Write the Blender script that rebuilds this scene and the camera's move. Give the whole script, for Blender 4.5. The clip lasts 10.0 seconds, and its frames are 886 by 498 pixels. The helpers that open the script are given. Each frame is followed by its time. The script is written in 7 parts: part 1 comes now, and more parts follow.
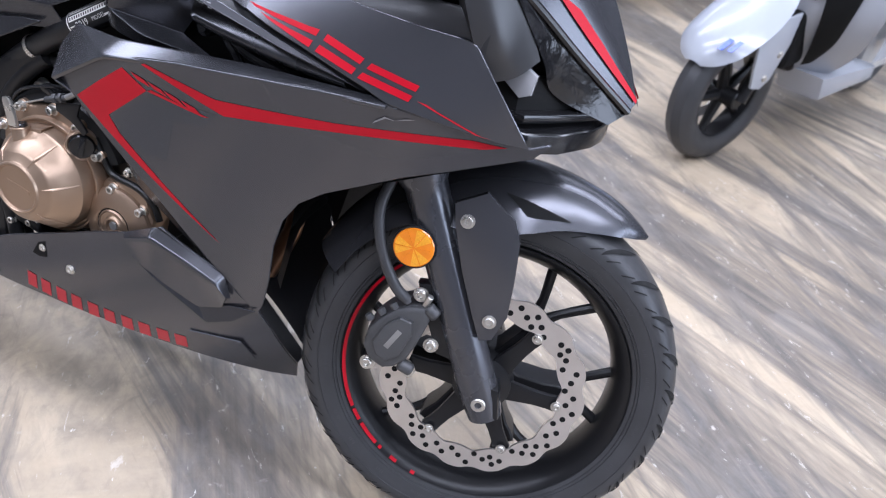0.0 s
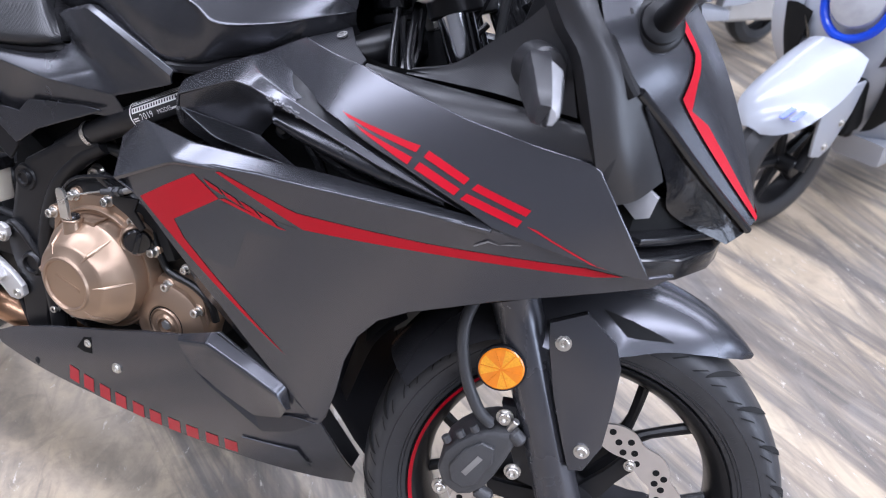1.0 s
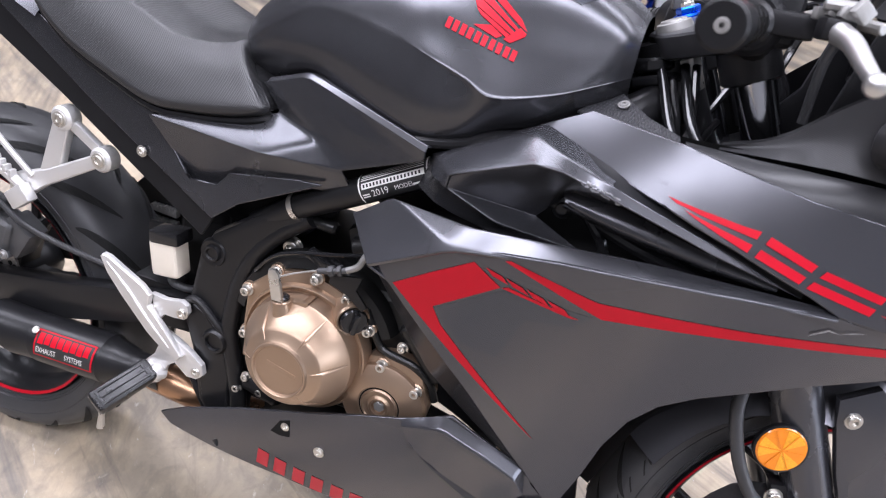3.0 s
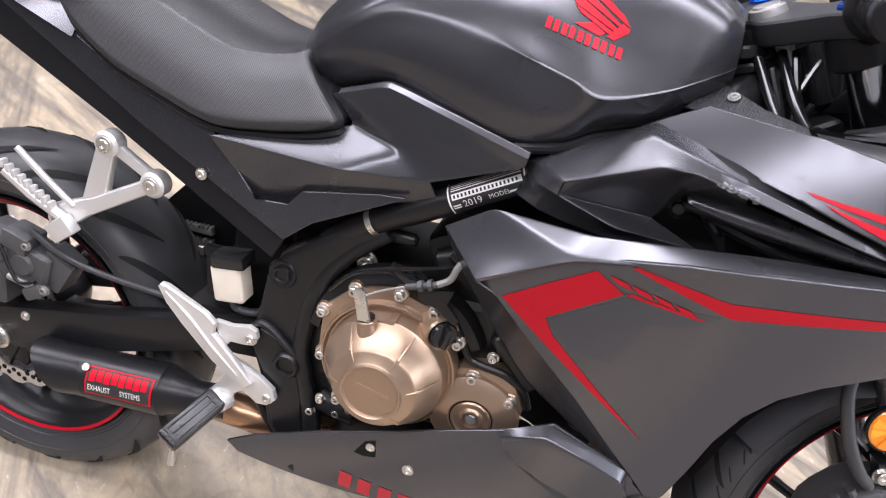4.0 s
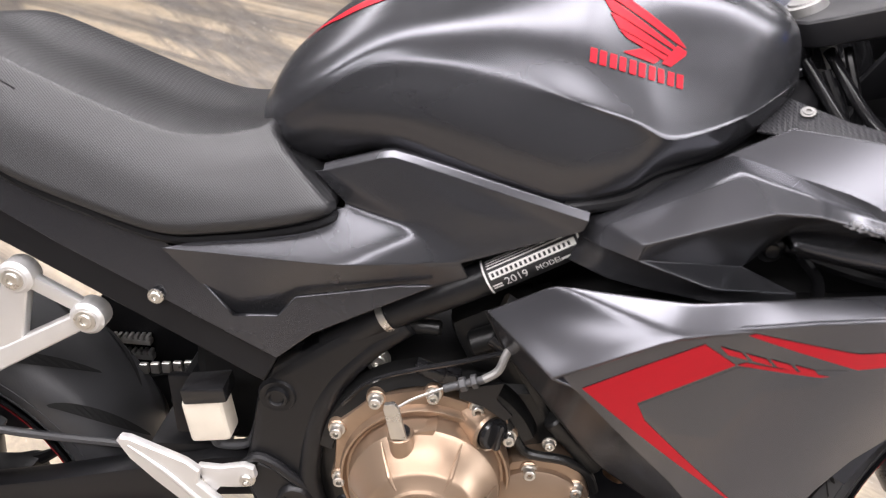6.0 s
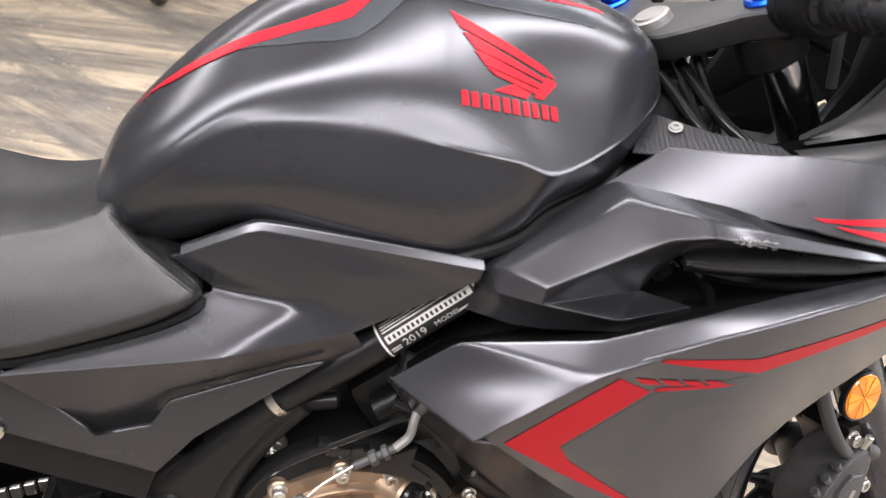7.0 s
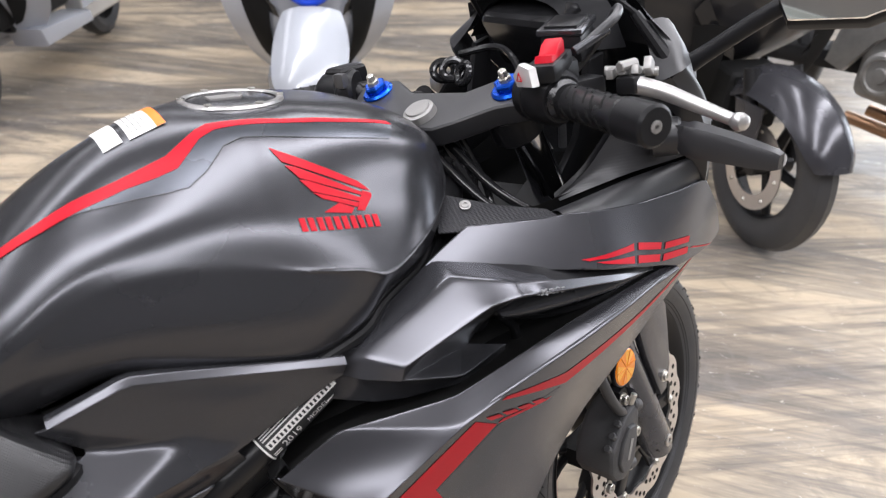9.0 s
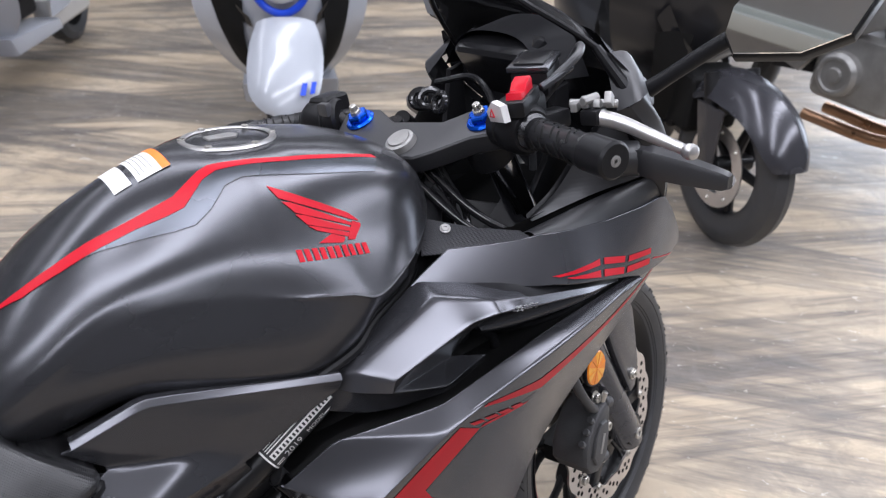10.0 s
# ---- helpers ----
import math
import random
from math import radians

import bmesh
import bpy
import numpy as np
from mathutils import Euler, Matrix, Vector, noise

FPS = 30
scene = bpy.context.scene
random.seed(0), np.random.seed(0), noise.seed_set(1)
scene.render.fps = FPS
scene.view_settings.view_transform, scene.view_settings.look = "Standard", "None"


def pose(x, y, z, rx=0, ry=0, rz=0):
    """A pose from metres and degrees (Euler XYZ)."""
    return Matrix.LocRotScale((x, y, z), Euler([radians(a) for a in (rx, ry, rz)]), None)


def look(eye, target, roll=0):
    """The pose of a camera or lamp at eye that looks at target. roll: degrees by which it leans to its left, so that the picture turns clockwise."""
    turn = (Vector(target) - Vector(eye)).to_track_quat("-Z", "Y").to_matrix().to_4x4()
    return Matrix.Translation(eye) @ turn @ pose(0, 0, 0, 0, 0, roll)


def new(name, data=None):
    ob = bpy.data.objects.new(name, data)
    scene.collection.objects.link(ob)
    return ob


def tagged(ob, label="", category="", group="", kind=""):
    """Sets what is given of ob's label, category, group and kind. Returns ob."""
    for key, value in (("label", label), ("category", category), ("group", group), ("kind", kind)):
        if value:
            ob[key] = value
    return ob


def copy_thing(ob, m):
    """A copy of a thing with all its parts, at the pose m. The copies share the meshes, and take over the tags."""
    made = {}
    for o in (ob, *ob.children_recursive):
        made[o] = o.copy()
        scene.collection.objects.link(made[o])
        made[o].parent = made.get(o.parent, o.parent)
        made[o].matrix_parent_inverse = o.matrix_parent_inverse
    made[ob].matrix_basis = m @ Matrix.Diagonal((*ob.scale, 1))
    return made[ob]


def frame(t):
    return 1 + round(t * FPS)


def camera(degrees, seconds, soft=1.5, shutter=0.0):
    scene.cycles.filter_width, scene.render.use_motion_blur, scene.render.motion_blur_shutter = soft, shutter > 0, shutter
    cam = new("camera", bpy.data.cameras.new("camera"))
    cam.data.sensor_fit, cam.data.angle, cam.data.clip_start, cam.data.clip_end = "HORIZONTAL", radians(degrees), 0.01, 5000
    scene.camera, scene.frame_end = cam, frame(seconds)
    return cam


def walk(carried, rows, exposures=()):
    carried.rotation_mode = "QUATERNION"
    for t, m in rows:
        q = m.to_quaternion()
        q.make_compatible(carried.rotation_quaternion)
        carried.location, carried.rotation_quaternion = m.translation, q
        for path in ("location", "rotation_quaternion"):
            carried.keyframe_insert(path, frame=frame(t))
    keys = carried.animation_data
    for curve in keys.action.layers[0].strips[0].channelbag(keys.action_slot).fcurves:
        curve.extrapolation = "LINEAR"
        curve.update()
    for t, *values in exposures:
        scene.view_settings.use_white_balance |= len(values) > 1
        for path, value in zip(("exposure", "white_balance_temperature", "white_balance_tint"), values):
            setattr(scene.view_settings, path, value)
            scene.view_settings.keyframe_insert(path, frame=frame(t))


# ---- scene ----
cam = camera(63.5, 10.0, 1.1)
cam.data.dof.use_dof, cam.data.dof.focus_distance, cam.data.dof.aperture_fstop = True, 0.92, 6.0
# The motorcycle stands on its side stand: its own frame (x ahead, y to its left, z up, the front tyre's
# contact as origin) leans to its left. The camera's path is given in that frame.
LEAN = Matrix.Rotation(radians(-9.0), 4, "X")
PATH = [
    (0, (0.1374, -0.9521, 0.9827), (-0.3380, 0.7616, 0.0677), 10.73),
    (0.5, (0.0804, -0.9093, 1.0019), (-0.4146, 0.8224, 0.1324), 11.11),
    (1, (-0.0060, -0.8703, 1.0212), (-0.5418, 0.8631, 0.1795), 11.22),
    (1.5, (-0.0822, -0.8491, 1.0303), (-0.6470, 0.8809, 0.2007), 11.30),
    (2, (-0.1473, -0.8604, 1.0242), (-0.7129, 0.8721, 0.2005), 11.18),
    (2.5, (-0.2374, -0.8833, 1.0204), (-0.7759, 0.8592, 0.1996), 10.67),
    (3, (-0.3499, -0.9023, 1.0226), (-0.8476, 0.8490, 0.1948), 9.43),
    (4.5, (-0.5893, -0.9108, 1.0194), (-0.9139, 0.8670, 0.1474), 5.36),
    (5, (-0.6602, -0.8603, 1.0213), (-0.9346, 0.9236, 0.1602), 4.01),
    (6.5, (-0.7059, -0.7254, 1.0341), (-0.5834, 1.0730, 0.1945), -0.91),
    (7, (-0.7261, -0.6920, 1.0555), (-0.3763, 1.0763, 0.2127), -2.54),
    (7.5, (-0.7563, -0.6817, 1.0732), (-0.1714, 1.0298, 0.2357), -3.76),
    (8, (-0.7725, -0.6863, 1.0905), (0.0045, 0.9451, 0.2513), -4.67),
    (8.5, (-0.8004, -0.6932, 1.1274), (0.1239, 0.8552, 0.2702), -5.02),
    (9, (-0.8251, -0.7033, 1.1736), (0.1874, 0.7827, 0.2975), -5.17),
    (9.5, (-0.8443, -0.7234, 1.2147), (0.2054, 0.7259, 0.3235), -5.33),
    (10, (-0.8573, -0.7390, 1.2323), (0.2030, 0.6948, 0.3360), -5.63),
]
EXPOSURES = [(0.0, 0.08, 5480, 13), (2.0, 0.28, 5650, 15), (4.5, 0.34, 6250, 15), (6.5, 0.48, 6500, 11), (8.0, 0.40, 6550, 10), (9.0, -0.04, 6250, 10), (10.0, -0.26, 5900, 11)]
walk(cam, [(t, LEAN @ look(eye, target, roll)) for t, eye, target, roll in PATH], EXPOSURES)

# ---------------------------------------------------------------- light
HALL = (-6.5, 5.5, -4.5, 6.5, 3.4)      # x0, x1, y0, y1, ceiling height
world = bpy.data.worlds.new("world")
scene.world = world
world.use_nodes = True
world.node_tree.nodes["Background"].inputs[0].default_value = (0.75, 0.82, 1.0, 1)
world.node_tree.nodes["Background"].inputs[1].default_value = 0.03

LAMPS = [(x, y) for y in (-2.1, -0.1, 2.1, 4.8) for x in (-3.3, -1.1, 1.1, 3.3)]
for ly in sorted({y for x, y in LAMPS}):
    lamp = bpy.data.lights.new("tube_light", "AREA")
    lamp.shape, lamp.size, lamp.size_y, lamp.energy, lamp.color = "RECTANGLE", 8.5, 0.5, np.interp(ly, (-0.1, 2.1, 4.8), (146, 118, 40)), (1.0, 0.965, 0.985)
    new("tube_light_source", lamp).matrix_world = pose(0, ly, HALL[4] - 0.12)
day = bpy.data.lights.new("daylight", "AREA")
day.shape, day.size, day.size_y, day.energy, day.color = "RECTANGLE", 4.1, 2.6, 230, (0.92, 0.95, 1.0)
new("doorway_daylight", day).matrix_world = pose(5.52, -0.1, 1.36, 90, 0, 90)


# ---------------------------------------------------------------- materials
def material(name, colour, rough=0.5, metal=0.0, vary=0.0, scale=8.0, bump=0.0, bump_scale=200.0, rough_vary=0.0, coat=0.0,
             coat_rough=0.1, spec=0.5, grain=0.0):
    """A Principled surface with two scales of variation in colour and gloss, and a fine relief."""
    m = bpy.data.materials.new(name)
    m.use_nodes = True
    n, l = m.node_tree.nodes, m.node_tree.links
    p = n["Principled BSDF"]
    p.inputs["Base Color"].default_value = (*colour, 1)
    p.inputs["Roughness"].default_value = rough
    p.inputs["Metallic"].default_value = metal
    p.inputs["Coat Weight"].default_value = coat
    p.inputs["Coat Roughness"].default_value = coat_rough
    p.inputs["Specular IOR Level"].default_value = spec
    where = n.new("ShaderNodeTexCoord")
    if vary or rough_vary:
        big = n.new("ShaderNodeTexNoise")
        big.inputs["Scale"].default_value, big.inputs["Detail"].default_value = scale, 6
        l.new(where.outputs["Object"], big.inputs["Vector"])
        if vary:
            ramp = n.new("ShaderNodeMix")
            ramp.data_type = "RGBA"
            ramp.inputs["A"].default_value = (*[c * (1 - vary) for c in colour], 1)
            ramp.inputs["B"].default_value = (*[min(1, c * (1 + vary)) for c in colour], 1)
            l.new(big.outputs["Fac"], ramp.inputs["Factor"])
            l.new(ramp.outputs["Result"], p.inputs["Base Color"])
        if rough_vary:
            span = n.new("ShaderNodeMapRange")
            span.inputs["From Min"].default_value, span.inputs["From Max"].default_value = 0.3, 0.7
            span.inputs["To Min"].default_value, span.inputs["To Max"].default_value = rough - rough_vary, rough + rough_vary
            l.new(big.outputs["Fac"], span.inputs["Value"])
            l.new(span.outputs["Result"], p.inputs["Roughness"])
    if bump:
        fine = n.new("ShaderNodeTexNoise")
        fine.inputs["Scale"].default_value, fine.inputs["Detail"].default_value = bump_scale, 4
        l.new(where.outputs["Object"], fine.inputs["Vector"])
        relief = n.new("ShaderNodeBump")
        relief.inputs["Strength"].default_value, relief.inputs["Distance"].default_value = bump, 0.002
        l.new(fine.outputs["Fac"], relief.inputs["Height"])
        l.new(relief.outputs["Normal"], p.inputs["Normal"])
    return m


GRAPHITE = material("graphite_paint", (0.096, 0.097, 0.107), 0.24, 0.70, 0.08, 5, 0.0, 900, 0.03)
SATIN = material("satin_black_paint", (0.070, 0.071, 0.078), 0.24, 0.70, 0.1, 5, 0.0, 700, 0.04)
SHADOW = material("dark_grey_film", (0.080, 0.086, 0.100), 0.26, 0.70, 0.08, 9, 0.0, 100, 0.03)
PLASTIC = material("black_plastic", (0.010, 0.010, 0.011), 0.36, 0.0, 0.15, 12, 0.08, 700, 0.06, spec=0.22)
TRIM = material("matte_trim_plastic", (0.026, 0.026, 0.028), 0.36, 0.0, 0.12, 12, 0.06, 700, 0.06, spec=0.5)
GLOSS = material("gloss_black_plastic", (0.012, 0.012, 0.013), 0.16, 0.0, 0.1, 10, 0.0, 100, 0.03)
# near-black for gaps, holes and recesses: their shade is put into the colour
DEEP = material("void_shade_black", (0.006, 0.006, 0.006), 0.75, 0.0, 0.2, 20, 0.1, 300, spec=0.2)
FRAME = material("black_powder_coat", (0.010, 0.010, 0.011), 0.34, 0.0, 0.1, 9, 0.06, 900, 0.05, spec=0.35)
GLOSSY_LEG = material("black_fork_paint", (0.075, 0.077, 0.088), 0.27, 0.6, 0.1, 9, 0.0, 900, 0.04, 0.35, 0.15)
RED = material("red_vinyl", (0.46, 0.004, 0.016), 0.38, 0.0, 0.06, 15, 0.0, 100, 0.03, spec=0.2)
SCUFF = material("scraped_paint", (0.28, 0.28, 0.29), 0.5, 0.3, 0.4, 300, 0.6, 500, 0.1)
ENGINE = material("black_engine_paint", (0.010, 0.010, 0.010), 0.34, 0.0, 0.2, 20, 0.1, 300, 0.06, spec=0.4)
RED_DARK = material("red_film_on_belly", (0.42, 0.012, 0.025), 0.45, 0.0, 0.1, 15, 0.0, 100, 0.04)
BRONZE = material("bronze_cover_paint", (0.375, 0.270, 0.190), 0.34, 0.75, 0.07, 14, 0.05, 600, 0.05)
COPPER = material("heat_tinted_steel", (0.42, 0.25, 0.15), 0.32, 0.9, 0.25, 10, 0.05, 300, 0.08)
DULL_SILVER = material("dull_cast_aluminium", (0.30, 0.295, 0.285), 0.45, 0.6, 0.3, 30, 0.2, 300, 0.1)
SILVER = material("cast_aluminium", (0.68, 0.67, 0.655), 0.42, 0.6, 0.06, 20, 0.08, 500, 0.06)
LEVER = material("satin_lever_alloy", (0.55, 0.54, 0.53), 0.34, 0.85, 0.06, 20, 0.03, 500, 0.05)
CAST = material("grey_cast_paint", (0.075, 0.075, 0.077), 0.5, 0.3, 0.2, 40, 0.3, 300, 0.08)
STEEL = material("zinc_bolt", (0.62, 0.60, 0.56), 0.3, 0.9, 0.12, 60, 0.05, 600, 0.06)
CHROME = material("chrome_tube", (0.62, 0.63, 0.66), 0.14, 1.0, 0.03, 10)
DISC = material("brushed_disc_steel", (0.70, 0.66, 0.63), 0.34, 0.9, 0.12, 30, 0.05, 400, 0.06)
RUBBER = material("tyre_rubber", (0.043, 0.0435, 0.046), 0.42, 0.0, 0.25, 25, 0.08, 400, 0.1, spec=0.4)
WORN = material("dusty_rubber", (0.055, 0.055, 0.057), 0.6, 0.0, 0.3, 60, 0.1, 500, 0.08)
GRIP = material("grip_rubber", (0.012, 0.012, 0.013), 0.30, 0.0, 0.2, 40, 0.1, 700, 0.06, spec=0.5)
GROOVE = material("tread_groove", (0.003, 0.003, 0.003), 0.85, 0.0, 0.2, 40)
AMBER = material("amber_lens", (0.78, 0.23, 0.003), 0.18, 0.0, 0.15, 90, 0.25, 250, 0.05, 0.6, 0.05)
# brighter copy of the amber lens: light caught by its prisms, as colour
AMBER_LIT = material("amber_lit_prism", (0.90, 0.36, 0.012), 0.22, 0.0, 0.3, 400, 0.4, 700, 0.05, 0.5, 0.05)
LENS = material("clear_lens", (0.36, 0.36, 0.37), 0.1, 0.0, 0.2, 40, 0.1, 120, 0.03, 0.8, 0.03)
BLUE = material("blue_anodised", (0.01, 0.10, 0.65), 0.28, 0.85, 0.1, 40, 0.0, 100, 0.05)
WHITE = material("white_paper_label", (0.78, 0.77, 0.74), 0.5, 0.0, 0.06, 40, 0.0, 100, 0.05)
ORANGE = material("orange_label", (0.80, 0.20, 0.02), 0.5, 0.0, 0.06, 40, 0.0, 100, 0.05)
INK = material("black_ink", (0.02, 0.02, 0.02), 0.5)
CREAM = material("translucent_tank_plastic", (0.68, 0.62, 0.52), 0.4, 0.0, 0.12, 30, 0.05, 300, 0.06)
SCOOTER_WHITE = material("white_scooter_paint", (0.40, 0.42, 0.46), 0.22, 0.0, 0.05, 4, 0.0, 100, 0.05, 0.4, 0.05)
SCOOTER_DARK = material("charcoal_scooter_paint", (0.012, 0.012, 0.014), 0.36, 0.1, 0.25, 6, 0.03, 300, 0.08, 0.3, 0.1)
SCOOTER_GREY = material("grey_fender_paint", (0.060, 0.060, 0.068), 0.24, 0.5, 0.25, 7, 0.0, 100, 0.08, 0.15, 0.12)
SCOOTER_BLUE = material("blue_scooter_trim", (0.015, 0.06, 0.55), 0.25, 0.0, 0.08, 6, 0.0, 100, 0.04, 0.4, 0.05)
WALL = material("painted_wall", (0.17, 0.17, 0.172), 0.75, 0.0, 0.08, 1.5, 0.1, 120, 0.05)
CEILING = material("ceiling_board", (0.36, 0.36, 0.362), 0.85, 0.0, 0.06, 2, 0.15, 90, 0.03)
BEAM = material("beam_paint", (0.74, 0.77, 0.74), 0.6, 0.0, 0.08, 3, 0.05, 120, 0.05)
HEADLAMP = material("dark_lamp_glass", (0.010, 0.010, 0.011), 0.10, 0.0, 0.6, 60, 0.5, 70, 0.03, 0.25, 0.02, spec=0.3)
MIRROR = material("mirror_glass", (0.86, 0.87, 0.88), 0.02, 1.0)


def add_weave(m, scale, strength, across=None):
    """Adds a woven or grooved relief to a material."""
    n, l = m.node_tree.nodes, m.node_tree.links
    where = n.new("ShaderNodeTexCoord")
    first = None
    total = None
    for turn in ((45, -45) if across is None else (across,)):
        spin = n.new("ShaderNodeMapping")
        spin.inputs["Rotation"].default_value = (0, radians(turn), 0)
        wave = n.new("ShaderNodeTexWave")
        wave.inputs["Scale"].default_value, wave.inputs["Distortion"].default_value = scale, 0.0
        l.new(where.outputs["Object"], spin.inputs["Vector"])
        l.new(spin.outputs["Vector"], wave.inputs["Vector"])
        if first is None:
            first = total = wave.outputs["Fac"]
        else:
            both = n.new("ShaderNodeMath")
            both.operation = "MULTIPLY"
            l.new(first, both.inputs[0])
            l.new(wave.outputs["Fac"], both.inputs[1])
            total = both.outputs[0]
    relief = n.new("ShaderNodeBump")
    relief.inputs["Strength"].default_value, relief.inputs["Distance"].default_value = strength, 0.0008
    l.new(total, relief.inputs["Height"])
    l.new(relief.outputs["Normal"], n["Principled BSDF"].inputs["Normal"])
    return total


SEAT = material("textured_seat_vinyl", (0.018, 0.018, 0.019), 0.32, 0.0, 0.15, 10, 0.0, 100, 0.04, spec=0.6)
add_weave(SEAT, 175, 0.42)
CARBON = material("carbon_look_plastic", (0.030, 0.030, 0.033), 0.40, 0.0, 0.1, 12, 0.0, 100, 0.04, spec=0.3)
add_weave(CARBON, 120, 0.8)
RIBBED = material("ribbed_plastic", (0.030, 0.030, 0.032), 0.36, 0.1, 0.1, 12, 0.0, 100, 0.04)
add_weave(RIBBED, 200, 0.10, 75)


def concrete():
    """Polished concrete: warm beige with dark tyre marks dragged along two directions, patches and specks."""
    m = bpy.data.materials.new("streaked_concrete")
    m.use_nodes = True
    n, l = m.node_tree.nodes, m.node_tree.links
    p = n["Principled BSDF"]
    where = n.new("ShaderNodeTexCoord")

    def streaks(turn, along, across, low, high, distort):
        spin = n.new("ShaderNodeMapping")
        spin.vector_type = "TEXTURE"
        spin.inputs["Rotation"].default_value = (0, 0, radians(turn))
        spin.inputs["Scale"].default_value = (1 / along, 1 / across, 1)
        tex = n.new("ShaderNodeTexNoise")
        tex.inputs["Scale"].default_value, tex.inputs["Detail"].default_value = 1.0, 7
        tex.inputs["Roughness"].default_value, tex.inputs["Distortion"].default_value = 0.68, distort
        ramp = n.new("ShaderNodeMapRange")
        ramp.inputs["From Min"].default_value, ramp.inputs["From Max"].default_value = low, high
        l.new(where.outputs["Object"], spin.inputs["Vector"])
        l.new(spin.outputs["Vector"], tex.inputs["Vector"])
        l.new(tex.outputs["Fac"], ramp.inputs["Value"])
        return ramp.outputs["Result"]

    def mix(fac, a, b, how="MIX"):
        node = n.new("ShaderNodeMix")
        node.data_type, node.blend_type = "RGBA", how
        for key, value in (("Factor", fac), ("A", a), ("B", b)):
            if isinstance(value, (tuple, float)):
                node.inputs[key].default_value = (*value, 1) if isinstance(value, tuple) else value
            else:
                l.new(value, node.inputs[key])
        return node.outputs["Result"]

    def scaled(value, factor):
        node = n.new("ShaderNodeMath")
        node.operation, node.use_clamp = "MULTIPLY", True
        l.new(value, node.inputs[0])
        node.inputs[1].default_value = factor
        return node.outputs[0]

    def both(a, b):
        node = n.new("ShaderNodeMath")
        node.operation = "MULTIPLY"
        l.new(a, node.inputs[0])
        l.new(b, node.inputs[1])
        return node.outputs[0]

    col = mix(streaks(0, 1.5, 1.5, 0.35, 0.65, 0.3), (0.43, 0.345, 0.24), (0.58, 0.485, 0.355))
    for turn, along, across, low, deep in ((-32, 0.22, 2.9, 0.48, 0.80), (-54, 0.30, 2.4, 0.49, 0.72)):
        band = streaks(turn, along, across, low, low + 0.07, 0.45)
        col = mix(scaled(band, 0.50), col, (0.19, 0.165, 0.14))
        col = mix(scaled(both(band, streaks(turn, 0.9, 20.0, 0.40, 0.60, 0.35)), deep), col, (0.085, 0.08, 0.078))
        col = mix(scaled(both(band, streaks(turn + 3, 2.2, 70.0, 0.46, 0.60, 0.3)), 0.35), col, (0.07, 0.068, 0.066))
        col = mix(scaled(both(band, streaks(turn, 5.0, 8.0, 0.48, 0.62, 1.0)), 0.30), col, (0.30, 0.285, 0.27))
    dirt = streaks(15, 0.7, 0.9, 0.47, 0.58, 0.6)
    col = mix(scaled(both(dirt, streaks(-36, 3.0, 6.0, 0.42, 0.62, 1.2)), 0.50), col, (0.16, 0.15, 0.14))
    col = mix(scaled(both(dirt, streaks(-80, 9.0, 14.0, 0.47, 0.60, 0.9)), 0.35), col, (0.11, 0.105, 0.10))
    col = mix(scaled(streaks(-33, 0.8, 11.0, 0.46, 0.66, 0.3), 0.22), col, (0.27, 0.225, 0.165))
    col = mix(scaled(streaks(35, 3.0, 3.0, 0.52, 0.68, 0.6), 0.22), col, (0.25, 0.22, 0.18))
    col = mix(scaled(streaks(-30, 9.0, 9.0, 0.55, 0.66, 1.2), 0.32), col, (0.22, 0.19, 0.15))
    col = mix(scaled(streaks(20, 26.0, 30.0, 0.64, 0.72, 0.5), 0.4), col, (0.56, 0.52, 0.46))
    col = mix(scaled(streaks(-50, 14.0, 40.0, 0.63, 0.68, 1.0), 0.8), col, (0.62, 0.57, 0.50))
    col = mix(scaled(streaks(40, 55.0, 20.0, 0.67, 0.70, 0.6), 0.7), col, (0.78, 0.75, 0.70))
    l.new(col, p.inputs["Base Color"])
    gloss = n.new("ShaderNodeMapRange")
    gloss.inputs["To Min"].default_value, gloss.inputs["To Max"].default_value = 0.33, 0.6
    l.new(streaks(-58, 2.0, 6.0, 0.35, 0.65, 0.2), gloss.inputs["Value"])
    l.new(gloss.outputs["Result"], p.inputs["Roughness"])
    relief = n.new("ShaderNodeBump")
    relief.inputs["Strength"].default_value, relief.inputs["Distance"].default_value = 0.25, 0.002
    l.new(streaks(10, 60.0, 60.0, 0.3, 0.7, 0.2), relief.inputs["Height"])
    l.new(relief.outputs["Normal"], p.inputs["Normal"])
    return m


CONCRETE = concrete()
TUBE = bpy.data.materials.new("lamp_diffuser")
TUBE.use_nodes = True
TUBE.node_tree.nodes["Principled BSDF"].inputs["Emission Color"].default_value = (1.0, 0.965, 0.985, 1)
TUBE.node_tree.nodes["Principled BSDF"].inputs["Emission Strength"].default_value = 4.0
TUBE.cycles.emission_sampling = "NONE"


# ---------------------------------------------------------------- tools
def finish(bm, angle=32):
    bmesh.ops.remove_doubles(bm, verts=bm.verts, dist=0.00005)
    bmesh.ops.recalc_face_normals(bm, faces=bm.faces)
    for f in bm.faces:
        f.smooth = True
    for e in bm.edges:
        e.smooth = len(e.link_faces) == 2 and e.calc_face_angle() < radians(angle)
    return bm


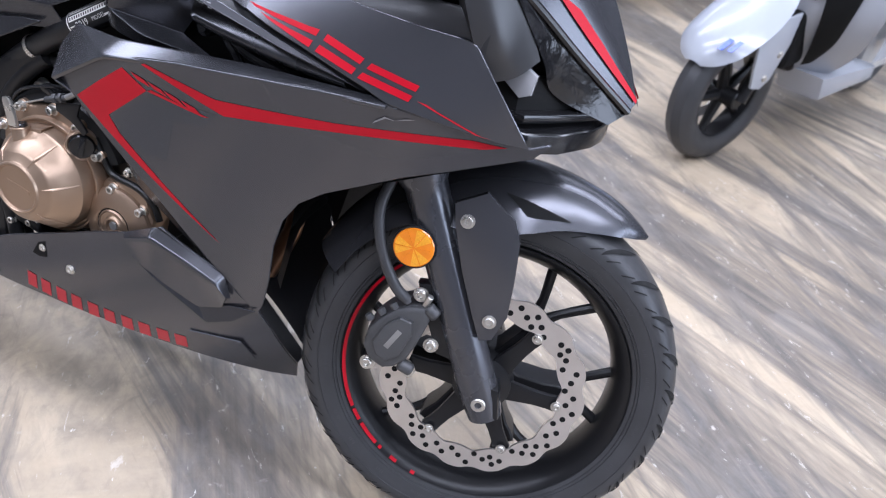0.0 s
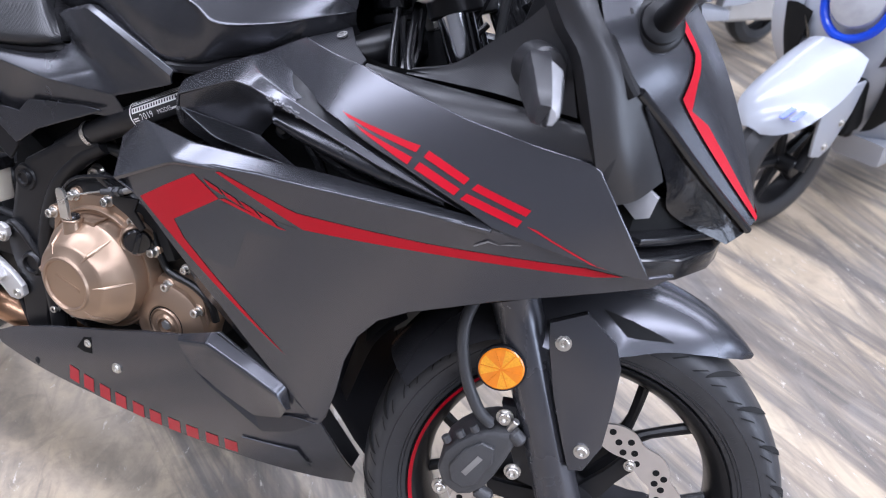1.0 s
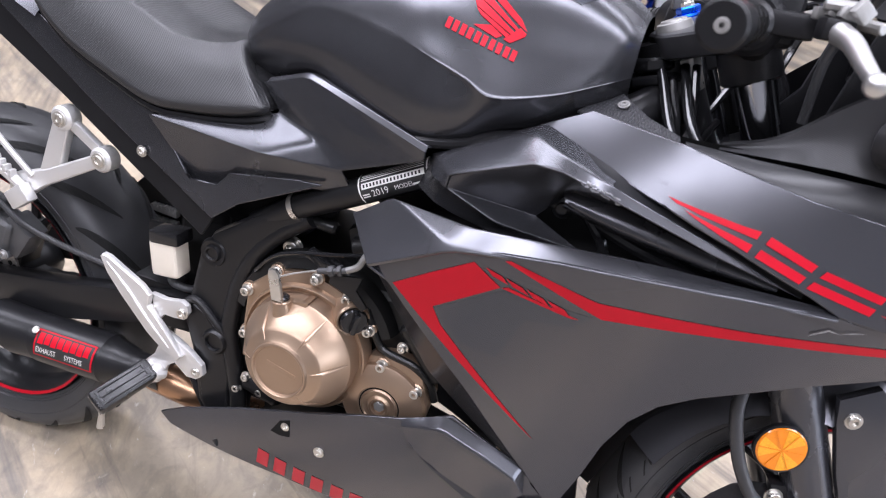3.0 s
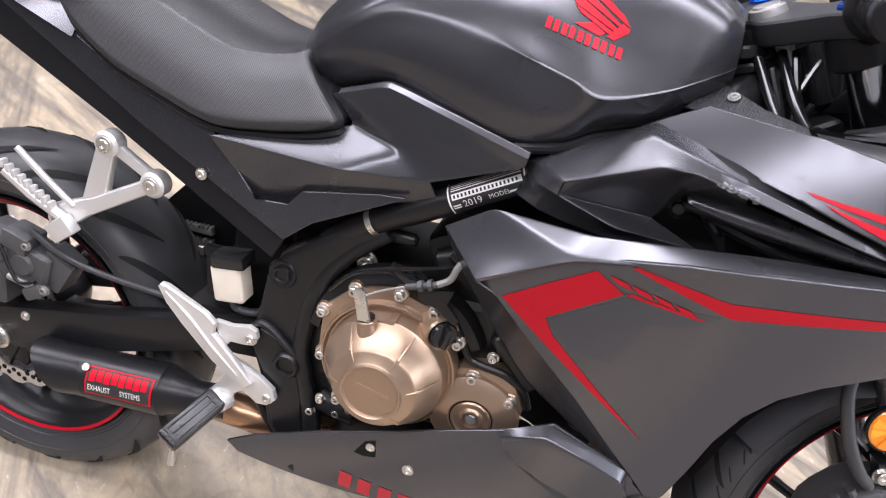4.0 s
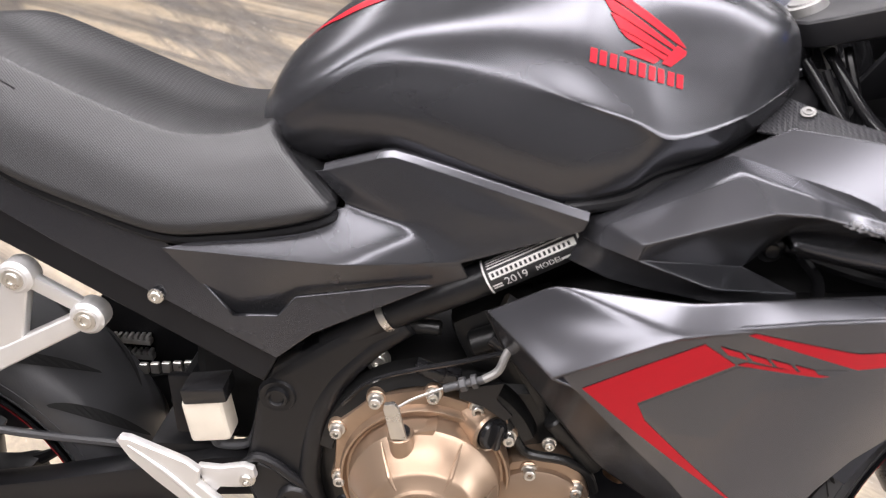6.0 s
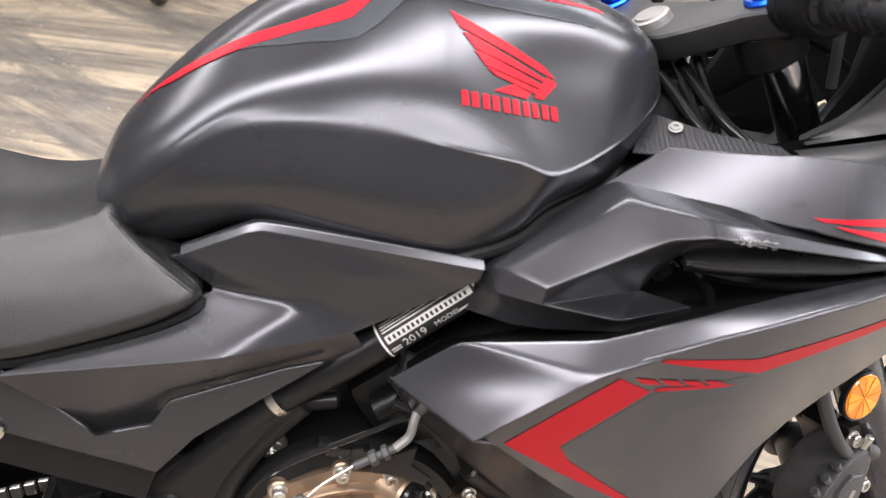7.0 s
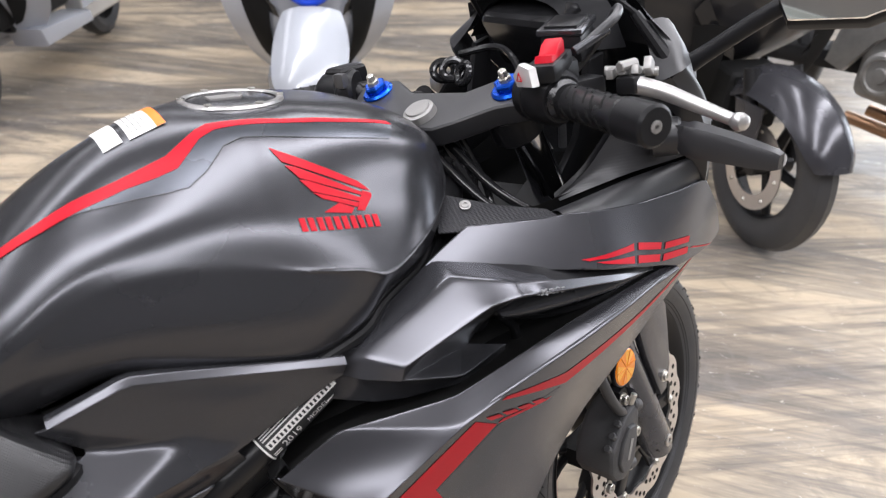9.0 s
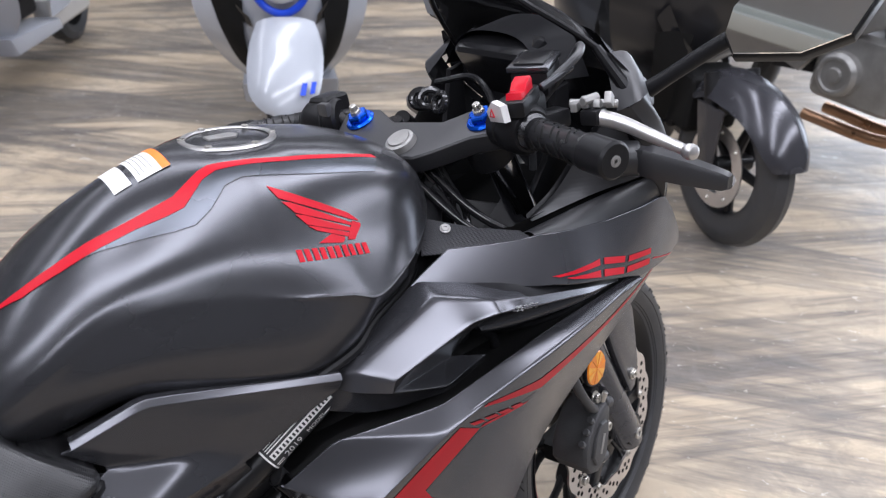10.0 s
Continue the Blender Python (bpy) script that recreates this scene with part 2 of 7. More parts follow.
def part(name, bm, mat, parent=None, label="", angle=32, m=None, clean=True):
    """Links a bmesh as one mesh object, under a thing or under a part of it."""
    if m is not None:
        bmesh.ops.transform(bm, matrix=m, verts=bm.verts)
    if clean:
        finish(bm, angle)
    data = bpy.data.meshes.new(name)
    bm.to_mesh(data)
    bm.free()
    data.materials.append(mat)
    ob = new(name, data)
    ob.parent = parent
    if label:
        ob["label"] = label
    return ob


def thing(name, label, category, group="", m=None):
    ob = tagged(new(name), label, category, group)
    ob.empty_display_size = 0.1
    if m is not None:
        ob.matrix_world = m
    return ob


def joined(*bms):
    out = bmesh.new()
    for b in bms:
        data = bpy.data.meshes.new("join")
        b.to_mesh(data)
        b.free()
        out.from_mesh(data)
        bpy.data.meshes.remove(data)
    return out


def flipped(bm):
    """A copy of bm mirrored to the other side of the machine."""
    out = bm.copy()
    for v in out.verts:
        v.co.y = -v.co.y
    bmesh.ops.reverse_faces(out, faces=out.faces)
    return out


def crom(points, n):
    """A smooth line through points, n steps from each to the next."""
    p = np.array(points, float)
    p = np.vstack([2 * p[0] - p[1], p, 2 * p[-1] - p[-2]])
    out = []
    for i in range(1, len(p) - 2):
        a, b, c, d = p[i - 1:i + 3]
        for s in np.linspace(0, 1, n, endpoint=False):
            out.append(0.5 * (2 * b + (c - a) * s + (2 * a - 5 * b + 4 * c - d) * s * s + (3 * b - a - 3 * c + d) * s ** 3))
    return np.array(out + [p[-2]])


from mathutils.bvhtree import BVHTree
from mathutils.geometry import tessellate_polygon


def line(points, n):
    """Straight steps between points, n to each."""
    p = np.array(points, float)
    return np.vstack([np.linspace(a, b, n, endpoint=False) for a, b in zip(p[:-1], p[1:])] + [p[-1:]])


def grid_mesh(rows, close_u=False, close_v=False, caps=False):
    bm = bmesh.new()
    vs = [[bm.verts.new(p) for p in r] for r in rows]
    nu, nv = len(vs), len(vs[0])
    for i in range(nu if close_u else nu - 1):
        for j in range(nv if close_v else nv - 1):
            q = [vs[i][j], vs[(i + 1) % nu][j], vs[(i + 1) % nu][(j + 1) % nv], vs[i][(j + 1) % nv]]
            bm.faces.new(q)
    if caps:
        bm.faces.new(vs[0][::-1])
        bm.faces.new(vs[-1])
    return bm


def skin(rails, nu=4, nv=4):
    """A smooth sheet over rails that all have as many points."""
    lines = [crom(r, nv) for r in rails]
    return grid_mesh(np.stack([crom([ln[j] for ln in lines], nu) for j in range(len(lines[0]))], axis=1))


def tube(path, radius, seg=12, smooth=0, caps=True):
    p = crom(path, smooth) if smooth else np.array(path, float)
    rad = np.interp(np.linspace(0, 1, len(p)), np.linspace(0, 1, len(radius)), radius) if isinstance(radius, (list, tuple)) else [radius] * len(p)
    rows, side = [], None
    for i in range(len(p)):
        way = Vector(p[min(i + 1, len(p) - 1)] - p[max(i - 1, 0)]).normalized()
        side = (way.orthogonal() if side is None else side - way * side.dot(way)).normalized()
        up = way.cross(side)
        rows.append([Vector(p[i]) + float(rad[i]) * (math.cos(a) * side + math.sin(a) * up) for a in np.linspace(0, 2 * math.pi, seg, endpoint=False)])
    return grid_mesh(rows, close_v=True, caps=caps)


def lathe(profile, seg=48, close=False, turn=2 * math.pi, start=0.0):
    """Turns a profile of (radius, place along y) about the y axis."""
    full = turn > 6.28
    rows = []
    for a in np.linspace(start, start + turn, seg, endpoint=not full):
        rows.append([(r * math.cos(a), y, r * math.sin(a)) for r, y in profile])
    return grid_mesh(rows, close_u=full, close_v=close)


def rod(a, b, r0, r1=None, seg=20, bevel=0.0):
    """A round bar from a to b with chamfered ends."""
    a, b = Vector(a), Vector(b)
    r1 = r0 if r1 is None else r1
    w = (b - a).normalized()
    if not bevel:
        return tube([a, b], [r0, r1], seg)
    side = w.orthogonal().normalized()
    up = w.cross(side)
    rows = []
    for c, r in ((a, r0 - bevel), (a + w * bevel, r0), (b - w * bevel, r1), (b, r1 - bevel)):
        rows.append([c + r * (math.cos(t) * side + math.sin(t) * up) for t in np.linspace(0, 2 * math.pi, seg, endpoint=False)])
    return grid_mesh(rows, close_v=True, caps=True)


def block(sx, sy, sz, bevel=0.003, m=None, seg=2):
    bm = bmesh.new()
    bmesh.ops.create_cube(bm, size=1, matrix=Matrix.Diagonal((sx, sy, sz, 1)))
    if bevel:
        bmesh.ops.bevel(bm, geom=list(bm.edges), offset=bevel, segments=seg, profile=0.6, affect="EDGES")
    if m is not None:
        bmesh.ops.transform(bm, matrix=m, verts=bm.verts)
    return bm


def slab(outline, y0, y1, bevel=0.003, seg=2):
    """A plate with an outline in x and z, from y0 to y1, with rounded rims."""
    bm = bmesh.new()
    rings = [[bm.verts.new((x, y, z)) for x, z in outline] for y in (y0, y1)]
    bm.faces.new(rings[0])
    bm.faces.new(rings[1][::-1])
    k = len(outline)
    for i in range(k):
        bm.faces.new((rings[0][i], rings[0][(i + 1) % k], rings[1][(i + 1) % k], rings[1][i]))
    bmesh.ops.recalc_face_normals(bm, faces=bm.faces)
    if bevel:
        rim = [e for e in bm.edges if abs(e.verts[0].co.y - e.verts[1].co.y) < 1e-6]
        bmesh.ops.bevel(bm, geom=rim, offset=bevel, segments=seg, profile=0.6, affect="EDGES")
    return bm


def bowed(x0, z0, c, cx, cz, cxx=0.0, cxz=0.0, czz=0.0):
    """A gently bowed side surface: y from x and z."""
    return lambda x, z: c + cx * (x - x0) + cz * (z - z0) + cxx * (x - x0) ** 2 + cxz * (x - x0) * (z - z0) + czz * (z - z0) ** 2


def sheet(outline, surface, step=0.03, lift=0.0):
    """A sheet with an outline in x and z that follows a side surface; lift brings it out of the machine."""
    bm = bmesh.new()
    vs = [bm.verts.new((x, 0, z)) for x, z in outline]
    for tri in tessellate_polygon([[Vector((x, z, 0)) for x, z in outline]]):
        bm.faces.new([vs[i] for i in tri])
    xs, zs = [p[0] for p in outline], [p[1] for p in outline]
    for axis, lo, hi in ((0, min(xs), max(xs)), (2, min(zs), max(zs))):
        for k in range(math.ceil(lo / step), math.floor(hi / step) + 1):
            co, no = [0, 0, 0], [0, 0, 0]
            co[axis], no[axis] = k * step, 1
            bmesh.ops.bisect_plane(bm, geom=[*bm.verts, *bm.edges, *bm.faces], plane_co=co, plane_no=no)
    bmesh.ops.remove_doubles(bm, verts=bm.verts, dist=0.0006)
    bmesh.ops.dissolve_degenerate(bm, edges=bm.edges, dist=0.0004)
    bmesh.ops.triangulate(bm, faces=[f for f in bm.faces if len(f.verts) > 4])
    for v in bm.verts:
        v.co.y = surface(v.co.x, v.co.z) - lift
    bm.normal_update()
    for f in bm.faces:
        if f.normal.y > 0:
            f.normal_flip()
    return bm


def shelled(bm, thick, rim):
    """A thick panel out of a sheet: its face, a rounded rim that turns in at the border, and a back."""
    bm.normal_update()
    back = bm.copy()
    border = [e for e in bm.edges if len(e.link_faces) == 1]
    normals = {v: v.normal.copy() for v in bm.verts}
    out = {}
    for e in border:
        a, b = e.verts
        f = e.link_faces[0]
        side = (b.co - a.co).cross(f.normal).normalized()
        if side.dot((a.co + b.co) / 2 - f.calc_center_median()) < 0:
            side = -side
        for v in (a, b):
            out[v] = out.get(v, Vector()) + side
    steps = ((0.0, 0.0), (0.7, 0.3), (1.0, 1.0), (0.9, thick / rim))
    ring = {v: [bm.verts.new(v.co + d.normalized() * rim * o - normals[v] * rim * i) for o, i in steps] for v, d in out.items()}
    for e in border:
        a, b = e.verts
        for k in range(len(steps) - 1):
            bm.faces.new((ring[a][k], ring[b][k], ring[b][k + 1], ring[a][k + 1]))
    for v in back.verts:
        v.co -= v.normal * thick
    bmesh.ops.reverse_faces(back, faces=back.faces)
    whole = joined(bm, back)
    for f in whole.faces:
        f.smooth = True
    return whole


def panel(name, outline, surface, mat, parent, label="", thick=0.004, both=True, step=0.016, rim=0.0014):
    """A body panel on the machine's right side, with its twin on the left."""
    bm = shelled(sheet(outline, surface, step), thick, rim)
    return [part(name, b, mat, parent, label, clean=False) for b in ((bm, flipped(bm)) if both else (bm,))]


def decal(name, outlines, surface, mat, parent, label="", both=True, lift=0.0006, step=0.02):
    bm = joined(*[sheet(o, surface, step, lift) for o in outlines])
    made = []
    for b in (bm, flipped(bm)) if both else (bm,):
        for f in b.faces:
            f.smooth = True
        made.append(part(name, b, mat, parent, label, clean=False))
    return made


def facets(name, points, faces, mat, parent, label="", both=True, thick=0.003, rim=0.0025, seg=3, soft=0.0, folds=()):
    """A panel of flat facets with softly broken edges; folds are rounded to the width soft."""
    bm = bmesh.new()
    vs = [bm.verts.new(p) for p in points]
    for f in faces:
        bm.faces.new([vs[i] for i in f])
    bm.normal_update()
    for f in bm.faces:
        if f.normal.y > 0:
            f.normal_flip()
    if folds:
        lines = [e for e in (bm.edges.get((vs[a], vs[b])) for a, b in folds) if e]
        bmesh.ops.bevel(bm, geom=lines, offset=soft, segments=5, affect="EDGES", clamp_overlap=True)
    made = []
    for b in (bm, flipped(bm)) if both else (bm,):
        for f in b.faces:
            f.smooth = True
        ob = part(name, b, mat, parent, label, clean=False)
        shell = ob.modifiers.new("thickness", "SOLIDIFY")
        shell.thickness, shell.offset = thick, -1
        round_ = ob.modifiers.new("rim", "BEVEL")
        round_.width, round_.segments, round_.limit_method, round_.angle_limit = rim, seg, "ANGLE", radians(8)
        round_.harden_normals = True
        made.append(ob)
    return made


def moulded(name, points, faces, mat, parent, label="", both=True, thick=0.003, sharp=(), soft=0.0, level=3, corner=0.9):
    """A moulded panel: a smooth skin over a cage, crisp at its border and along the sharp folds (pairs of corners, with a weight)."""
    bm = bmesh.new()
    fold, point = bm.edges.layers.float.new("crease_edge"), bm.verts.layers.float.new("crease_vert")
    vs = [bm.verts.new(p) if p else None for p in points]
    for f in faces:
        bm.faces.new([vs[i] for i in f])
    bmesh.ops.recalc_face_normals(bm, faces=bm.faces)
    if sum(f.normal.y * f.calc_area() for f in bm.faces) > 0:
        bmesh.ops.reverse_faces(bm, faces=bm.faces)
    for e in bm.edges:
        e[fold] = 1.0 if len(e.link_faces) == 1 else soft
    for v in bm.verts:
        v[point] = corner if v.is_boundary else 0.0
    for a, b, weight in sharp:
        e = bm.edges.get((vs[a], vs[b]))
        if e:
            e[fold] = weight
    made = []
    for b in (bm, flipped(bm)) if both else (bm,):
        for f in b.faces:
            f.smooth = True
        ob = part(name, b, mat, parent, label, clean=False)
        sub_ = ob.modifiers.new("skin", "SUBSURF")
        sub_.levels = sub_.render_levels = level
        sub_.boundary_smooth = "PRESERVE_CORNERS"
        shell_ = ob.modifiers.new("thickness", "SOLIDIFY")
        shell_.thickness, shell_.offset = thick, -1
        round_ = ob.modifiers.new("rim", "BEVEL")
        round_.width, round_.segments, round_.limit_method, round_.angle_limit = min(0.0012, thick * 0.4), 2, "ANGLE", radians(50)
        even = ob.modifiers.new("even_shading", "WEIGHTED_NORMAL")
        even.mode, even.weight = "FACE_AREA", 100
        made.append(ob)
    return made


def bolt(at, way=(0, -1, 0), r=0.007, h=0.006, socket=True):
    """A bolt head with a washer face and a socket, pointing along way."""
    prof = [(0.0001, 0), (r * 1.35, 0), (r * 1.35, 0.0018), (r, 0.002), (r, h - 0.001), (r * 0.88, h)]
    prof += [(r * 0.5, h), (r * 0.5, h * 0.5), (0.0001, h * 0.5)] if socket else [(0.0001, h)]
    bm = lathe(prof, 14)
    turn = Vector((0, 1, 0)).rotation_difference(Vector(way)).to_matrix().to_4x4()
    bmesh.ops.transform(bm, matrix=Matrix.Translation(at) @ turn, verts=bm.verts)
    return bm


# ---------------------------------------------------------------- hall
x0, x1, y0, y1, top = HALL
floor = part("floor", block(x1 - x0 + 0.6, y1 - y0 + 0.6, 0.2, 0, Matrix.Translation(((x0 + x1) / 2, (y0 + y1) / 2, -0.1))), CONCRETE)
tagged(floor, "polished beige concrete floor with dark dragged tyre marks", "floor", kind="structure")
for wall_name, sx, sy, cx, cy in (("wall_north", x1 - x0 + 0.4, 0.2, (x0 + x1) / 2, y1 + 0.1), ("wall_south", x1 - x0 + 0.4, 0.2, (x0 + x1) / 2, y0 - 0.1),
                                  ("wall_west", 0.2, y1 - y0, x0 - 0.1, (y0 + y1) / 2)):
    tagged(part(wall_name, block(sx, sy, top, 0, Matrix.Translation((cx, cy, top / 2))), WALL), "plain light painted hall wall", "wall", kind="structure")
DOOR = (-2.2, 2.0, 2.7)                 # the open doorway: y from, y to, height
east = joined(block(0.2, DOOR[0] - y0, top, 0, Matrix.Translation((x1 + 0.1, (y0 + DOOR[0]) / 2, top / 2))), block(0.2, y1 - DOOR[1], top, 0, Matrix.Translation((x1 + 0.1, (DOOR[1] + y1) / 2, top / 2))),
              block(0.2, DOOR[1] - DOOR[0], top - DOOR[2], 0, Matrix.Translation((x1 + 0.1, (DOOR[0] + DOOR[1]) / 2, (top + DOOR[2]) / 2))))
tagged(part("wall_east", east, WALL), "plain painted hall wall with an open doorway", "wall", kind="structure")
tagged(part("ceiling", block(x1 - x0 + 0.4, y1 - y0 + 0.4, 0.15, 0, Matrix.Translation(((x0 + x1) / 2, (y0 + y1) / 2, top + 0.075))), CEILING),
       "white board ceiling over the showroom", "ceiling", kind="structure")
for k in range(9):
    beam = part("beam", joined(block(0.10, y1 - y0, 0.012, 0.002, Matrix.Translation((x0 + 0.9 + 1.28 * k, (y0 + y1) / 2, top - 0.006))), block(0.012, y1 - y0, 0.05, 0.002, Matrix.Translation((x0 + 0.9 + 1.28 * k, (y0 + y1) / 2, top - 0.037))),
                block(0.10, y1 - y0, 0.012, 0.002, Matrix.Translation((x0 + 0.9 + 1.28 * k, (y0 + y1) / 2, top - 0.068)))), BEAM)
    tagged(beam, "pale painted steel beam under the ceiling", "beam", kind="structure")
first_lamp = thing("ceiling_lamp", "white panel lamp with a lit diffuser on the ceiling", "ceiling lamp", "ceiling panel lamps")
part("housing", block(2.1, 0.56, 0.06, 0.01, Matrix.Translation((0, 0, -0.03))), CEILING, first_lamp)
part("diffuser", block(2.0, 0.5, 0.02, 0.006, Matrix.Translation((0, 0, -0.069))), TUBE, first_lamp, "lit white diffuser")
for i, (lx, ly) in enumerate(LAMPS):
    at = Matrix.Translation((lx, ly, top))
    if i:
        copy_thing(first_lamp, at)
    else:
        first_lamp.matrix_basis = at


# ---------------------------------------------------------------- the motorcycle
bike = thing("motorcycle", "matte dark grey sport motorcycle with red stripes on its side stand", "motorcycle", m=LEAN)
RAKE = radians(25.5)
STEER = Matrix.Translation((0.102, 0, 0)) @ Matrix.Rotation(radians(13.0), 4, Vector((-math.sin(RAKE), 0, math.cos(RAKE)))) @ Matrix.Translation((-0.102, 0, 0))

# side surfaces of the right-hand bodywork
SIDE = bowed(-0.3631, 0.624, -0.2217, 0.1268, -0.3101, 0.4286, -0.4393, -0.0559)
COWL = bowed(-0.2165, 0.7945, -0.2264, 0.0441, 0.2947, 0.6738, -1.5, 0.7522)
FLAT_COWL = COWL


def swell(x):
    return math.exp(-((x + 0.335) / 0.09) ** 2)


def COWL(x, z):
    """The upper cowl's side, with the swelling over the intake."""
    return FLAT_COWL(x, z) - 0.028 * swell(x)


def swollen(outline):
    """Moves an outline along with the swelling."""
    return [(x + 0.0088 * swell(x), z + 0.0092 * swell(x)) for x, z in outline]


BELLY = bowed(-0.5926, 0.298, -0.169, 0.1131, -0.2126, 0.4669, -0.8572, 0.8574)
TAIL = bowed(-0.9354, 0.6924, -0.143, -0.0702, 0.0966)

# side fairing
panel("side_fairing", [(-0.621, 0.668), (-0.529, 0.719), (-0.494, 0.726), (-0.414, 0.737), (-0.315, 0.743), (-0.236, 0.746), (-0.159, 0.746),
      (-0.106, 0.737), (-0.032, 0.724), (0.0, 0.720), (0.021, 0.729), (0.004, 0.709), (-0.042, 0.69), (-0.146, 0.648), (-0.243, 0.60), (-0.279, 0.574),
      (-0.305, 0.537), (-0.324, 0.485), (-0.338, 0.417), (-0.353, 0.362), (-0.364, 0.338), (-0.395, 0.388), (-0.489, 0.521), (-0.595, 0.646)],
      SIDE, GRAPHITE, bike, "matte dark grey side fairing")
A, A2, B, C, D, E_, F_ = ((-0.676, -0.172, 0.690), (-0.618, -0.199, 0.734), (-0.509, -0.241, 0.7425), (-0.522, -0.2625, 0.722), (-0.62, -0.247, 0.669),
                          (-0.157, -0.2205, 0.7520), (-0.159, -0.2335, 0.7465))
S1, S2 = (-0.335, -0.2310, 0.7525), (-0.335, -0.2525, 0.7435)
moulded("fairing_shoulder", [A, A2, B, C, D, S1, S2, E_, F_], [(0, 1, 3, 4), (1, 2, 3), (2, 5, 6, 3), (5, 7, 8, 6)], GRAPHITE, bike, "satin grey shoulder of the fairing", thick=0.006, soft=0.7, sharp=((1, 3, 0.95), (2, 3, 0.98), (5, 6, 0.8)))
# edge that runs back into the dark below the shoulder
moulded("fairing_lining", [(-0.676, -0.166, 0.687), (-0.62, -0.243, 0.664), (-0.592, -0.229, 0.643), (-0.653, -0.160, 0.634), (-0.508, -0.212, 0.546), (-0.555, -0.168, 0.508), (-0.436, -0.185, 0.462), (-0.482, -0.160, 0.446), (-0.395, -0.160, 0.388)],
       [(0, 1, 2, 3), (2, 4, 5, 3), (4, 6, 7, 5), (6, 8, 7)], GRAPHITE, bike, "satin grey rear flank of the fairing", sharp=((2, 3, 0.6), (4, 5, 0.4), (6, 7, 0.4)))
facets("lining_return", [(-0.676, -0.163, 0.686), (-0.653, -0.157, 0.633), (-0.555, -0.165, 0.507), (-0.482, -0.157, 0.445), (-0.45, -0.10, 0.45), (-0.54, -0.10, 0.52), (-0.63, -0.09, 0.64)], [(0, 1, 6), (1, 2, 5, 6), (2, 3, 4, 5)], PLASTIC, bike)
flakes = random.Random(4)
part("paint_scrape", joined(*[block(flakes.uniform(0.001, 0.005), flakes.uniform(0.001, 0.002), flakes.uniform(0.0005, 0.0014), 0.0002,
     Matrix.Translation(Vector((-0.412, -0.2545, 0.8225)).lerp(Vector((-0.374, -0.2530, 0.8110)), flakes.random()) + Vector((0, flakes.uniform(-0.0005, 0.003), flakes.uniform(-0.003, 0.003)))) @ pose(0, 0, 0, flakes.uniform(-40, 40), flakes.uniform(0, 25), 8), 1) for k in range(60)]), SCUFF, bike, "scraped paint on the duct's edge")

# upper cowl
panel("upper_cowl", swollen([(-0.478, 0.842), (-0.429, 0.867), (-0.336, 0.858), (-0.272, 0.849), (-0.211, 0.842), (-0.134, 0.835), (-0.085, 0.832), (-0.074, 0.827),
      (-0.056, 0.804), (-0.03, 0.769), (0.0, 0.726), (-0.032, 0.728), (-0.106, 0.741), (-0.159, 0.75), (-0.19, 0.763), (-0.235, 0.777), (-0.27, 0.787), (-0.339, 0.805),
      (-0.376, 0.815), (-0.419, 0.827), (-0.449, 0.836)]), COWL, GRAPHITE, bike, "matte dark grey upper cowl")
# dark strip between the intake surround and the cowl's lower edge
for s in (-1, 1):
    upper = [(x, -s * (COWL(x, z) + 0.005), z + 0.003) for x, z in swollen(((-0.449, 0.836), (-0.376, 0.815), (-0.27, 0.787), (-0.19, 0.763)))]
    lower = [(-0.430, s * 0.233, 0.8345), (-0.385, s * 0.244, 0.8215), (-0.28, s * 0.240, 0.7875), (-0.192, s * 0.219, 0.752)]
    part("cowl_joint", skin([upper, [((a + d) / 2, (b + e) / 2 - s * 0.006, (c + f) / 2) for (a, b, c), (d, e, f) in zip(upper, lower)], lower], 3, 4), PLASTIC, bike, "dark strip under the cowl's edge", angle=60)
# dark trim that runs along the cowl's upper edge up to the inner panel
for s in (-1, 1):
    edge = [(x, -s * (COWL(x, z) + 0.004), z - 0.007) for x, z in swollen(((-0.338, 0.858), (-0.272, 0.849), (-0.211, 0.843), (-0.134, 0.837), (-0.085, 0.834), (-0.066, 0.822)))]
    inner = [(-0.332, s * 0.196, 0.865), (-0.272, s * 0.190, 0.862), (-0.211, s * 0.187, 0.861), (-0.134, s * 0.190, 0.861), (-0.085, s * 0.194, 0.860), (-0.062, s * 0.190, 0.860)]
    bulge = [((a + d) / 2, (b + e) / 2 + s * 0.004, (c + f) / 2 + 0.003) for (a, b, c), (d, e, f) in zip(edge, inner)]
    lip = [(a, b + s * 0.002, c + 0.003) for a, b, c in inner]
    fall = [(a, b - s * 0.012, c - 0.004) for a, b, c in inner]
    part("cowl_trim", skin([edge, bulge, lip, fall], 4, 4), TRIM, bike, "black trim along the cowl's upper edge", angle=50)
    # added sheet that closes the cowl's inside; its black stands in for shade
    part("cockpit_shade_sheet", grid_mesh([[(-0.43, s * 0.125, 0.87), (-0.33, s * 0.168, 0.865), (-0.20, s * 0.172, 0.87), (-0.08, s * 0.180, 0.87)], [(-0.43, s * 0.10, 0.76), (-0.33, s * 0.135, 0.76), (-0.20, s * 0.14, 0.76), (-0.08, s * 0.14, 0.78)],
         [(-0.43, 0, 0.745), (-0.33, 0, 0.74), (-0.20, 0, 0.74), (-0.08, 0, 0.76)]]), DEEP, bike, "near-black sheet standing in for the shade inside the cowl")
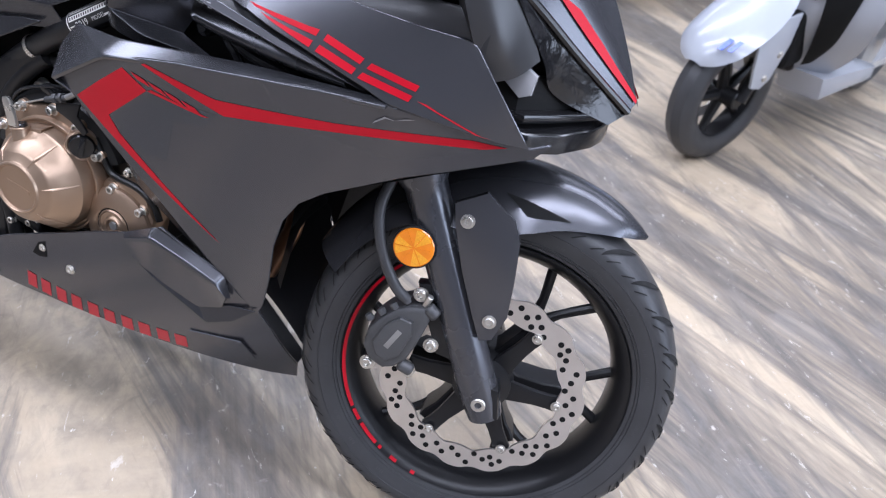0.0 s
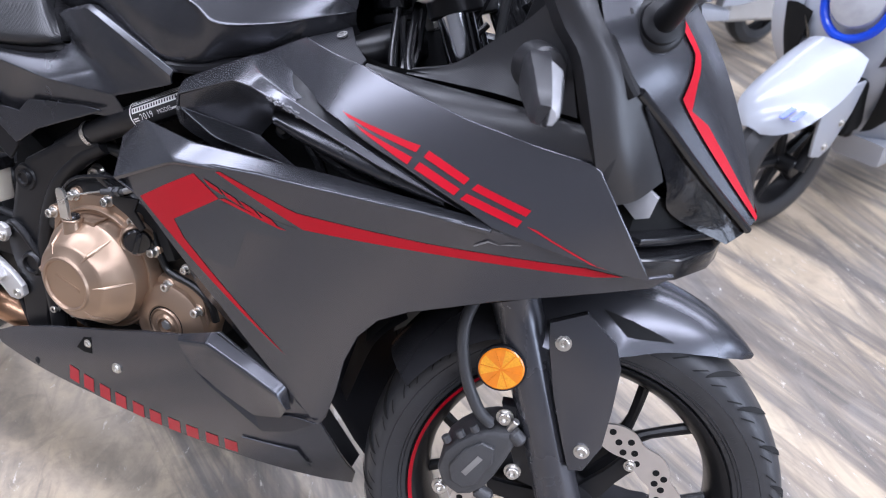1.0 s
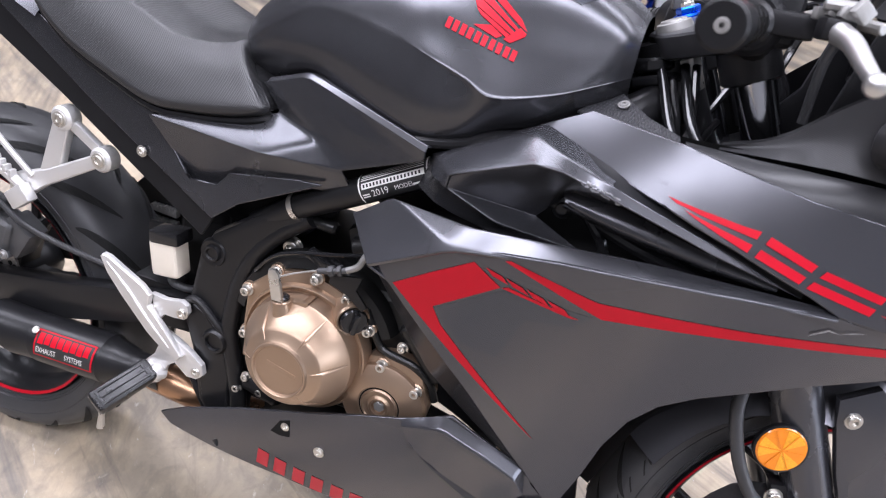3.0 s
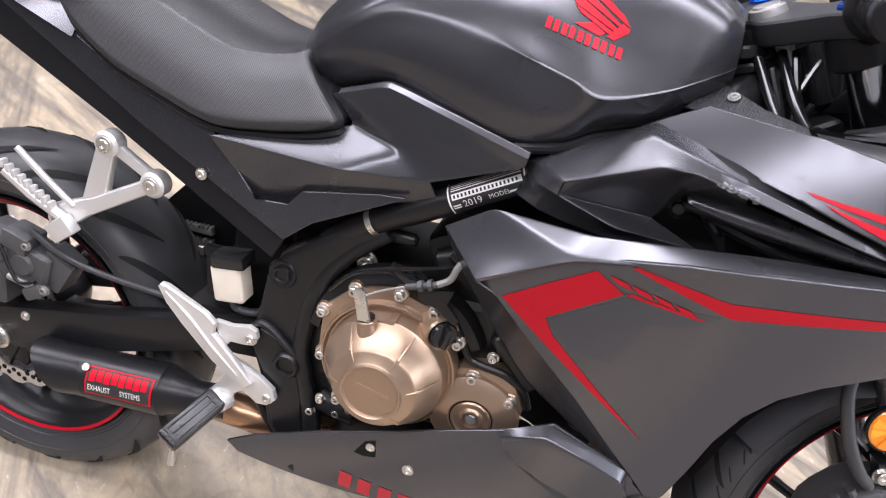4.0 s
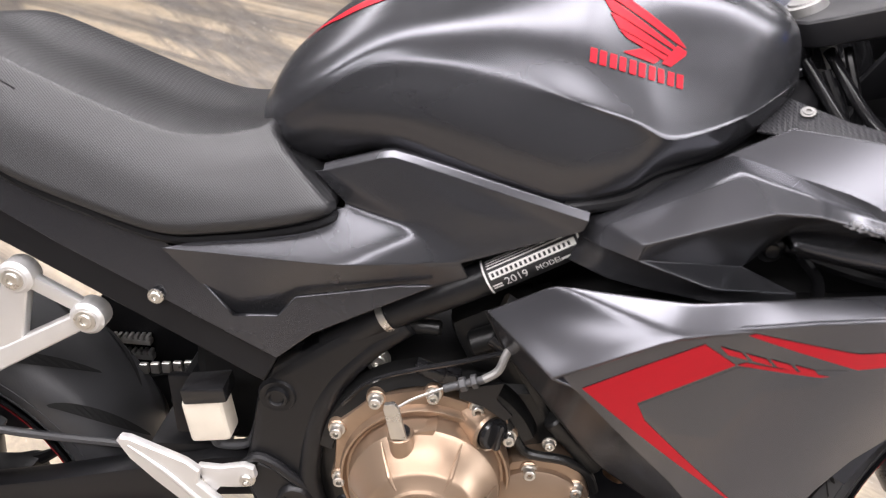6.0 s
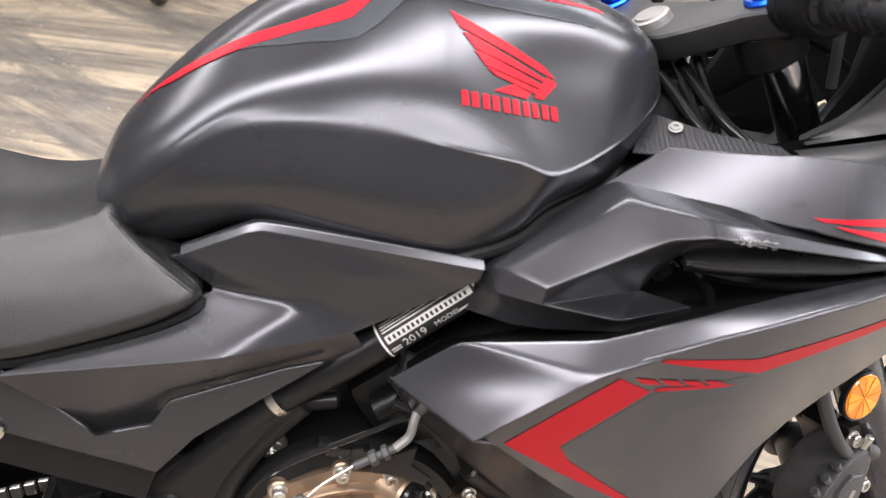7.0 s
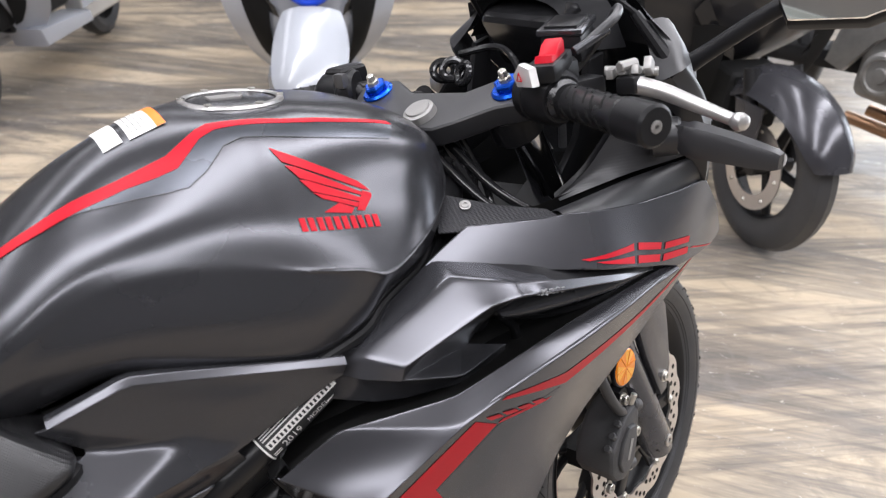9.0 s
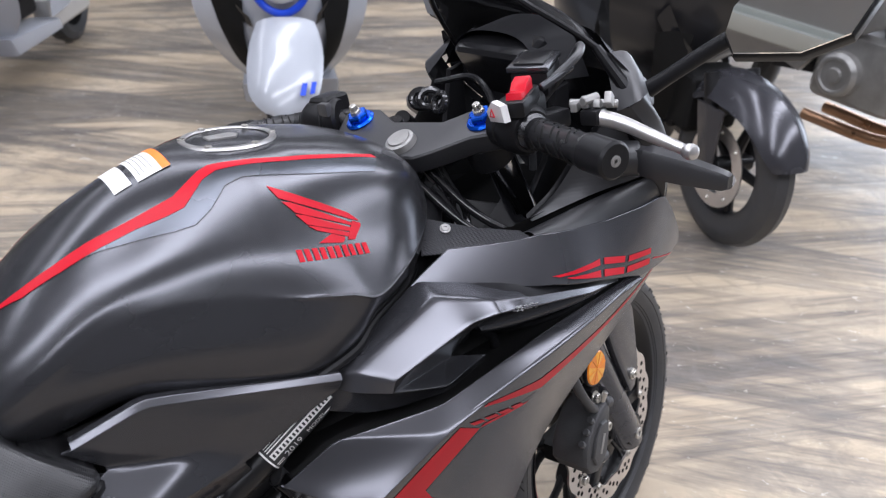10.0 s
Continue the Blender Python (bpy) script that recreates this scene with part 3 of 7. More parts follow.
facets("carbon_bracket", [(-0.446, -0.140, 0.862), (-0.410, -0.092, 0.883), (-0.372, -0.148, 0.873), (-0.338, -0.190, 0.870), (-0.336, -0.206, 0.866), (-0.395, -0.178, 0.862)], [(0, 1, 2, 5), (2, 3, 4, 5)], CARBON, bike,
       "carbon-look corner bracket", thick=0.003, rim=0.001)
part("bracket_bolt", bolt((-0.4005, -0.1295, 0.8755), (-0.25, -0.45, 0.86), 0.0048, 0.003), DULL_SILVER, bike)

# belly fairing
panel("belly_fairing", [(-0.98, 0.254), (-0.925, 0.289), (-0.826, 0.336), (-0.73, 0.374), (-0.628, 0.412), (-0.558, 0.434), (-0.507, 0.458), (-0.4, 0.401), (-0.395, 0.376),
      (-0.364, 0.338), (-0.352, 0.30), (-0.33, 0.20), (-0.341, 0.156), (-0.382, 0.163), (-0.464, 0.188), (-0.548, 0.213), (-0.641, 0.232), (-0.747, 0.243), (-0.862, 0.243), (-0.96, 0.243)],
      BELLY, GRAPHITE, bike, "matte dark grey belly fairing")
moulded("belly_ledge", [(-0.575, -0.180, 0.430), (-0.514, -0.181, 0.458), (-0.457, -0.175, 0.433), (-0.407, -0.163, 0.404), (-0.400, -0.155, 0.362), (-0.570, -0.186, 0.422), (-0.515, -0.197, 0.445), (-0.465, -0.191, 0.424), (-0.414, -0.179, 0.395), (-0.399, -0.170, 0.371),
       (-0.553, -0.187, 0.396), (-0.521, -0.181, 0.371), (-0.455, -0.162, 0.330), (-0.415, -0.156, 0.340)],
       [(0, 1, 6, 5), (1, 2, 7, 6), (2, 3, 8, 7), (3, 4, 9, 8), (5, 6, 11, 10), (6, 7, 12, 11), (7, 8, 13, 12), (8, 9, 13)], GRAPHITE, bike, "raised ledge on the belly fairing", soft=0.55, sharp=((5, 6, 0.8), (6, 7, 0.8), (7, 8, 0.8), (8, 9, 0.8)))
facets("belly_step", [(-0.553, -0.186, 0.395), (-0.521, -0.184, 0.371), (-0.444, -0.154, 0.299), (-0.401, -0.149, 0.315), (-0.362, -0.146, 0.347), (-0.455, -0.158, 0.330), (-0.405, -0.150, 0.345)], [(0, 1, 2, 5), (2, 3, 6, 5), (3, 4, 6)], SATIN, bike, "recess below the ledge", rim=0.002)
facets("belly_blade", [(-0.487, -0.1435, 0.262), (-0.401, -0.120, 0.258), (-0.388, -0.092, 0.21), (-0.443, -0.122, 0.234)], [(0, 1, 3), (1, 2, 3)], GRAPHITE, bike, "sharp fold near the belly's front", rim=0.002)
decal("belly_hole", [[(-0.766, 0.327), (-0.751, 0.351), (-0.735, 0.358), (-0.734, 0.329), (-0.751, 0.325)]], BELLY, DEEP, bike, "cut-out for a fastener")
part("belly_bolt", bolt((-0.742, -0.177, 0.344), r=0.005, h=0.004), STEEL, bike)
part("belly_bolt", bolt((-0.686, -0.178, 0.323), r=0.0062, h=0.005), STEEL, bike)
decal("scratch", [[(-0.176, 0.7195), (-0.160, 0.7300), (-0.148, 0.7285), (-0.161, 0.7320), (-0.173, 0.7235)], [(-0.150, 0.7290), (-0.127, 0.7350), (-0.138, 0.7335)]], SIDE, SCUFF, bike, "pale scratch across the stripe", both=False, lift=0.0018)
part("belly_floor", joined(grid_mesh([[(x, -w, z) for x, w, z in ((-0.96, 0.13, 0.245), (-0.75, 0.15, 0.243), (-0.55, 0.13, 0.213), (-0.36, 0.03, 0.158))],
     [(x, 0, z) for x, z in ((-0.96, 0.21), (-0.75, 0.19), (-0.55, 0.165), (-0.36, 0.15))], [(x, w, z) for x, w, z in ((-0.96, 0.13, 0.245), (-0.75, 0.15, 0.243), (-0.55, 0.13, 0.213), (-0.36, 0.03, 0.158))]])),
     PLASTIC, bike)

# red stripes
decal("red_stripe", [[(-0.591, 0.650), (-0.545, 0.682), (-0.499, 0.712), (-0.468, 0.689), (-0.541, 0.636), (-0.53, 0.613), (-0.403, 0.469)],
      [(-0.467, 0.724), (-0.461, 0.726), (-0.368, 0.703), (-0.22, 0.709), (-0.063, 0.721), (-0.025, 0.718), (-0.052, 0.711), (-0.218, 0.697), (-0.362, 0.683)],
      [(-0.467, 0.689), (-0.460, 0.692), (-0.383, 0.675), (-0.392, 0.674)]], SIDE, RED, bike, "bright red stripe")
decal("cowl_stripe", [[(-0.126, 0.759), (-0.115, 0.757), (-0.050, 0.7315), (-0.028, 0.7295), (-0.058, 0.733)]], COWL, RED, bike, "bright red stripe")
decal("grey_flash", [[(-0.541, 0.633), (-0.465, 0.686), (-0.39, 0.683), (-0.37, 0.682), (-0.39, 0.662), (-0.437, 0.655), (-0.462, 0.59), (-0.505, 0.595)]], SIDE, SHADOW, bike, "darker grey film inside the stripe", lift=0.0003)


def slanted(x, z, w, h, lean, drop=0.0):
    """A slanted bar, as an outline."""
    return [(x, z), (x + w, z + drop * w), (x + w + lean, z + h + drop * w), (x + lean, z + h)]


# lettering of the maker stands as plain bars
def bars(start, step, count, w, h, lean, drop):
    return [slanted(start[0] + i * step[0], start[1] + i * step[1], w, h, lean, drop) for i in range(count)]


def slit(upper_left, upper_right, lower_right, lower_left, cut=0.36, gap=0.26):
    """A slanted block split lengthwise into two bars."""
    mixed = lambda p, q, k: (p[0] + (q[0] - p[0]) * k, p[1] + (q[1] - p[1]) * k)
    return [[upper_left, upper_right, mixed(upper_right, lower_right, cut), mixed(upper_left, lower_left, cut)],
            [mixed(upper_left, lower_left, cut + gap), mixed(upper_right, lower_right, cut + gap), lower_right, lower_left]]


decal("name_bar", [swollen(o) for o in slit((-0.343, 0.8150), (-0.250, 0.8075), (-0.258, 0.7870), (-0.315, 0.8030)) + slit((-0.240, 0.8055), (-0.192, 0.7910), (-0.203, 0.7715), (-0.250, 0.7850)) + slit((-0.183, 0.7880), (-0.126, 0.7755), (-0.135, 0.7560), (-0.196, 0.7695))],
      COWL, RED, bike, "red lettering bars on the cowl", lift=0.0011)
decal("model_bar", bars((-0.478, 0.7015), (0.0225, -0.0067), 4, 0.0185, 0.0085, -0.008, -0.33), SIDE, RED, bike, "small red lettering bars", lift=0.0010)
decal("maker_bar", bars((-0.790, 0.254), (0.060, -0.0095), 5, 0.019, 0.030, 0.004, -0.16) + bars((-0.761, 0.2494), (0.060, -0.0095), 5, 0.019, 0.030, 0.004, -0.16), BELLY, RED_DARK, bike, "dull red lettering bars on the belly")

# intake duct beside the tank
moulded("intake_duct", [(-0.592, -0.158, 0.784), (-0.576, -0.182, 0.789), (-0.475, -0.197, 0.8425), (-0.470, -0.157, 0.846), (-0.551, -0.220, 0.7845), (-0.461, -0.245, 0.8255), (-0.430, -0.236, 0.8365),
       (-0.430, -0.254, 0.8270), (-0.385, -0.247, 0.8235), (-0.383, -0.255, 0.8135), (-0.28, -0.243, 0.7895), (-0.28, -0.248, 0.783), (-0.192, -0.222, 0.754), (-0.554, -0.217, 0.768), (-0.580, -0.189, 0.768),
       (-0.596, -0.158, 0.766), (-0.425, -0.185, 0.837), (-0.38, -0.207, 0.824), (-0.525, -0.190, 0.8165), (-0.506, -0.2325, 0.805), (-0.531, -0.158, 0.815)],
       [(0, 1, 18, 20), (20, 18, 2, 3), (1, 4, 19, 18), (18, 19, 5, 2), (2, 5, 7, 6), (6, 7, 9, 8), (8, 9, 11, 10), (10, 11, 12), (1, 14, 13, 4), (0, 15, 14, 1), (2, 6, 16, 3), (6, 8, 17, 16)], GRAPHITE, bike, "satin grey intake surround",
       thick=0.002, soft=0.45, sharp=((1, 18, 0.7), (18, 2, 0.95), (2, 6, 0.8), (6, 8, 0.8), (8, 10, 0.8), (1, 4, 0.5), (2, 5, 0.3), (2, 3, 0.6), (1, 14, 0.2), (1, 0, 0.4)))
moulded("duct_wall", [(-0.552, -0.2155, 0.7685), (-0.549, -0.2185, 0.7835), (-0.462, -0.2435, 0.8235), (-0.456, -0.193, 0.755), (-0.430, -0.2525, 0.8255), (-0.425, -0.200, 0.792), (-0.383, -0.2535, 0.8125), (-0.375, -0.212, 0.792),
       (-0.491, -0.229, 0.750), (-0.402, -0.190, 0.728)], [(0, 1, 2, 3), (2, 4, 5, 3), (4, 6, 7, 5), (0, 3, 8), (3, 9, 8)], SATIN, bike, "dark inner wall of the intake", thick=0.002, sharp=((0, 3, 1.0), (3, 9, 0.5)))
moulded("duct_chin", [(-0.594, -0.160, 0.768), (-0.578, -0.188, 0.7685), (-0.552, -0.216, 0.7675), (-0.491, -0.229, 0.7495), (-0.402, -0.190, 0.7275), (-0.605, -0.160, 0.742), (-0.572, -0.190, 0.738), (-0.545, -0.203, 0.736),
       (-0.485, -0.212, 0.728), (-0.40, -0.186, 0.712)], [(0, 1, 6, 5), (1, 2, 7, 6), (2, 3, 8, 7), (3, 4, 9, 8)], SATIN, bike, "dark lower lip of the intake", thick=0.002)
for s in (-1, 1):
    part("duct_blade", skin([[(-0.435, s * 0.200, 0.800), (-0.375, s * 0.213, 0.794), (-0.29, s * 0.228, 0.777), (-0.215, s * 0.222, 0.759)], [(-0.428, s * 0.216, 0.786), (-0.375, s * 0.224, 0.776), (-0.29, s * 0.232, 0.766), (-0.215, s * 0.223, 0.755)],
         [(-0.43, s * 0.205, 0.776), (-0.375, s * 0.212, 0.765), (-0.29, s * 0.220, 0.757), (-0.215, s * 0.217, 0.751)]], 3, 5), SATIN, bike, "blade across the intake", angle=60)
    part("duct_tube", tube([(-0.44, s * 0.15, 0.77), (-0.37, s * 0.19, 0.755), (-0.30, s * 0.2, 0.742), (-0.22, s * 0.2, 0.735)], 0.008, 10, 5), GLOSS, bike)
    part("duct_hose", tube([(-0.415, s * 0.150, 0.79), (-0.405, s * 0.178, 0.765), (-0.385, s * 0.182, 0.742), (-0.375, s * 0.175, 0.715)], 0.006, 10, 5), GLOSS, bike, "black hose inside the duct")
    # added backing of the duct, coloured as dark as the shade in it
    part("duct_shade_sheet", grid_mesh([[(-0.66, s * 0.165, 0.69), (-0.619, s * 0.19, 0.722), (-0.512, s * 0.236, 0.735), (-0.335, s * 0.231, 0.743), (-0.16, s * 0.220, 0.744)],
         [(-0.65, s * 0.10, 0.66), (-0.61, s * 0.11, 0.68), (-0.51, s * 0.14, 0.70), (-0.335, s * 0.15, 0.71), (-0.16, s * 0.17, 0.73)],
         [(-0.65, s * 0.05, 0.66), (-0.61, s * 0.05, 0.70), (-0.51, s * 0.10, 0.76), (-0.335, s * 0.11, 0.80), (-0.16, s * 0.16, 0.78)]]), DEEP, bike, "near-black sheet standing in for the shade inside the duct")
part("duct_cap", lathe([(0.0001, -0.012), (0.006, -0.012), (0.007, -0.008), (0.012, -0.007), (0.013, 0.0), (0.013, 0.016)], 20), GLOSS, bike, "black cap inside the duct", m=Matrix.Translation((-0.432, -0.178, 0.768)))

# tank
TANK = {
    -0.402: [(0.085, 0.872), (0.095, 0.885), (0.10, 0.90), (0.095, 0.918), (0.082, 0.938), (0.045, 0.953), (0, 0.956)],
    -0.425: [(0.112, 0.86), (0.12, 0.873), (0.126, 0.892), (0.115, 0.918), (0.094, 0.951), (0.05, 0.968), (0, 0.971)],
    -0.47: [(0.142, 0.838), (0.152, 0.853), (0.158, 0.876), (0.137, 0.91), (0.104, 0.964), (0.06, 0.986), (0, 0.990)],
    -0.528: [(0.160, 0.824), (0.170, 0.842), (0.182, 0.865), (0.147, 0.911), (0.107, 0.972), (0.062, 1.0), (0, 1.004)],
    -0.56: [(0.172, 0.811), (0.178, 0.833), (0.180, 0.876), (0.149, 0.921), (0.105, 0.978), (0.062, 1.004), (0, 1.009)],
    -0.61: [(0.176, 0.803), (0.178, 0.838), (0.172, 0.891), (0.146, 0.936), (0.100, 0.985), (0.062, 1.009), (0, 1.015)],
    -0.66: [(0.163, 0.812), (0.162, 0.85), (0.152, 0.903), (0.126, 0.946), (0.086, 0.983), (0.05, 1.006), (0, 1.018)],
    -0.72: [(0.139, 0.821), (0.141, 0.86), (0.130, 0.913), (0.108, 0.944), (0.077, 0.968), (0.045, 0.992), (0, 1.004)],
    -0.78: [(0.114, 0.828), (0.122, 0.86), (0.114, 0.908), (0.104, 0.926), (0.084, 0.944), (0.047, 0.967), (0, 0.975)],
    -0.835: [(0.092, 0.812), (0.103, 0.845), (0.106, 0.88), (0.098, 0.896), (0.08, 0.913), (0.045, 0.932), (0, 0.938)],
    -0.88: [(0.07, 0.80), (0.085, 0.825), (0.089, 0.85), (0.084, 0.866), (0.066, 0.884), (0.035, 0.895), (0, 0.9)],
    -0.905: [(0.045, 0.80), (0.055, 0.818), (0.06, 0.83), (0.056, 0.843), (0.044, 0.855), (0.022, 0.862), (0, 0.865)],
}
TANK = {x: [(max(0.01, r[0][0] - 0.035), r[0][1] - 0.012), (r[0][0] - 0.008, r[0][1] - 0.002), *r[1:]] for x, r in TANK.items()}
def creased(ring, k, eps=0.16):
    """Splits one corner of a ring in two close ones, for a crisper bend."""
    a, b, c = (np.array(ring[i]) for i in (k - 1, k, k + 1))
    return [*ring[:k], tuple(b + (a - b) * eps), tuple(b + (c - b) * eps), *ring[k + 1:]]


TANK = {x: creased(ring, 3, 0.05 if x > -0.57 else 0.09 if x > -0.62 else 0.22) for x, ring in TANK.items()}
TANK_RAILS = [[(x, -y, z) for y, z in ring] + [(x, y, z) for y, z in ring[-2::-1]] for x, ring in TANK.items()]
tank_bm = skin(TANK_RAILS, 5, 5)
tank = part("fuel_tank", tank_bm, SATIN, bike, "matte dark grey fuel tank with soft shoulders", angle=60)

for s in (-1, 1):
    part("tank_trim", tube([(x, s * (TANK[x][1][0] + 0.001), TANK[x][1][1] - 0.006) for x in sorted(TANK) if x > -0.63], 0.0065, 10, 5), PLASTIC, bike, "black rubber trim along the tank's edge")

# seat
SEAT_RINGS = [  # x at the bottom, x at the shoulder, half width, height of the lip, shoulder's half width, shoulder's height
    (-0.824, -0.872, 0.126, 0.776, 0.082, 0.822), (-0.834, -0.886, 0.142, 0.774, 0.089, 0.845), (-0.868, -0.905, 0.149, 0.766, 0.095, 0.840), (-0.93, -0.945, 0.152, 0.758, 0.101, 0.835),
    (-0.99, -0.99, 0.153, 0.757, 0.105, 0.840), (-1.06, -1.05, 0.148, 0.779, 0.103, 0.864), (-1.13, -1.12, 0.141, 0.806, 0.097, 0.895), (-1.19, -1.18, 0.127, 0.842, 0.086, 0.922), (-1.228, -1.222, 0.104, 0.864, 0.07, 0.925)]
seat_rails = []
for xb, xt, w, z0, ws, zs in SEAT_RINGS:
    half = [(xb, w - 0.014, z0 - 0.010), (xb, w - 0.002, z0 - 0.004), (xb, w, z0 + 0.004), (xb + (xt - xb) * 0.15, w - 0.003, z0 + 0.013), (xb + (xt - xb) * 0.6, (w + ws) / 2 + 0.004, (z0 + zs) / 2 + 0.008),
            (xt, ws + 0.006, zs - 0.006), (xt, ws - 0.004, zs), (xt, ws * 0.55, zs + 0.001), (xt, 0, zs - 0.002)]
    seat_rails.append([(x, -y, z) for x, y, z in half] + [(x, y, z) for x, y, z in half[-2::-1]])
seat = part("seat", skin(seat_rails, 5, 3), SEAT, bike, "black textured vinyl rider seat", angle=70)
part("seat_front", grid_mesh([seat_rails[0][1:9], seat_rails[0][9:17][::-1]]), SEAT, seat)
for s in (-1, 1):
    part("seat_base", tube([(xb + 0.002, s * (w - 0.013), z0 - 0.013) for xb, xt, w, z0, ws, zs in SEAT_RINGS], 0.006, 8, 4), PLASTIC, seat, "black seat base edge")
    part("piping", tube([(xb - (xb - xt) * 0.9, s * (w * 0.25 + ws * 0.75 + 0.003), z0 * 0.2 + zs * 0.8) for xb, xt, w, z0, ws, zs in SEAT_RINGS[6:]], 0.0012, 6, 4), DEEP, seat, "stitched seam")
part("passenger_seat", skin([[(x, -w, z), (x, -w * 0.8, z + 0.03), (x, 0, z + 0.045), (x, w * 0.8, z + 0.03), (x, w, z)] for x, w, z in
     ((-1.2, 0.08, 0.86), (-1.26, 0.10, 0.885), (-1.38, 0.095, 0.91), (-1.50, 0.06, 0.93))], 4, 4), SEAT, bike, "black textured passenger seat", angle=70)

# side cover and tail
COVER_PTS = [(-0.990, -0.150, 0.736), (-0.812, -0.118, 0.771), (-0.846, -0.108, 0.803), (-0.836, -0.114, 0.806), (-0.769, -0.134, 0.829), (-0.592, -0.185, 0.790), (-0.594, -0.180, 0.778),
             (-0.702, -0.159, 0.733), (-0.814, -0.163, 0.729), (-0.740, -0.147, 0.761), (-0.862, -0.134, 0.674), (-0.880, -0.134, 0.655), (-0.930, -0.132, 0.650), None, None, None, (-0.690, -0.160, 0.785), (-0.690, -0.146, 0.702)]
moulded("side_cover", COVER_PTS, [(2, 3, 9, 1), (3, 4, 16, 9), (4, 5, 6, 16), (16, 6, 7, 9), (0, 1, 8), (1, 9, 8), (9, 7, 8), (0, 8, 10, 12), (10, 11, 12), (8, 7, 17, 10)], SATIN, bike,
        "satin black side cover below the tank", soft=0.4, sharp=((1, 9, 0.8), (3, 9, 0.4), (0, 8, 1.0), (8, 7, 1.0), (9, 7, 0.5), (16, 9, 0.35), (10, 8, 0.5), (10, 12, 0.8)))
moulded("cover_ledge", [COVER_PTS[3], (-0.8355, -0.1075, 0.811), (-0.768, -0.1285, 0.8345), COVER_PTS[4], (-0.591, -0.1805, 0.7965), COVER_PTS[5], (-0.835, -0.097, 0.809), (-0.767, -0.118, 0.833), (-0.589, -0.170, 0.794)],
        [(0, 1, 2, 3), (3, 2, 4, 5), (1, 6, 7, 2), (2, 7, 8, 4)], GRAPHITE, bike, "bright upper edge of the side cover", thick=0.002, sharp=((1, 2, 0.7), (2, 4, 0.7), (2, 3, 0.8), (2, 7, 0.8)))
panel("tail_panel", [(-1.40, 0.912), (-1.33, 0.879), (-1.222, 0.836), (-1.145, 0.789), (-0.992, 0.735), (-0.930, 0.661), (-0.883, 0.664), (-0.864, 0.685), (-0.76, 0.704), (-0.73, 0.706), (-0.788, 0.678), (-0.850, 0.648),
      (-0.888, 0.618), (-1.106, 0.729), (-1.33, 0.855), (-1.40, 0.892)], TAIL, SATIN, bike, "satin black tail panel")
panel("undertail", [(-1.42, 0.887), (-1.33, 0.855), (-1.106, 0.729), (-0.888, 0.618), (-0.905, 0.588), (-1.156, 0.720), (-1.337, 0.807), (-1.42, 0.857)], lambda x, z: TAIL(x, z) + 0.004, PLASTIC, bike, "black plastic undertail")
part("tail_bolt", bolt((-1.007, -0.142, 0.679), (0, -1, 0), 0.006, 0.005), STEEL, bike)

# frame
part("frame_tube", tube([(-0.52, -0.135, 0.80), (-0.60, -0.143, 0.752), (-0.70, -0.137, 0.697), (-0.775, -0.122, 0.655), (-0.84, -0.115, 0.61)], 0.0175, 16, 4), FRAME, bike, "black frame tube")
part("frame_tube", tube([(-0.52, 0.135, 0.80), (-0.60, 0.143, 0.752), (-0.70, 0.137, 0.697), (-0.775, 0.122, 0.655), (-0.84, 0.115, 0.61)], 0.0175, 16, 4), FRAME, bike, "black frame tube")
PLATE = [(-0.766, 0.662), (-0.83, 0.632), (-0.900, 0.585), (-0.922, 0.545), (-0.936, 0.482), (-0.950, 0.440), (-0.934, 0.385), (-0.922, 0.295), (-0.895, 0.250), (-0.850, 0.248), (-0.845, 0.32), (-0.857, 0.388), (-0.866, 0.443), (-0.852, 0.52),
         (-0.828, 0.575), (-0.79, 0.617), (-0.755, 0.638)]
for s in (1, -1):
    part("pivot_plate", slab([p for p in PLATE], -0.135 * s, -0.095 * s, 0.013, 4), FRAME, bike, "black pivot plate of the frame")
part("plate_boss", joined(lathe([(0.0001, -0.004), (0.012, -0.004), (0.0135, -0.009), (0.017, -0.009), (0.0205, -0.004), (0.0215, 0.004)], 28)), FRAME, bike, m=Matrix.Translation((-0.886, -0.1385, 0.416)))
part("plate_bolt", joined(lathe([(0.0001, -0.003), (0.007, -0.003), (0.0085, -0.006), (0.0115, -0.006), (0.013, -0.001), (0.019, -0.002), (0.022, 0.004)], 28)), FRAME, bike, m=Matrix.Translation((-0.896, -0.1360, 0.556)))
part("plate_edge", tube([(-0.755, -0.122, 0.643), (-0.795, -0.124, 0.613), (-0.833, -0.126, 0.570), (-0.857, -0.128, 0.515), (-0.870, -0.130, 0.443), (-0.862, -0.130, 0.388), (-0.851, -0.130, 0.32), (-0.852, -0.128, 0.262)], 0.0125, 14, 4), FRAME, bike, "rounded inner edge of the pivot plate")
part("plate_rib", tube([(-0.944, -0.137, 0.462), (-0.926, -0.139, 0.474), (-0.908, -0.139, 0.466), (-0.884, -0.139, 0.443), (-0.868, -0.138, 0.428)], [0.004, 0.006, 0.006, 0.006, 0.004], 10, 4), FRAME, bike, "cast rib of the pivot plate")

# engine
engine = part("engine_block", joined(block(0.30, 0.24, 0.22, 0.03, Matrix.Translation((-0.73, 0, 0.46)), 3), block(0.2, 0.22, 0.22, 0.02, pose(-0.58, 0, 0.58, 0, -25, 0), 2),
              block(0.22, 0.2, 0.1, 0.02, Matrix.Translation((-0.72, 0, 0.31)))), ENGINE, bike, "black engine block")
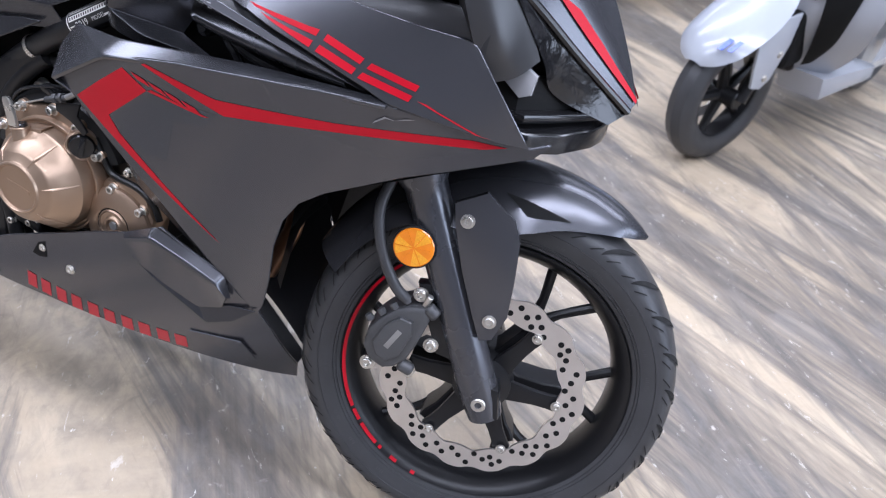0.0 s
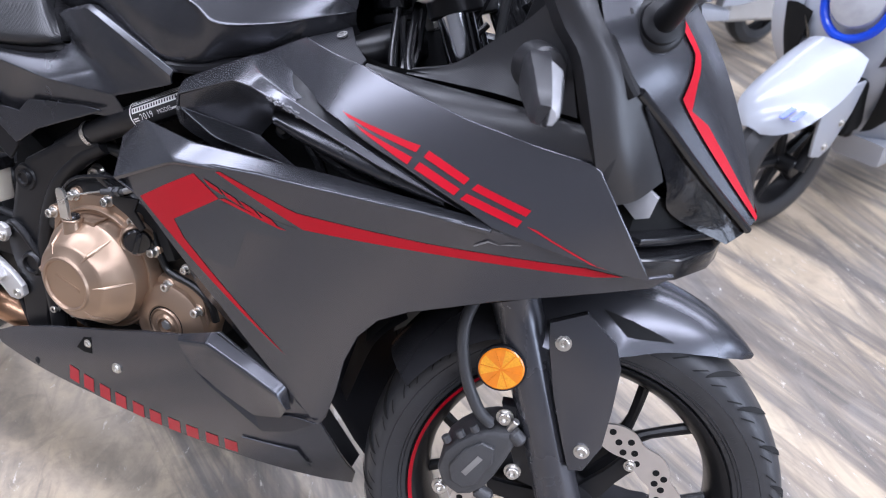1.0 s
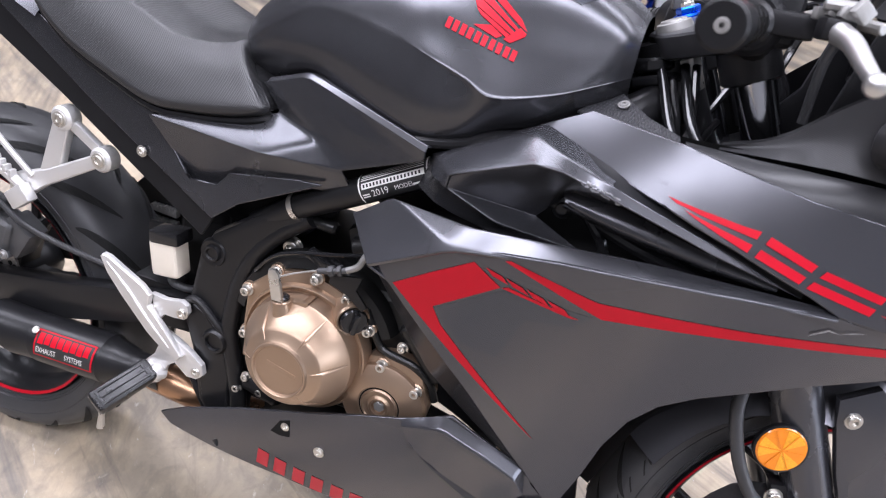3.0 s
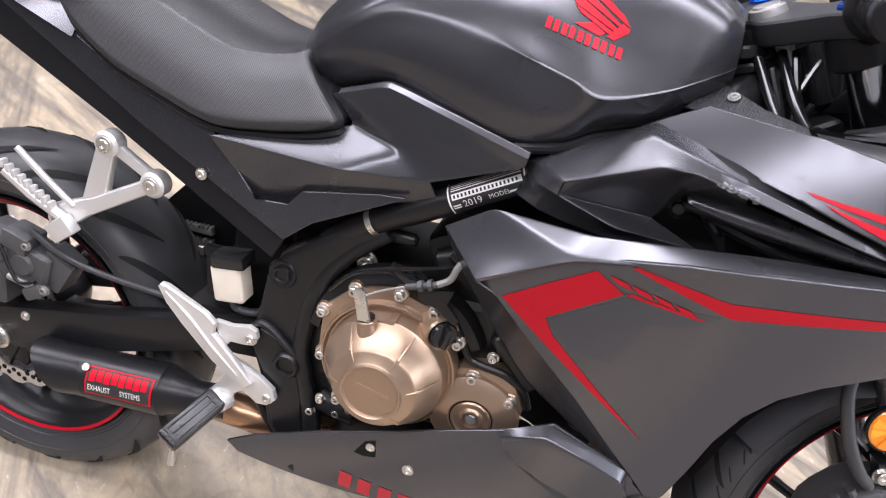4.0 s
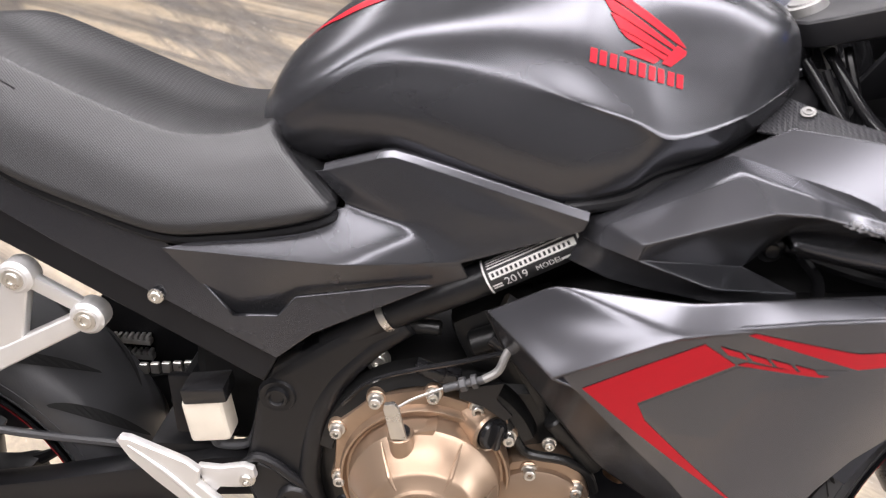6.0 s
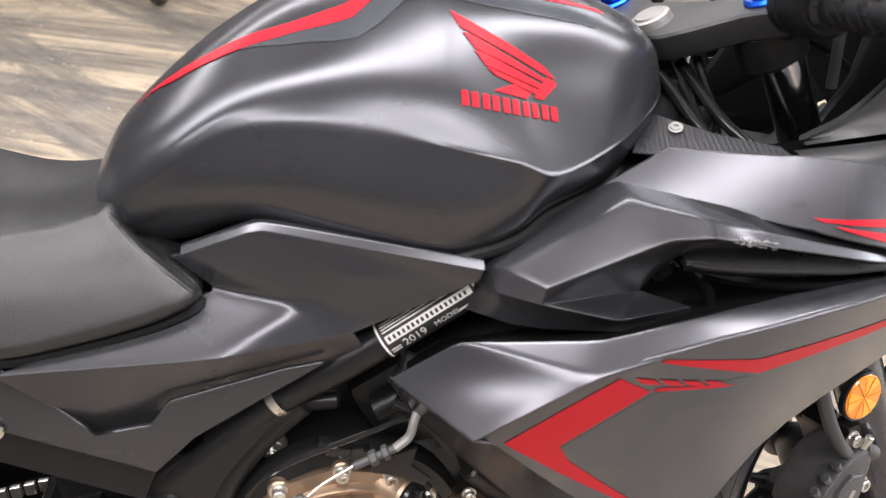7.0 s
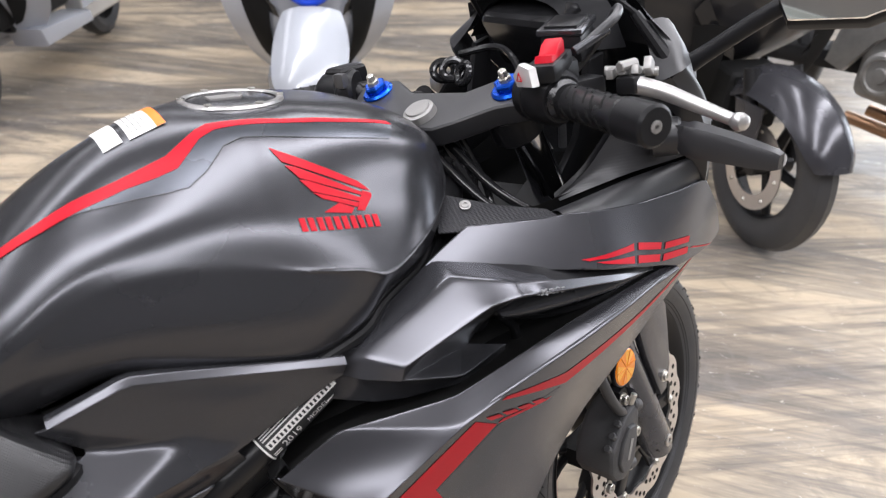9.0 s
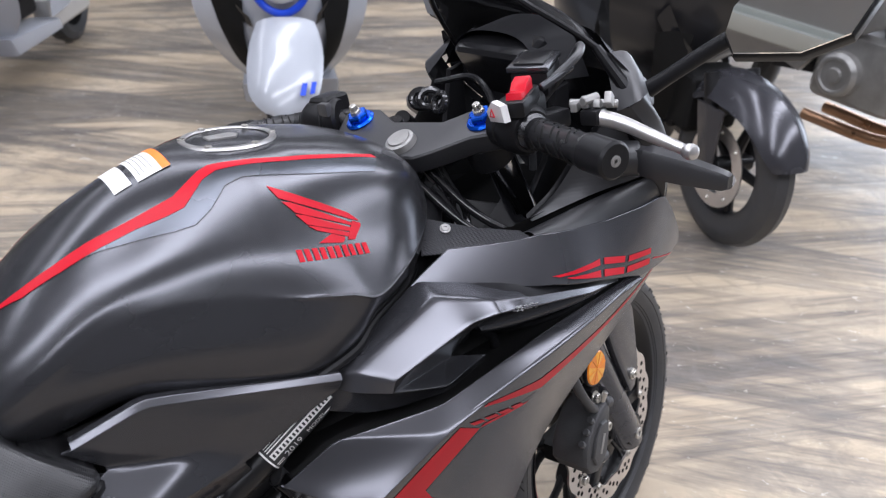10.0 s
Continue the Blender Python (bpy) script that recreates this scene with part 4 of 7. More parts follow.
# black castings round the covers
part("cover_shroud", lathe([(0.128, 0.0), (0.127, -0.012), (0.122, -0.020), (0.108, -0.024), (0.106, 0.0)], 40, turn=radians(150), start=radians(20)), ENGINE, engine, "glossy black rim above the clutch cover", m=Matrix.Translation((-0.733, -0.118, 0.472)))
for k in range(6):
    part("cylinder_fin", block(0.010, 0.03, 0.17, 0.003, pose(-0.625 + 0.024 * k, -0.112, 0.575 + 0.004 * k, 0, -28, 0)), ENGINE, engine)
for a, b, r in (((-0.60, -0.135, 0.54), (-0.545, -0.13, 0.47), 0.012), ((-0.625, -0.13, 0.60), (-0.56, -0.14, 0.565), 0.010), ((-0.59, -0.14, 0.615), (-0.565, -0.15, 0.585), 0.013), ((-0.69, -0.12, 0.62), (-0.64, -0.12, 0.64), 0.014), ((-0.80, -0.11, 0.64), (-0.72, -0.115, 0.635), 0.009)):
    part("engine_boss", rod(a, b, r, seg=14, bevel=0.003), ENGINE, engine)
for at in ((-0.565, 0.588), (-0.60, 0.505), (-0.835, 0.37), (-0.85, 0.345), (-0.81, 0.352), (-0.79, 0.365)):
    part("engine_bolt", bolt((at[0], -0.135, at[1]), r=0.006, h=0.008), STEEL, engine)
rim_pts = [(-0.655, 0.525), (-0.69, 0.563), (-0.735, 0.578), (-0.79, 0.568), (-0.832, 0.53), (-0.838, 0.465), (-0.81, 0.395), (-0.75, 0.372), (-0.68, 0.385), (-0.645, 0.44)]
part("cover_flange", slab(rim_pts, -0.146, -0.10, 0.006), BRONZE, engine, "bronze clutch cover flange")
CLUTCH_AT = Matrix.Translation((-0.736, -0.125, 0.466))
clutch = part("clutch_cover", lathe([(0.0945, -0.010), (0.0940, -0.028), (0.0925, -0.0315), (0.0900, -0.0315), (0.0885, -0.0290), (0.0865, -0.0270), (0.0840, -0.0270), (0.0828, -0.0300), (0.0822, -0.0440), (0.0808, -0.0480), (0.0780, -0.0505),
              (0.0680, -0.0650), (0.0575, -0.0815), (0.0555, -0.0838), (0.0530, -0.0852), (0.0430, -0.0900), (0.0412, -0.0915), (0.0400, -0.0950), (0.0380, -0.0958), (0.0365, -0.0945), (0.0358, -0.0918), (0.0345, -0.0912), (0.0001, -0.0912)], 72),
              BRONZE, engine, "bronze stepped clutch cover", m=CLUTCH_AT, angle=24)
for a in (9, 59, 124, 179, -51):
    c, s_ = math.cos(radians(a)), math.sin(radians(a))
    on = lambda r, y, c=c, s_=s_: (-0.736 + r * c, -0.125 + y, 0.466 + r * s_)
    part("cover_rib", tube([on(0.0785, -0.0490), on(0.068, -0.0652), on(0.0575, -0.0822), on(0.045, -0.0890)], [0.0008, 0.0022, 0.0026, 0.0008], 8), BRONZE, clutch)
part("name_bar", block(0.044, 0.0012, 0.0065, 0.0005, Matrix.Translation((-0.734, -0.2165, 0.468)) @ pose(0, 0, 0, 0, 14, 0)), BRONZE, clutch, "raised lettering bar")
part("lever_boss", joined(tube([(-0.748, -0.186, 0.488), (-0.753, -0.182, 0.510), (-0.759, -0.180, 0.545)], [0.0150, 0.0142, 0.0132], 24), rod((-0.7588, -0.180, 0.544), (-0.7592, -0.180, 0.548), 0.0140, seg=24, bevel=0.0012),
     slab([(-0.750, 0.500), (-0.757, 0.543), (-0.722, 0.551), (-0.728, 0.535), (-0.738, 0.520)], -0.176, -0.150, 0.003)), BRONZE, engine, "bronze boss of the clutch lever")
part("lever_seal", rod((-0.759, -0.180, 0.547), (-0.7596, -0.180, 0.553), 0.0105, seg=20, bevel=0.0015), GLOSS, engine, "black seal under the lever")
part("clutch_lever", slab([(-0.7675, 0.550), (-0.7515, 0.550), (-0.7590, 0.588), (-0.7640, 0.594), (-0.7735, 0.592), (-0.7745, 0.586)], -0.193, -0.187, 0.0015), STEEL, engine, "steel clutch release lever")
part("cable_end", tube([(-0.762, -0.180, 0.580), (-0.746, -0.174, 0.587), (-0.715, -0.170, 0.599)], 0.0014, 8, 4), STEEL, engine, "bare steel cable end")
part("cable_adjuster", joined(rod((-0.716, -0.170, 0.598), (-0.675, -0.170, 0.611), 0.0042, seg=12, bevel=0.001), rod((-0.700, -0.170, 0.603), (-0.693, -0.170, 0.6055), 0.0075, seg=6, bevel=0.001), rod((-0.688, -0.170, 0.607), (-0.682, -0.170, 0.609), 0.0075, seg=6, bevel=0.001)), CAST, engine, "dark threaded cable adjuster")
part("cable_elbow", tube([(-0.676, -0.170, 0.611), (-0.662, -0.168, 0.620), (-0.655, -0.164, 0.636), (-0.640, -0.150, 0.660)], 0.0044, 10, 4), DULL_SILVER, engine, "bright bent cable elbow")
part("breather_pipe", tube([(-0.825, -0.140, 0.552), (-0.795, -0.146, 0.585), (-0.757, -0.150, 0.603), (-0.70, -0.150, 0.617), (-0.655, -0.148, 0.628), (-0.62, -0.14, 0.625)], 0.0028, 8, 5), GLOSS, engine, "thin black pipe over the cover")
part("cable_bracket", slab([(-0.70, 0.597), (-0.655, 0.605), (-0.662, 0.585), (-0.645, 0.565), (-0.652, 0.558), (-0.675, 0.575), (-0.70, 0.585)], -0.168, -0.164, 0.001), FRAME, engine)
filler = part("filler_boss", lathe([(0.024, 0.020), (0.0235, -0.010), (0.0215, -0.013), (0.0195, -0.012), (0.019, -0.006)], 32), BRONZE, engine, "bronze boss round the filler", m=Matrix.Translation((-0.672, -0.150, 0.536)) @ pose(0, 0, 0, 0, 12, 38))
part("oil_filler_cap", joined(lathe([(0.0001, 0), (0.0185, 0), (0.0185, -0.012), (0.0165, -0.015), (0.0001, -0.0155)], 28), block(0.008, 0.014, 0.030, 0.003, Matrix.Translation((0, -0.016, 0)))), GLOSS, engine,
     "black oil filler cap", m=Matrix.Translation((-0.670, -0.152, 0.5365)) @ pose(0, 0, 0, 0, 12, 38))
for at in ((-0.680, 0.559), (-0.646, 0.522), (-0.831, 0.524), (-0.831, 0.457), (-0.788, 0.565), (-0.727, 0.574), (-0.805, 0.389), (-0.621, 0.476), (-0.569, 0.453)):
    part("bolt_boss", rod((at[0], -0.110, at[1]), (at[0], -0.1475, at[1]), 0.0115, 0.0105, 18, 0.0015), BRONZE, engine)
    part("cover_bolt", bolt((at[0], -0.1465, at[1]), r=0.0066, h=0.011), STEEL, engine, "zinc cover bolt")
small = part("generator_cover", slab([(-0.665, 0.455), (-0.64, 0.485), (-0.605, 0.492), (-0.565, 0.478), (-0.55, 0.44), (-0.56, 0.39), (-0.66, 0.385)], -0.145, -0.10, 0.008), BRONZE, engine, "bronze ignition cover")
SMALL_AT = Matrix.Translation((-0.614, -0.142, 0.418))
part("cover_dome", lathe([(0.062, 0), (0.060, -0.009), (0.052, -0.014), (0.0315, -0.0180), (0.0298, -0.0172), (0.0292, -0.0152), (0.0280, -0.0152), (0.0272, -0.0180), (0.0255, -0.0195), (0.0235, -0.0175), (0.0175, -0.0168), (0.0150, -0.0185), (0.0140, -0.0200), (0.0115, -0.0200), (0.0105, -0.0150), (0.0075, -0.0150)], 48),
     BRONZE, small, m=SMALL_AT, angle=24)
part("cover_plug", rod((0, -0.010, 0), (0, -0.0185, 0), 0.0080, seg=6, bevel=0.001), DULL_SILVER, small, "worn hexagon plug", m=SMALL_AT)
part("cover_groove", lathe([(0.0296, -0.0168), (0.0296, -0.0160), (0.0276, -0.0160), (0.0276, -0.0168)], 48, True), DEEP, small, "thin dark groove round the middle", m=SMALL_AT)
part("hose_joint", joined(tube([(-0.668, -0.135, 0.640), (-0.645, -0.140, 0.626), (-0.612, -0.142, 0.612), (-0.585, -0.138, 0.592)], [0.010, 0.012, 0.012, 0.013], 16, 3), rod((-0.632, -0.141, 0.620), (-0.618, -0.141, 0.614), 0.0150, seg=20, bevel=0.002)), GLOSS, engine, "glossy black coolant joint")
part("joint_band", rod((-0.6275, -0.141, 0.6185), (-0.6235, -0.141, 0.6165), 0.0156, seg=20, bevel=0.0005), STEEL, engine, "bright band on the joint")
part("sensor_plug", joined(block(0.040, 0.016, 0.012, 0.003, pose(-0.728, -0.140, 0.598, 0, 22, 0)), block(0.018, 0.018, 0.015, 0.003, pose(-0.708, -0.141, 0.594, 0, 22, 0))), GLOSS, engine, "black sensor plug")
part("case_edge", tube([(-0.655, -0.142, 0.548), (-0.640, -0.143, 0.520), (-0.628, -0.143, 0.500), (-0.612, -0.143, 0.4935), (-0.580, -0.141, 0.486), (-0.555, -0.138, 0.466), (-0.545, -0.136, 0.440)], 0.0055, 10, 4), ENGINE, engine, "glossy black edge of the crankcase")
for p, q_, r in (((-0.85, -0.10, 0.40), (-0.80, -0.13, 0.385), 0.014), ((-0.84, -0.12, 0.36), (-0.78, -0.125, 0.35), 0.02), ((-0.58, -0.09, 0.62), (-0.50, -0.10, 0.56), 0.016), ((-0.62, -0.10, 0.63), (-0.56, -0.12, 0.585), 0.011)):
    part("engine_fitting", rod(p, q_, r, seg=16, bevel=0.003), PLASTIC, engine)
part("radiator_hose", tube([(-0.66, -0.11, 0.66), (-0.60, -0.115, 0.62), (-0.545, -0.11, 0.55), (-0.50, -0.09, 0.47)], 0.017, 14, 5), RUBBER, bike, "black rubber hose")
part("frame_bolt", bolt((-0.791, -0.10, 0.585), r=0.011, h=0.012), STEEL, bike, "zinc engine mount bolt")
part("frame_clamp", lathe([(0.0185, -0.004), (0.0195, -0.004), (0.0195, 0.004), (0.0185, 0.004)], 24, True), STEEL, bike, "silver band on the frame tube",
     m=Matrix.Translation((-0.776, -0.1225, 0.655)) @ Vector((0, 1, 0)).rotation_difference(Vector((-0.8, 0.1, -0.5))).to_matrix().to_4x4())

# registration label on the frame tube: bars for its number
LAB0, LAB1 = Vector((-0.675, -0.1405, 0.711)), Vector((-0.590, -0.1440, 0.7575))


def on_label(u, v):
    """A place on the label: u along the tube, v round it."""
    c = LAB0.lerp(LAB1, u)
    w = (LAB1 - LAB0).normalized()
    out = Vector((0, -1, 0))
    out = (out - w * out.dot(w)).normalized()
    up = out.cross(w) if (out.cross(w)).z > 0 else w.cross(out)
    a = v * 1.35 + 0.22
    return c + 0.0181 * (math.cos(a) * out + math.sin(a) * up)


def label_piece(u0, u1, v0, v1, lift):
    rows = []
    for u in np.linspace(u0, u1, 6):
        row = []
        for v in np.linspace(v0, v1, 8):
            p = on_label(u, v)
            c = LAB0.lerp(LAB1, u)
            row.append(p + (p - c).normalized() * lift)
        rows.append(row)
    return grid_mesh(rows)


label_thing = part("frame_label", label_piece(0, 1, -0.75, 1.0, 0.0003), INK, bike, "black and white type label wrapped on the frame tube")
for u0, u1, v0, v1 in ((0.0, 0.02, -0.75, 1.0), (0.98, 1.0, -0.75, 1.0), (0.05, 0.95, -0.02, 0.28), (0.76, 0.95, -0.40, -0.30), (0.04, 0.14, -0.33, -0.26), (0.04, 0.14, -0.45, -0.38),
                       (0.05, 0.95, 0.40, 0.45), (0.05, 0.95, 0.52, 0.56), (0.05, 0.95, 0.63, 0.67), (0.05, 0.80, 0.74, 0.78)):
    part("label_bar", label_piece(u0, u1, v0, v1, 0.0006), WHITE, label_thing)


def label_place(u0, v0, squeeze):
    """Maps flat lettering onto the label, from u0 and v0 on."""
    def place(x, y):
        u, v = u0 + x * squeeze / (LAB1 - LAB0).length, v0 + y / (0.0181 * 1.35)
        p, c = on_label(u, v), LAB0.lerp(LAB1, u)
        return p + (p - c).normalized() * 0.0008
    return place


LABEL_WORDS = (("2019", 0.0120, 0.17, -0.56, 1.0), ("MODEL", 0.0080, 0.50, -0.48, 1.0))
for i in range(17):
    part("number_bar", label_piece(0.075 + 0.05 * i, 0.10 + 0.05 * i, 0.05, 0.21, 0.0009), INK, label_thing)

# foot rest hanger, heel guard and brake reservoir
hanger = part("footrest_hanger", joined(slab([(-0.990, 0.468), (-0.965, 0.466), (-0.938, 0.471), (-0.927, 0.466), (-0.925, 0.454), (-0.933, 0.441), (-0.95, 0.439), (-0.967, 0.439), (-0.975, 0.429), (-0.985, 0.44)], -0.152, -0.142, 0.003),
    slab([(-0.967, 0.412), (-0.944, 0.402), (-0.919, 0.388), (-0.901, 0.373), (-0.898, 0.357), (-0.911, 0.345), (-0.928, 0.344), (-0.949, 0.361), (-0.962, 0.352), (-0.97, 0.332), (-0.98, 0.313), (-1.002, 0.304), (-1.014, 0.319), (-1.008, 0.342), (-0.986, 0.365), (-0.977, 0.386)], -0.153, -0.142, 0.003)),
    SILVER, bike, "cast aluminium foot rest hanger")
part("heel_guard", slab([(-1.071, 0.508), (-1.066, 0.514), (-1.056, 0.513), (-0.998, 0.483), (-0.984, 0.470), (-0.988, 0.452), (-0.960, 0.421), (-0.930, 0.383), (-0.940, 0.372), (-0.966, 0.385), (-0.992, 0.405), (-1.009, 0.424), (-1.037, 0.455), (-1.060, 0.484)], -0.162, -0.151, 0.0045, 3), SILVER, hanger, "cast aluminium heel guard")
part("guard_rib", tube([(-1.058, -0.1615, 0.503), (-1.022, -0.1625, 0.470), (-0.990, -0.1625, 0.432), (-0.952, -0.1615, 0.392)], [0.0015, 0.003, 0.003, 0.0015], 8, 4), SILVER, hanger)
for at in ((-0.936, 0.452), (-0.911, 0.358), (-0.988, 0.441), (-0.992, 0.326)):
    part("hanger_bolt", bolt((at[0], -0.150, at[1]), r=0.0075, h=0.006), STEEL, hanger)
PEG = Matrix.Translation((-1.002, -0.200, 0.328)) @ Vector((1, 0, 0)).rotation_difference(Vector((-0.036, -0.085, -0.030))).to_matrix().to_4x4()
peg = part("foot_peg", block(0.094, 0.036, 0.022, 0.007, PEG, 3), GRIP, hanger, "black ribbed rubber foot peg")
for k in range(-1, 2):
    part("peg_rib", block(0.078, 0.0045, 0.004, 0.0012, PEG @ Matrix.Translation((0, 0.011 * k, 0.0115))), GRIP, peg)
for k in (-1, 1):
    part("peg_rib", block(0.0045, 0.028, 0.004, 0.0012, PEG @ Matrix.Translation((0.036 * k, 0, 0.0115))), GRIP, peg)
part("peg_mount", joined(rod((-0.975, -0.145, 0.335), (-0.982, -0.165, 0.337), 0.014, seg=16, bevel=0.003), block(0.03, 0.03, 0.02, 0.004, pose(-0.985, -0.156, 0.338, 0, 20, 0))), SILVER, hanger)
part("peg_feeler", tube([(-1.013, -0.228, 0.31), (-1.016, -0.231, 0.29), (-1.018, -0.232, 0.268)], [0.006, 0.0045, 0.006], 10), STEEL, hanger, "zinc peg feeler")
part("brake_rod", tube([(-0.95, -0.12, 0.34), (-0.925, -0.125, 0.30), (-0.90, -0.13, 0.262)], 0.006, 10), PLASTIC, bike)
part("brake_pedal", tube([(-0.905, -0.135, 0.268), (-0.88, -0.15, 0.252), (-0.86, -0.16, 0.255)], [0.006, 0.008, 0.009], 10), FRAME, bike)
reservoir = part("brake_reservoir", block(0.046, 0.034, 0.056, 0.007, Matrix.Translation((-0.977, -0.125, 0.522)) @ pose(0, 0, 0, 0, -6, 0), 3), CREAM, bike, "cream translucent brake fluid reservoir")
part("cap", block(0.049, 0.037, 0.020, 0.004, Matrix.Translation((-0.975, -0.125, 0.557)) @ pose(0, 0, 0, 0, -6, 0)), GLOSS, reservoir, "black reservoir cap")
part("hose", tube([(-0.977, -0.125, 0.49), (-0.972, -0.12, 0.475), (-0.94, -0.115, 0.475), (-0.925, -0.11, 0.51)], 0.006, 10, 4), RUBBER, reservoir)
part("reservoir_bracket", block(0.03, 0.01, 0.08, 0.004, Matrix.Translation((-1.012, -0.105, 0.52))), PLASTIC, bike)

# passenger foot rest
passenger = part("passenger_footrest_bracket", joined(slab([(-1.172, 0.690), (-1.146, 0.682), (-1.174, 0.592), (-1.216, 0.576)], -0.128, -0.112, 0.004, 3),
                      slab([(-1.100, 0.626), (-1.084, 0.656), (-1.19, 0.604), (-1.258, 0.580), (-1.270, 0.548), (-1.238, 0.544), (-1.20, 0.572)], -0.130, -0.112, 0.005, 3), slab([(-1.156, 0.676), (-1.150, 0.692), (-1.092, 0.655), (-1.100, 0.642)], -0.124, -0.112, 0.003)), SILVER, bike, "cast aluminium passenger foot rest bracket")
for x, z, r, y in ((-1.158, 0.687, 0.0185, -0.132), (-1.092, 0.641, 0.0185, -0.132), (-1.250, 0.560, 0.0165, -0.134)):
    part("bracket_boss", rod((x, -0.105, z), (x, y, z), r, seg=24, bevel=0.004), SILVER, passenger)
part("passenger_peg", joined(tube([(-1.235, -0.135, 0.565), (-1.275, -0.14, 0.595), (-1.312, -0.145, 0.628)], [0.008, 0.0095, 0.009], 10), tube([(-1.22, -0.13, 0.585), (-1.26, -0.135, 0.625), (-1.292, -0.14, 0.662)], 0.005, 8),
     block(0.04, 0.02, 0.03, 0.004, pose(-1.235, -0.14, 0.552, 0, -35, 0))), SILVER, passenger, "folded aluminium passenger peg")
for k in range(9):
    part("peg_tooth", block(0.007, 0.012, 0.012, 0.002, Matrix.Translation(Vector((-1.248, -0.14, 0.585)).lerp(Vector((-1.312, -0.147, 0.638)), k / 8))), SILVER, passenger)
for at in ((-1.158, 0.687), (-1.092, 0.641), (-1.25, 0.560)):
    part("bracket_bolt", bolt((at[0], -0.132, at[1]), r=0.0085, h=0.004), STEEL, passenger)

# swingarm, shock, chain
for s in (1, -1):
    part("swingarm_arm", slab([(-1.50, 0.345), (-1.45, 0.362), (-1.20, 0.405), (-0.98, 0.452), (-0.86, 0.455), (-0.86, 0.40), (-1.0, 0.392), (-1.20, 0.335), (-1.45, 0.295), (-1.50, 0.305)], -0.118 * s, -0.085 * s, 0.006), FRAME, bike, "black box swingarm arm")
part("swingarm_bridge", block(0.08, 0.2, 0.05, 0.01, Matrix.Translation((-1.03, 0, 0.43))), FRAME, bike)
part("swingarm_bolt", bolt((-1.348, -0.118, 0.365), r=0.006, h=0.005), STEEL, bike)
part("axle_nut", bolt((-1.41, -0.118, 0.31), r=0.016, h=0.014), STEEL, bike)
part("chain_run", joined(*[block(0.012, 0.008, 0.016, 0.002, Matrix.Translation((-0.93 - 0.0159 * i, 0.05, 0.475 - 0.0015 * i))) for i in range(30)]), STEEL, bike, "steel drive chain")
# plain blocks that fill the gap; the shade there is in their colour
part("inner_fender", joined(block(0.15, 0.15, 0.16, 0.04, Matrix.Translation((-0.945, 0.01, 0.50)), 3), block(0.10, 0.19, 0.16, 0.03, Matrix.Translation((-0.86, 0, 0.60)), 3)), DEEP, bike, "near-black blocks for the inner rear fender and its shade")
part("hugger", block(0.10, 0.13, 0.05, 0.018, pose(-1.005, 0.0, 0.475, 0, 30, 0), 3), PLASTIC, bike, "black plastic tyre hugger")
part("chain_guard", slab([(-1.30, 0.395), (-1.31, 0.44), (-1.20, 0.545), (-1.10, 0.60), (-0.95, 0.60), (-0.93, 0.40), (-1.10, 0.375)], 0.128, 0.137, 0.003), PLASTIC, bike, "black plastic chain guard")
part("tail_floor", grid_mesh([[(-0.86, -0.12, 0.60), (-1.12, -0.105, 0.71), (-1.42, -0.08, 0.85)], [(-0.86, 0.12, 0.60), (-1.12, 0.105, 0.71), (-1.42, 0.08, 0.85)]]), PLASTIC, bike)
part("tail_top", skin([[(-1.20, -0.12, 0.82), (-1.33, -0.11, 0.87), (-1.45, -0.08, 0.91), (-1.55, -0.04, 0.94)], [(-1.20, -0.06, 0.87), (-1.33, -0.06, 0.89), (-1.45, -0.05, 0.925), (-1.55, -0.03, 0.95)], [(-1.20, 0.06, 0.87), (-1.33, 0.06, 0.89), (-1.45, 0.05, 0.925), (-1.55, 0.03, 0.95)], [(-1.20, 0.12, 0.82), (-1.33, 0.11, 0.87), (-1.45, 0.08, 0.91), (-1.55, 0.04, 0.94)]], 3, 4), SATIN, bike, "satin black tail top")

# exhaust
MUFFLER_AT = Matrix.Translation((-1.298, -0.137, 0.302)) @ Vector((0, 1, 0)).rotation_difference(Vector((0.99, 0.05, 0.0))).to_matrix().to_4x4()


def slashed(bm):
    """Cuts the mouth of the pipe on a slant: the upper lip reaches further back."""
    for v in bm.verts:
        if v.co.y < 0.1:
            v.co.y += (0.014 - 0.75 * v.co.x) * (1 - v.co.y / 0.1)
    return bm


muffler = part("muffler", slashed(lathe([(0.0395, 0.0), (0.0412, 0.002), (0.0395, 0.040), (0.0390, 0.074), (0.0392, 0.0755), (0.0405, 0.0765), (0.0405, 0.10), (0.0405, 0.207), (0.0395, 0.2085), (0.0375, 0.2105), (0.033, 0.228), (0.0275, 0.254), (0.026, 0.258), (0.026, 0.31)], 40)), FRAME, bike, "black stubby muffler with a slanted mouth", m=MUFFLER_AT @ Matrix.Rotation(radians(-90), 4, "Y"))
part("muffler_mouth", slashed(lathe([(0.0396, 0.001), (0.0375, 0.004), (0.035, 0.12), (0.0001, 0.121)], 40)), DEEP, muffler, m=MUFFLER_AT @ Matrix.Rotation(radians(-90), 4, "Y"))
part("header_pipe", tube([(-1.01, -0.122, 0.300), (-0.96, -0.112, 0.285), (-0.90, -0.09, 0.262), (-0.75, -0.05, 0.23)], 0.026, 20, 4), COPPER, bike, "heat-tinted copper-coloured exhaust pipe")


def round_muffler(a, x, lift=0.0006):
    return (x, -0.137 + 0.0505 * (x + 1.298) - (0.0406 + lift) * math.cos(a), 0.302 + (0.0406 + lift) * math.sin(a))


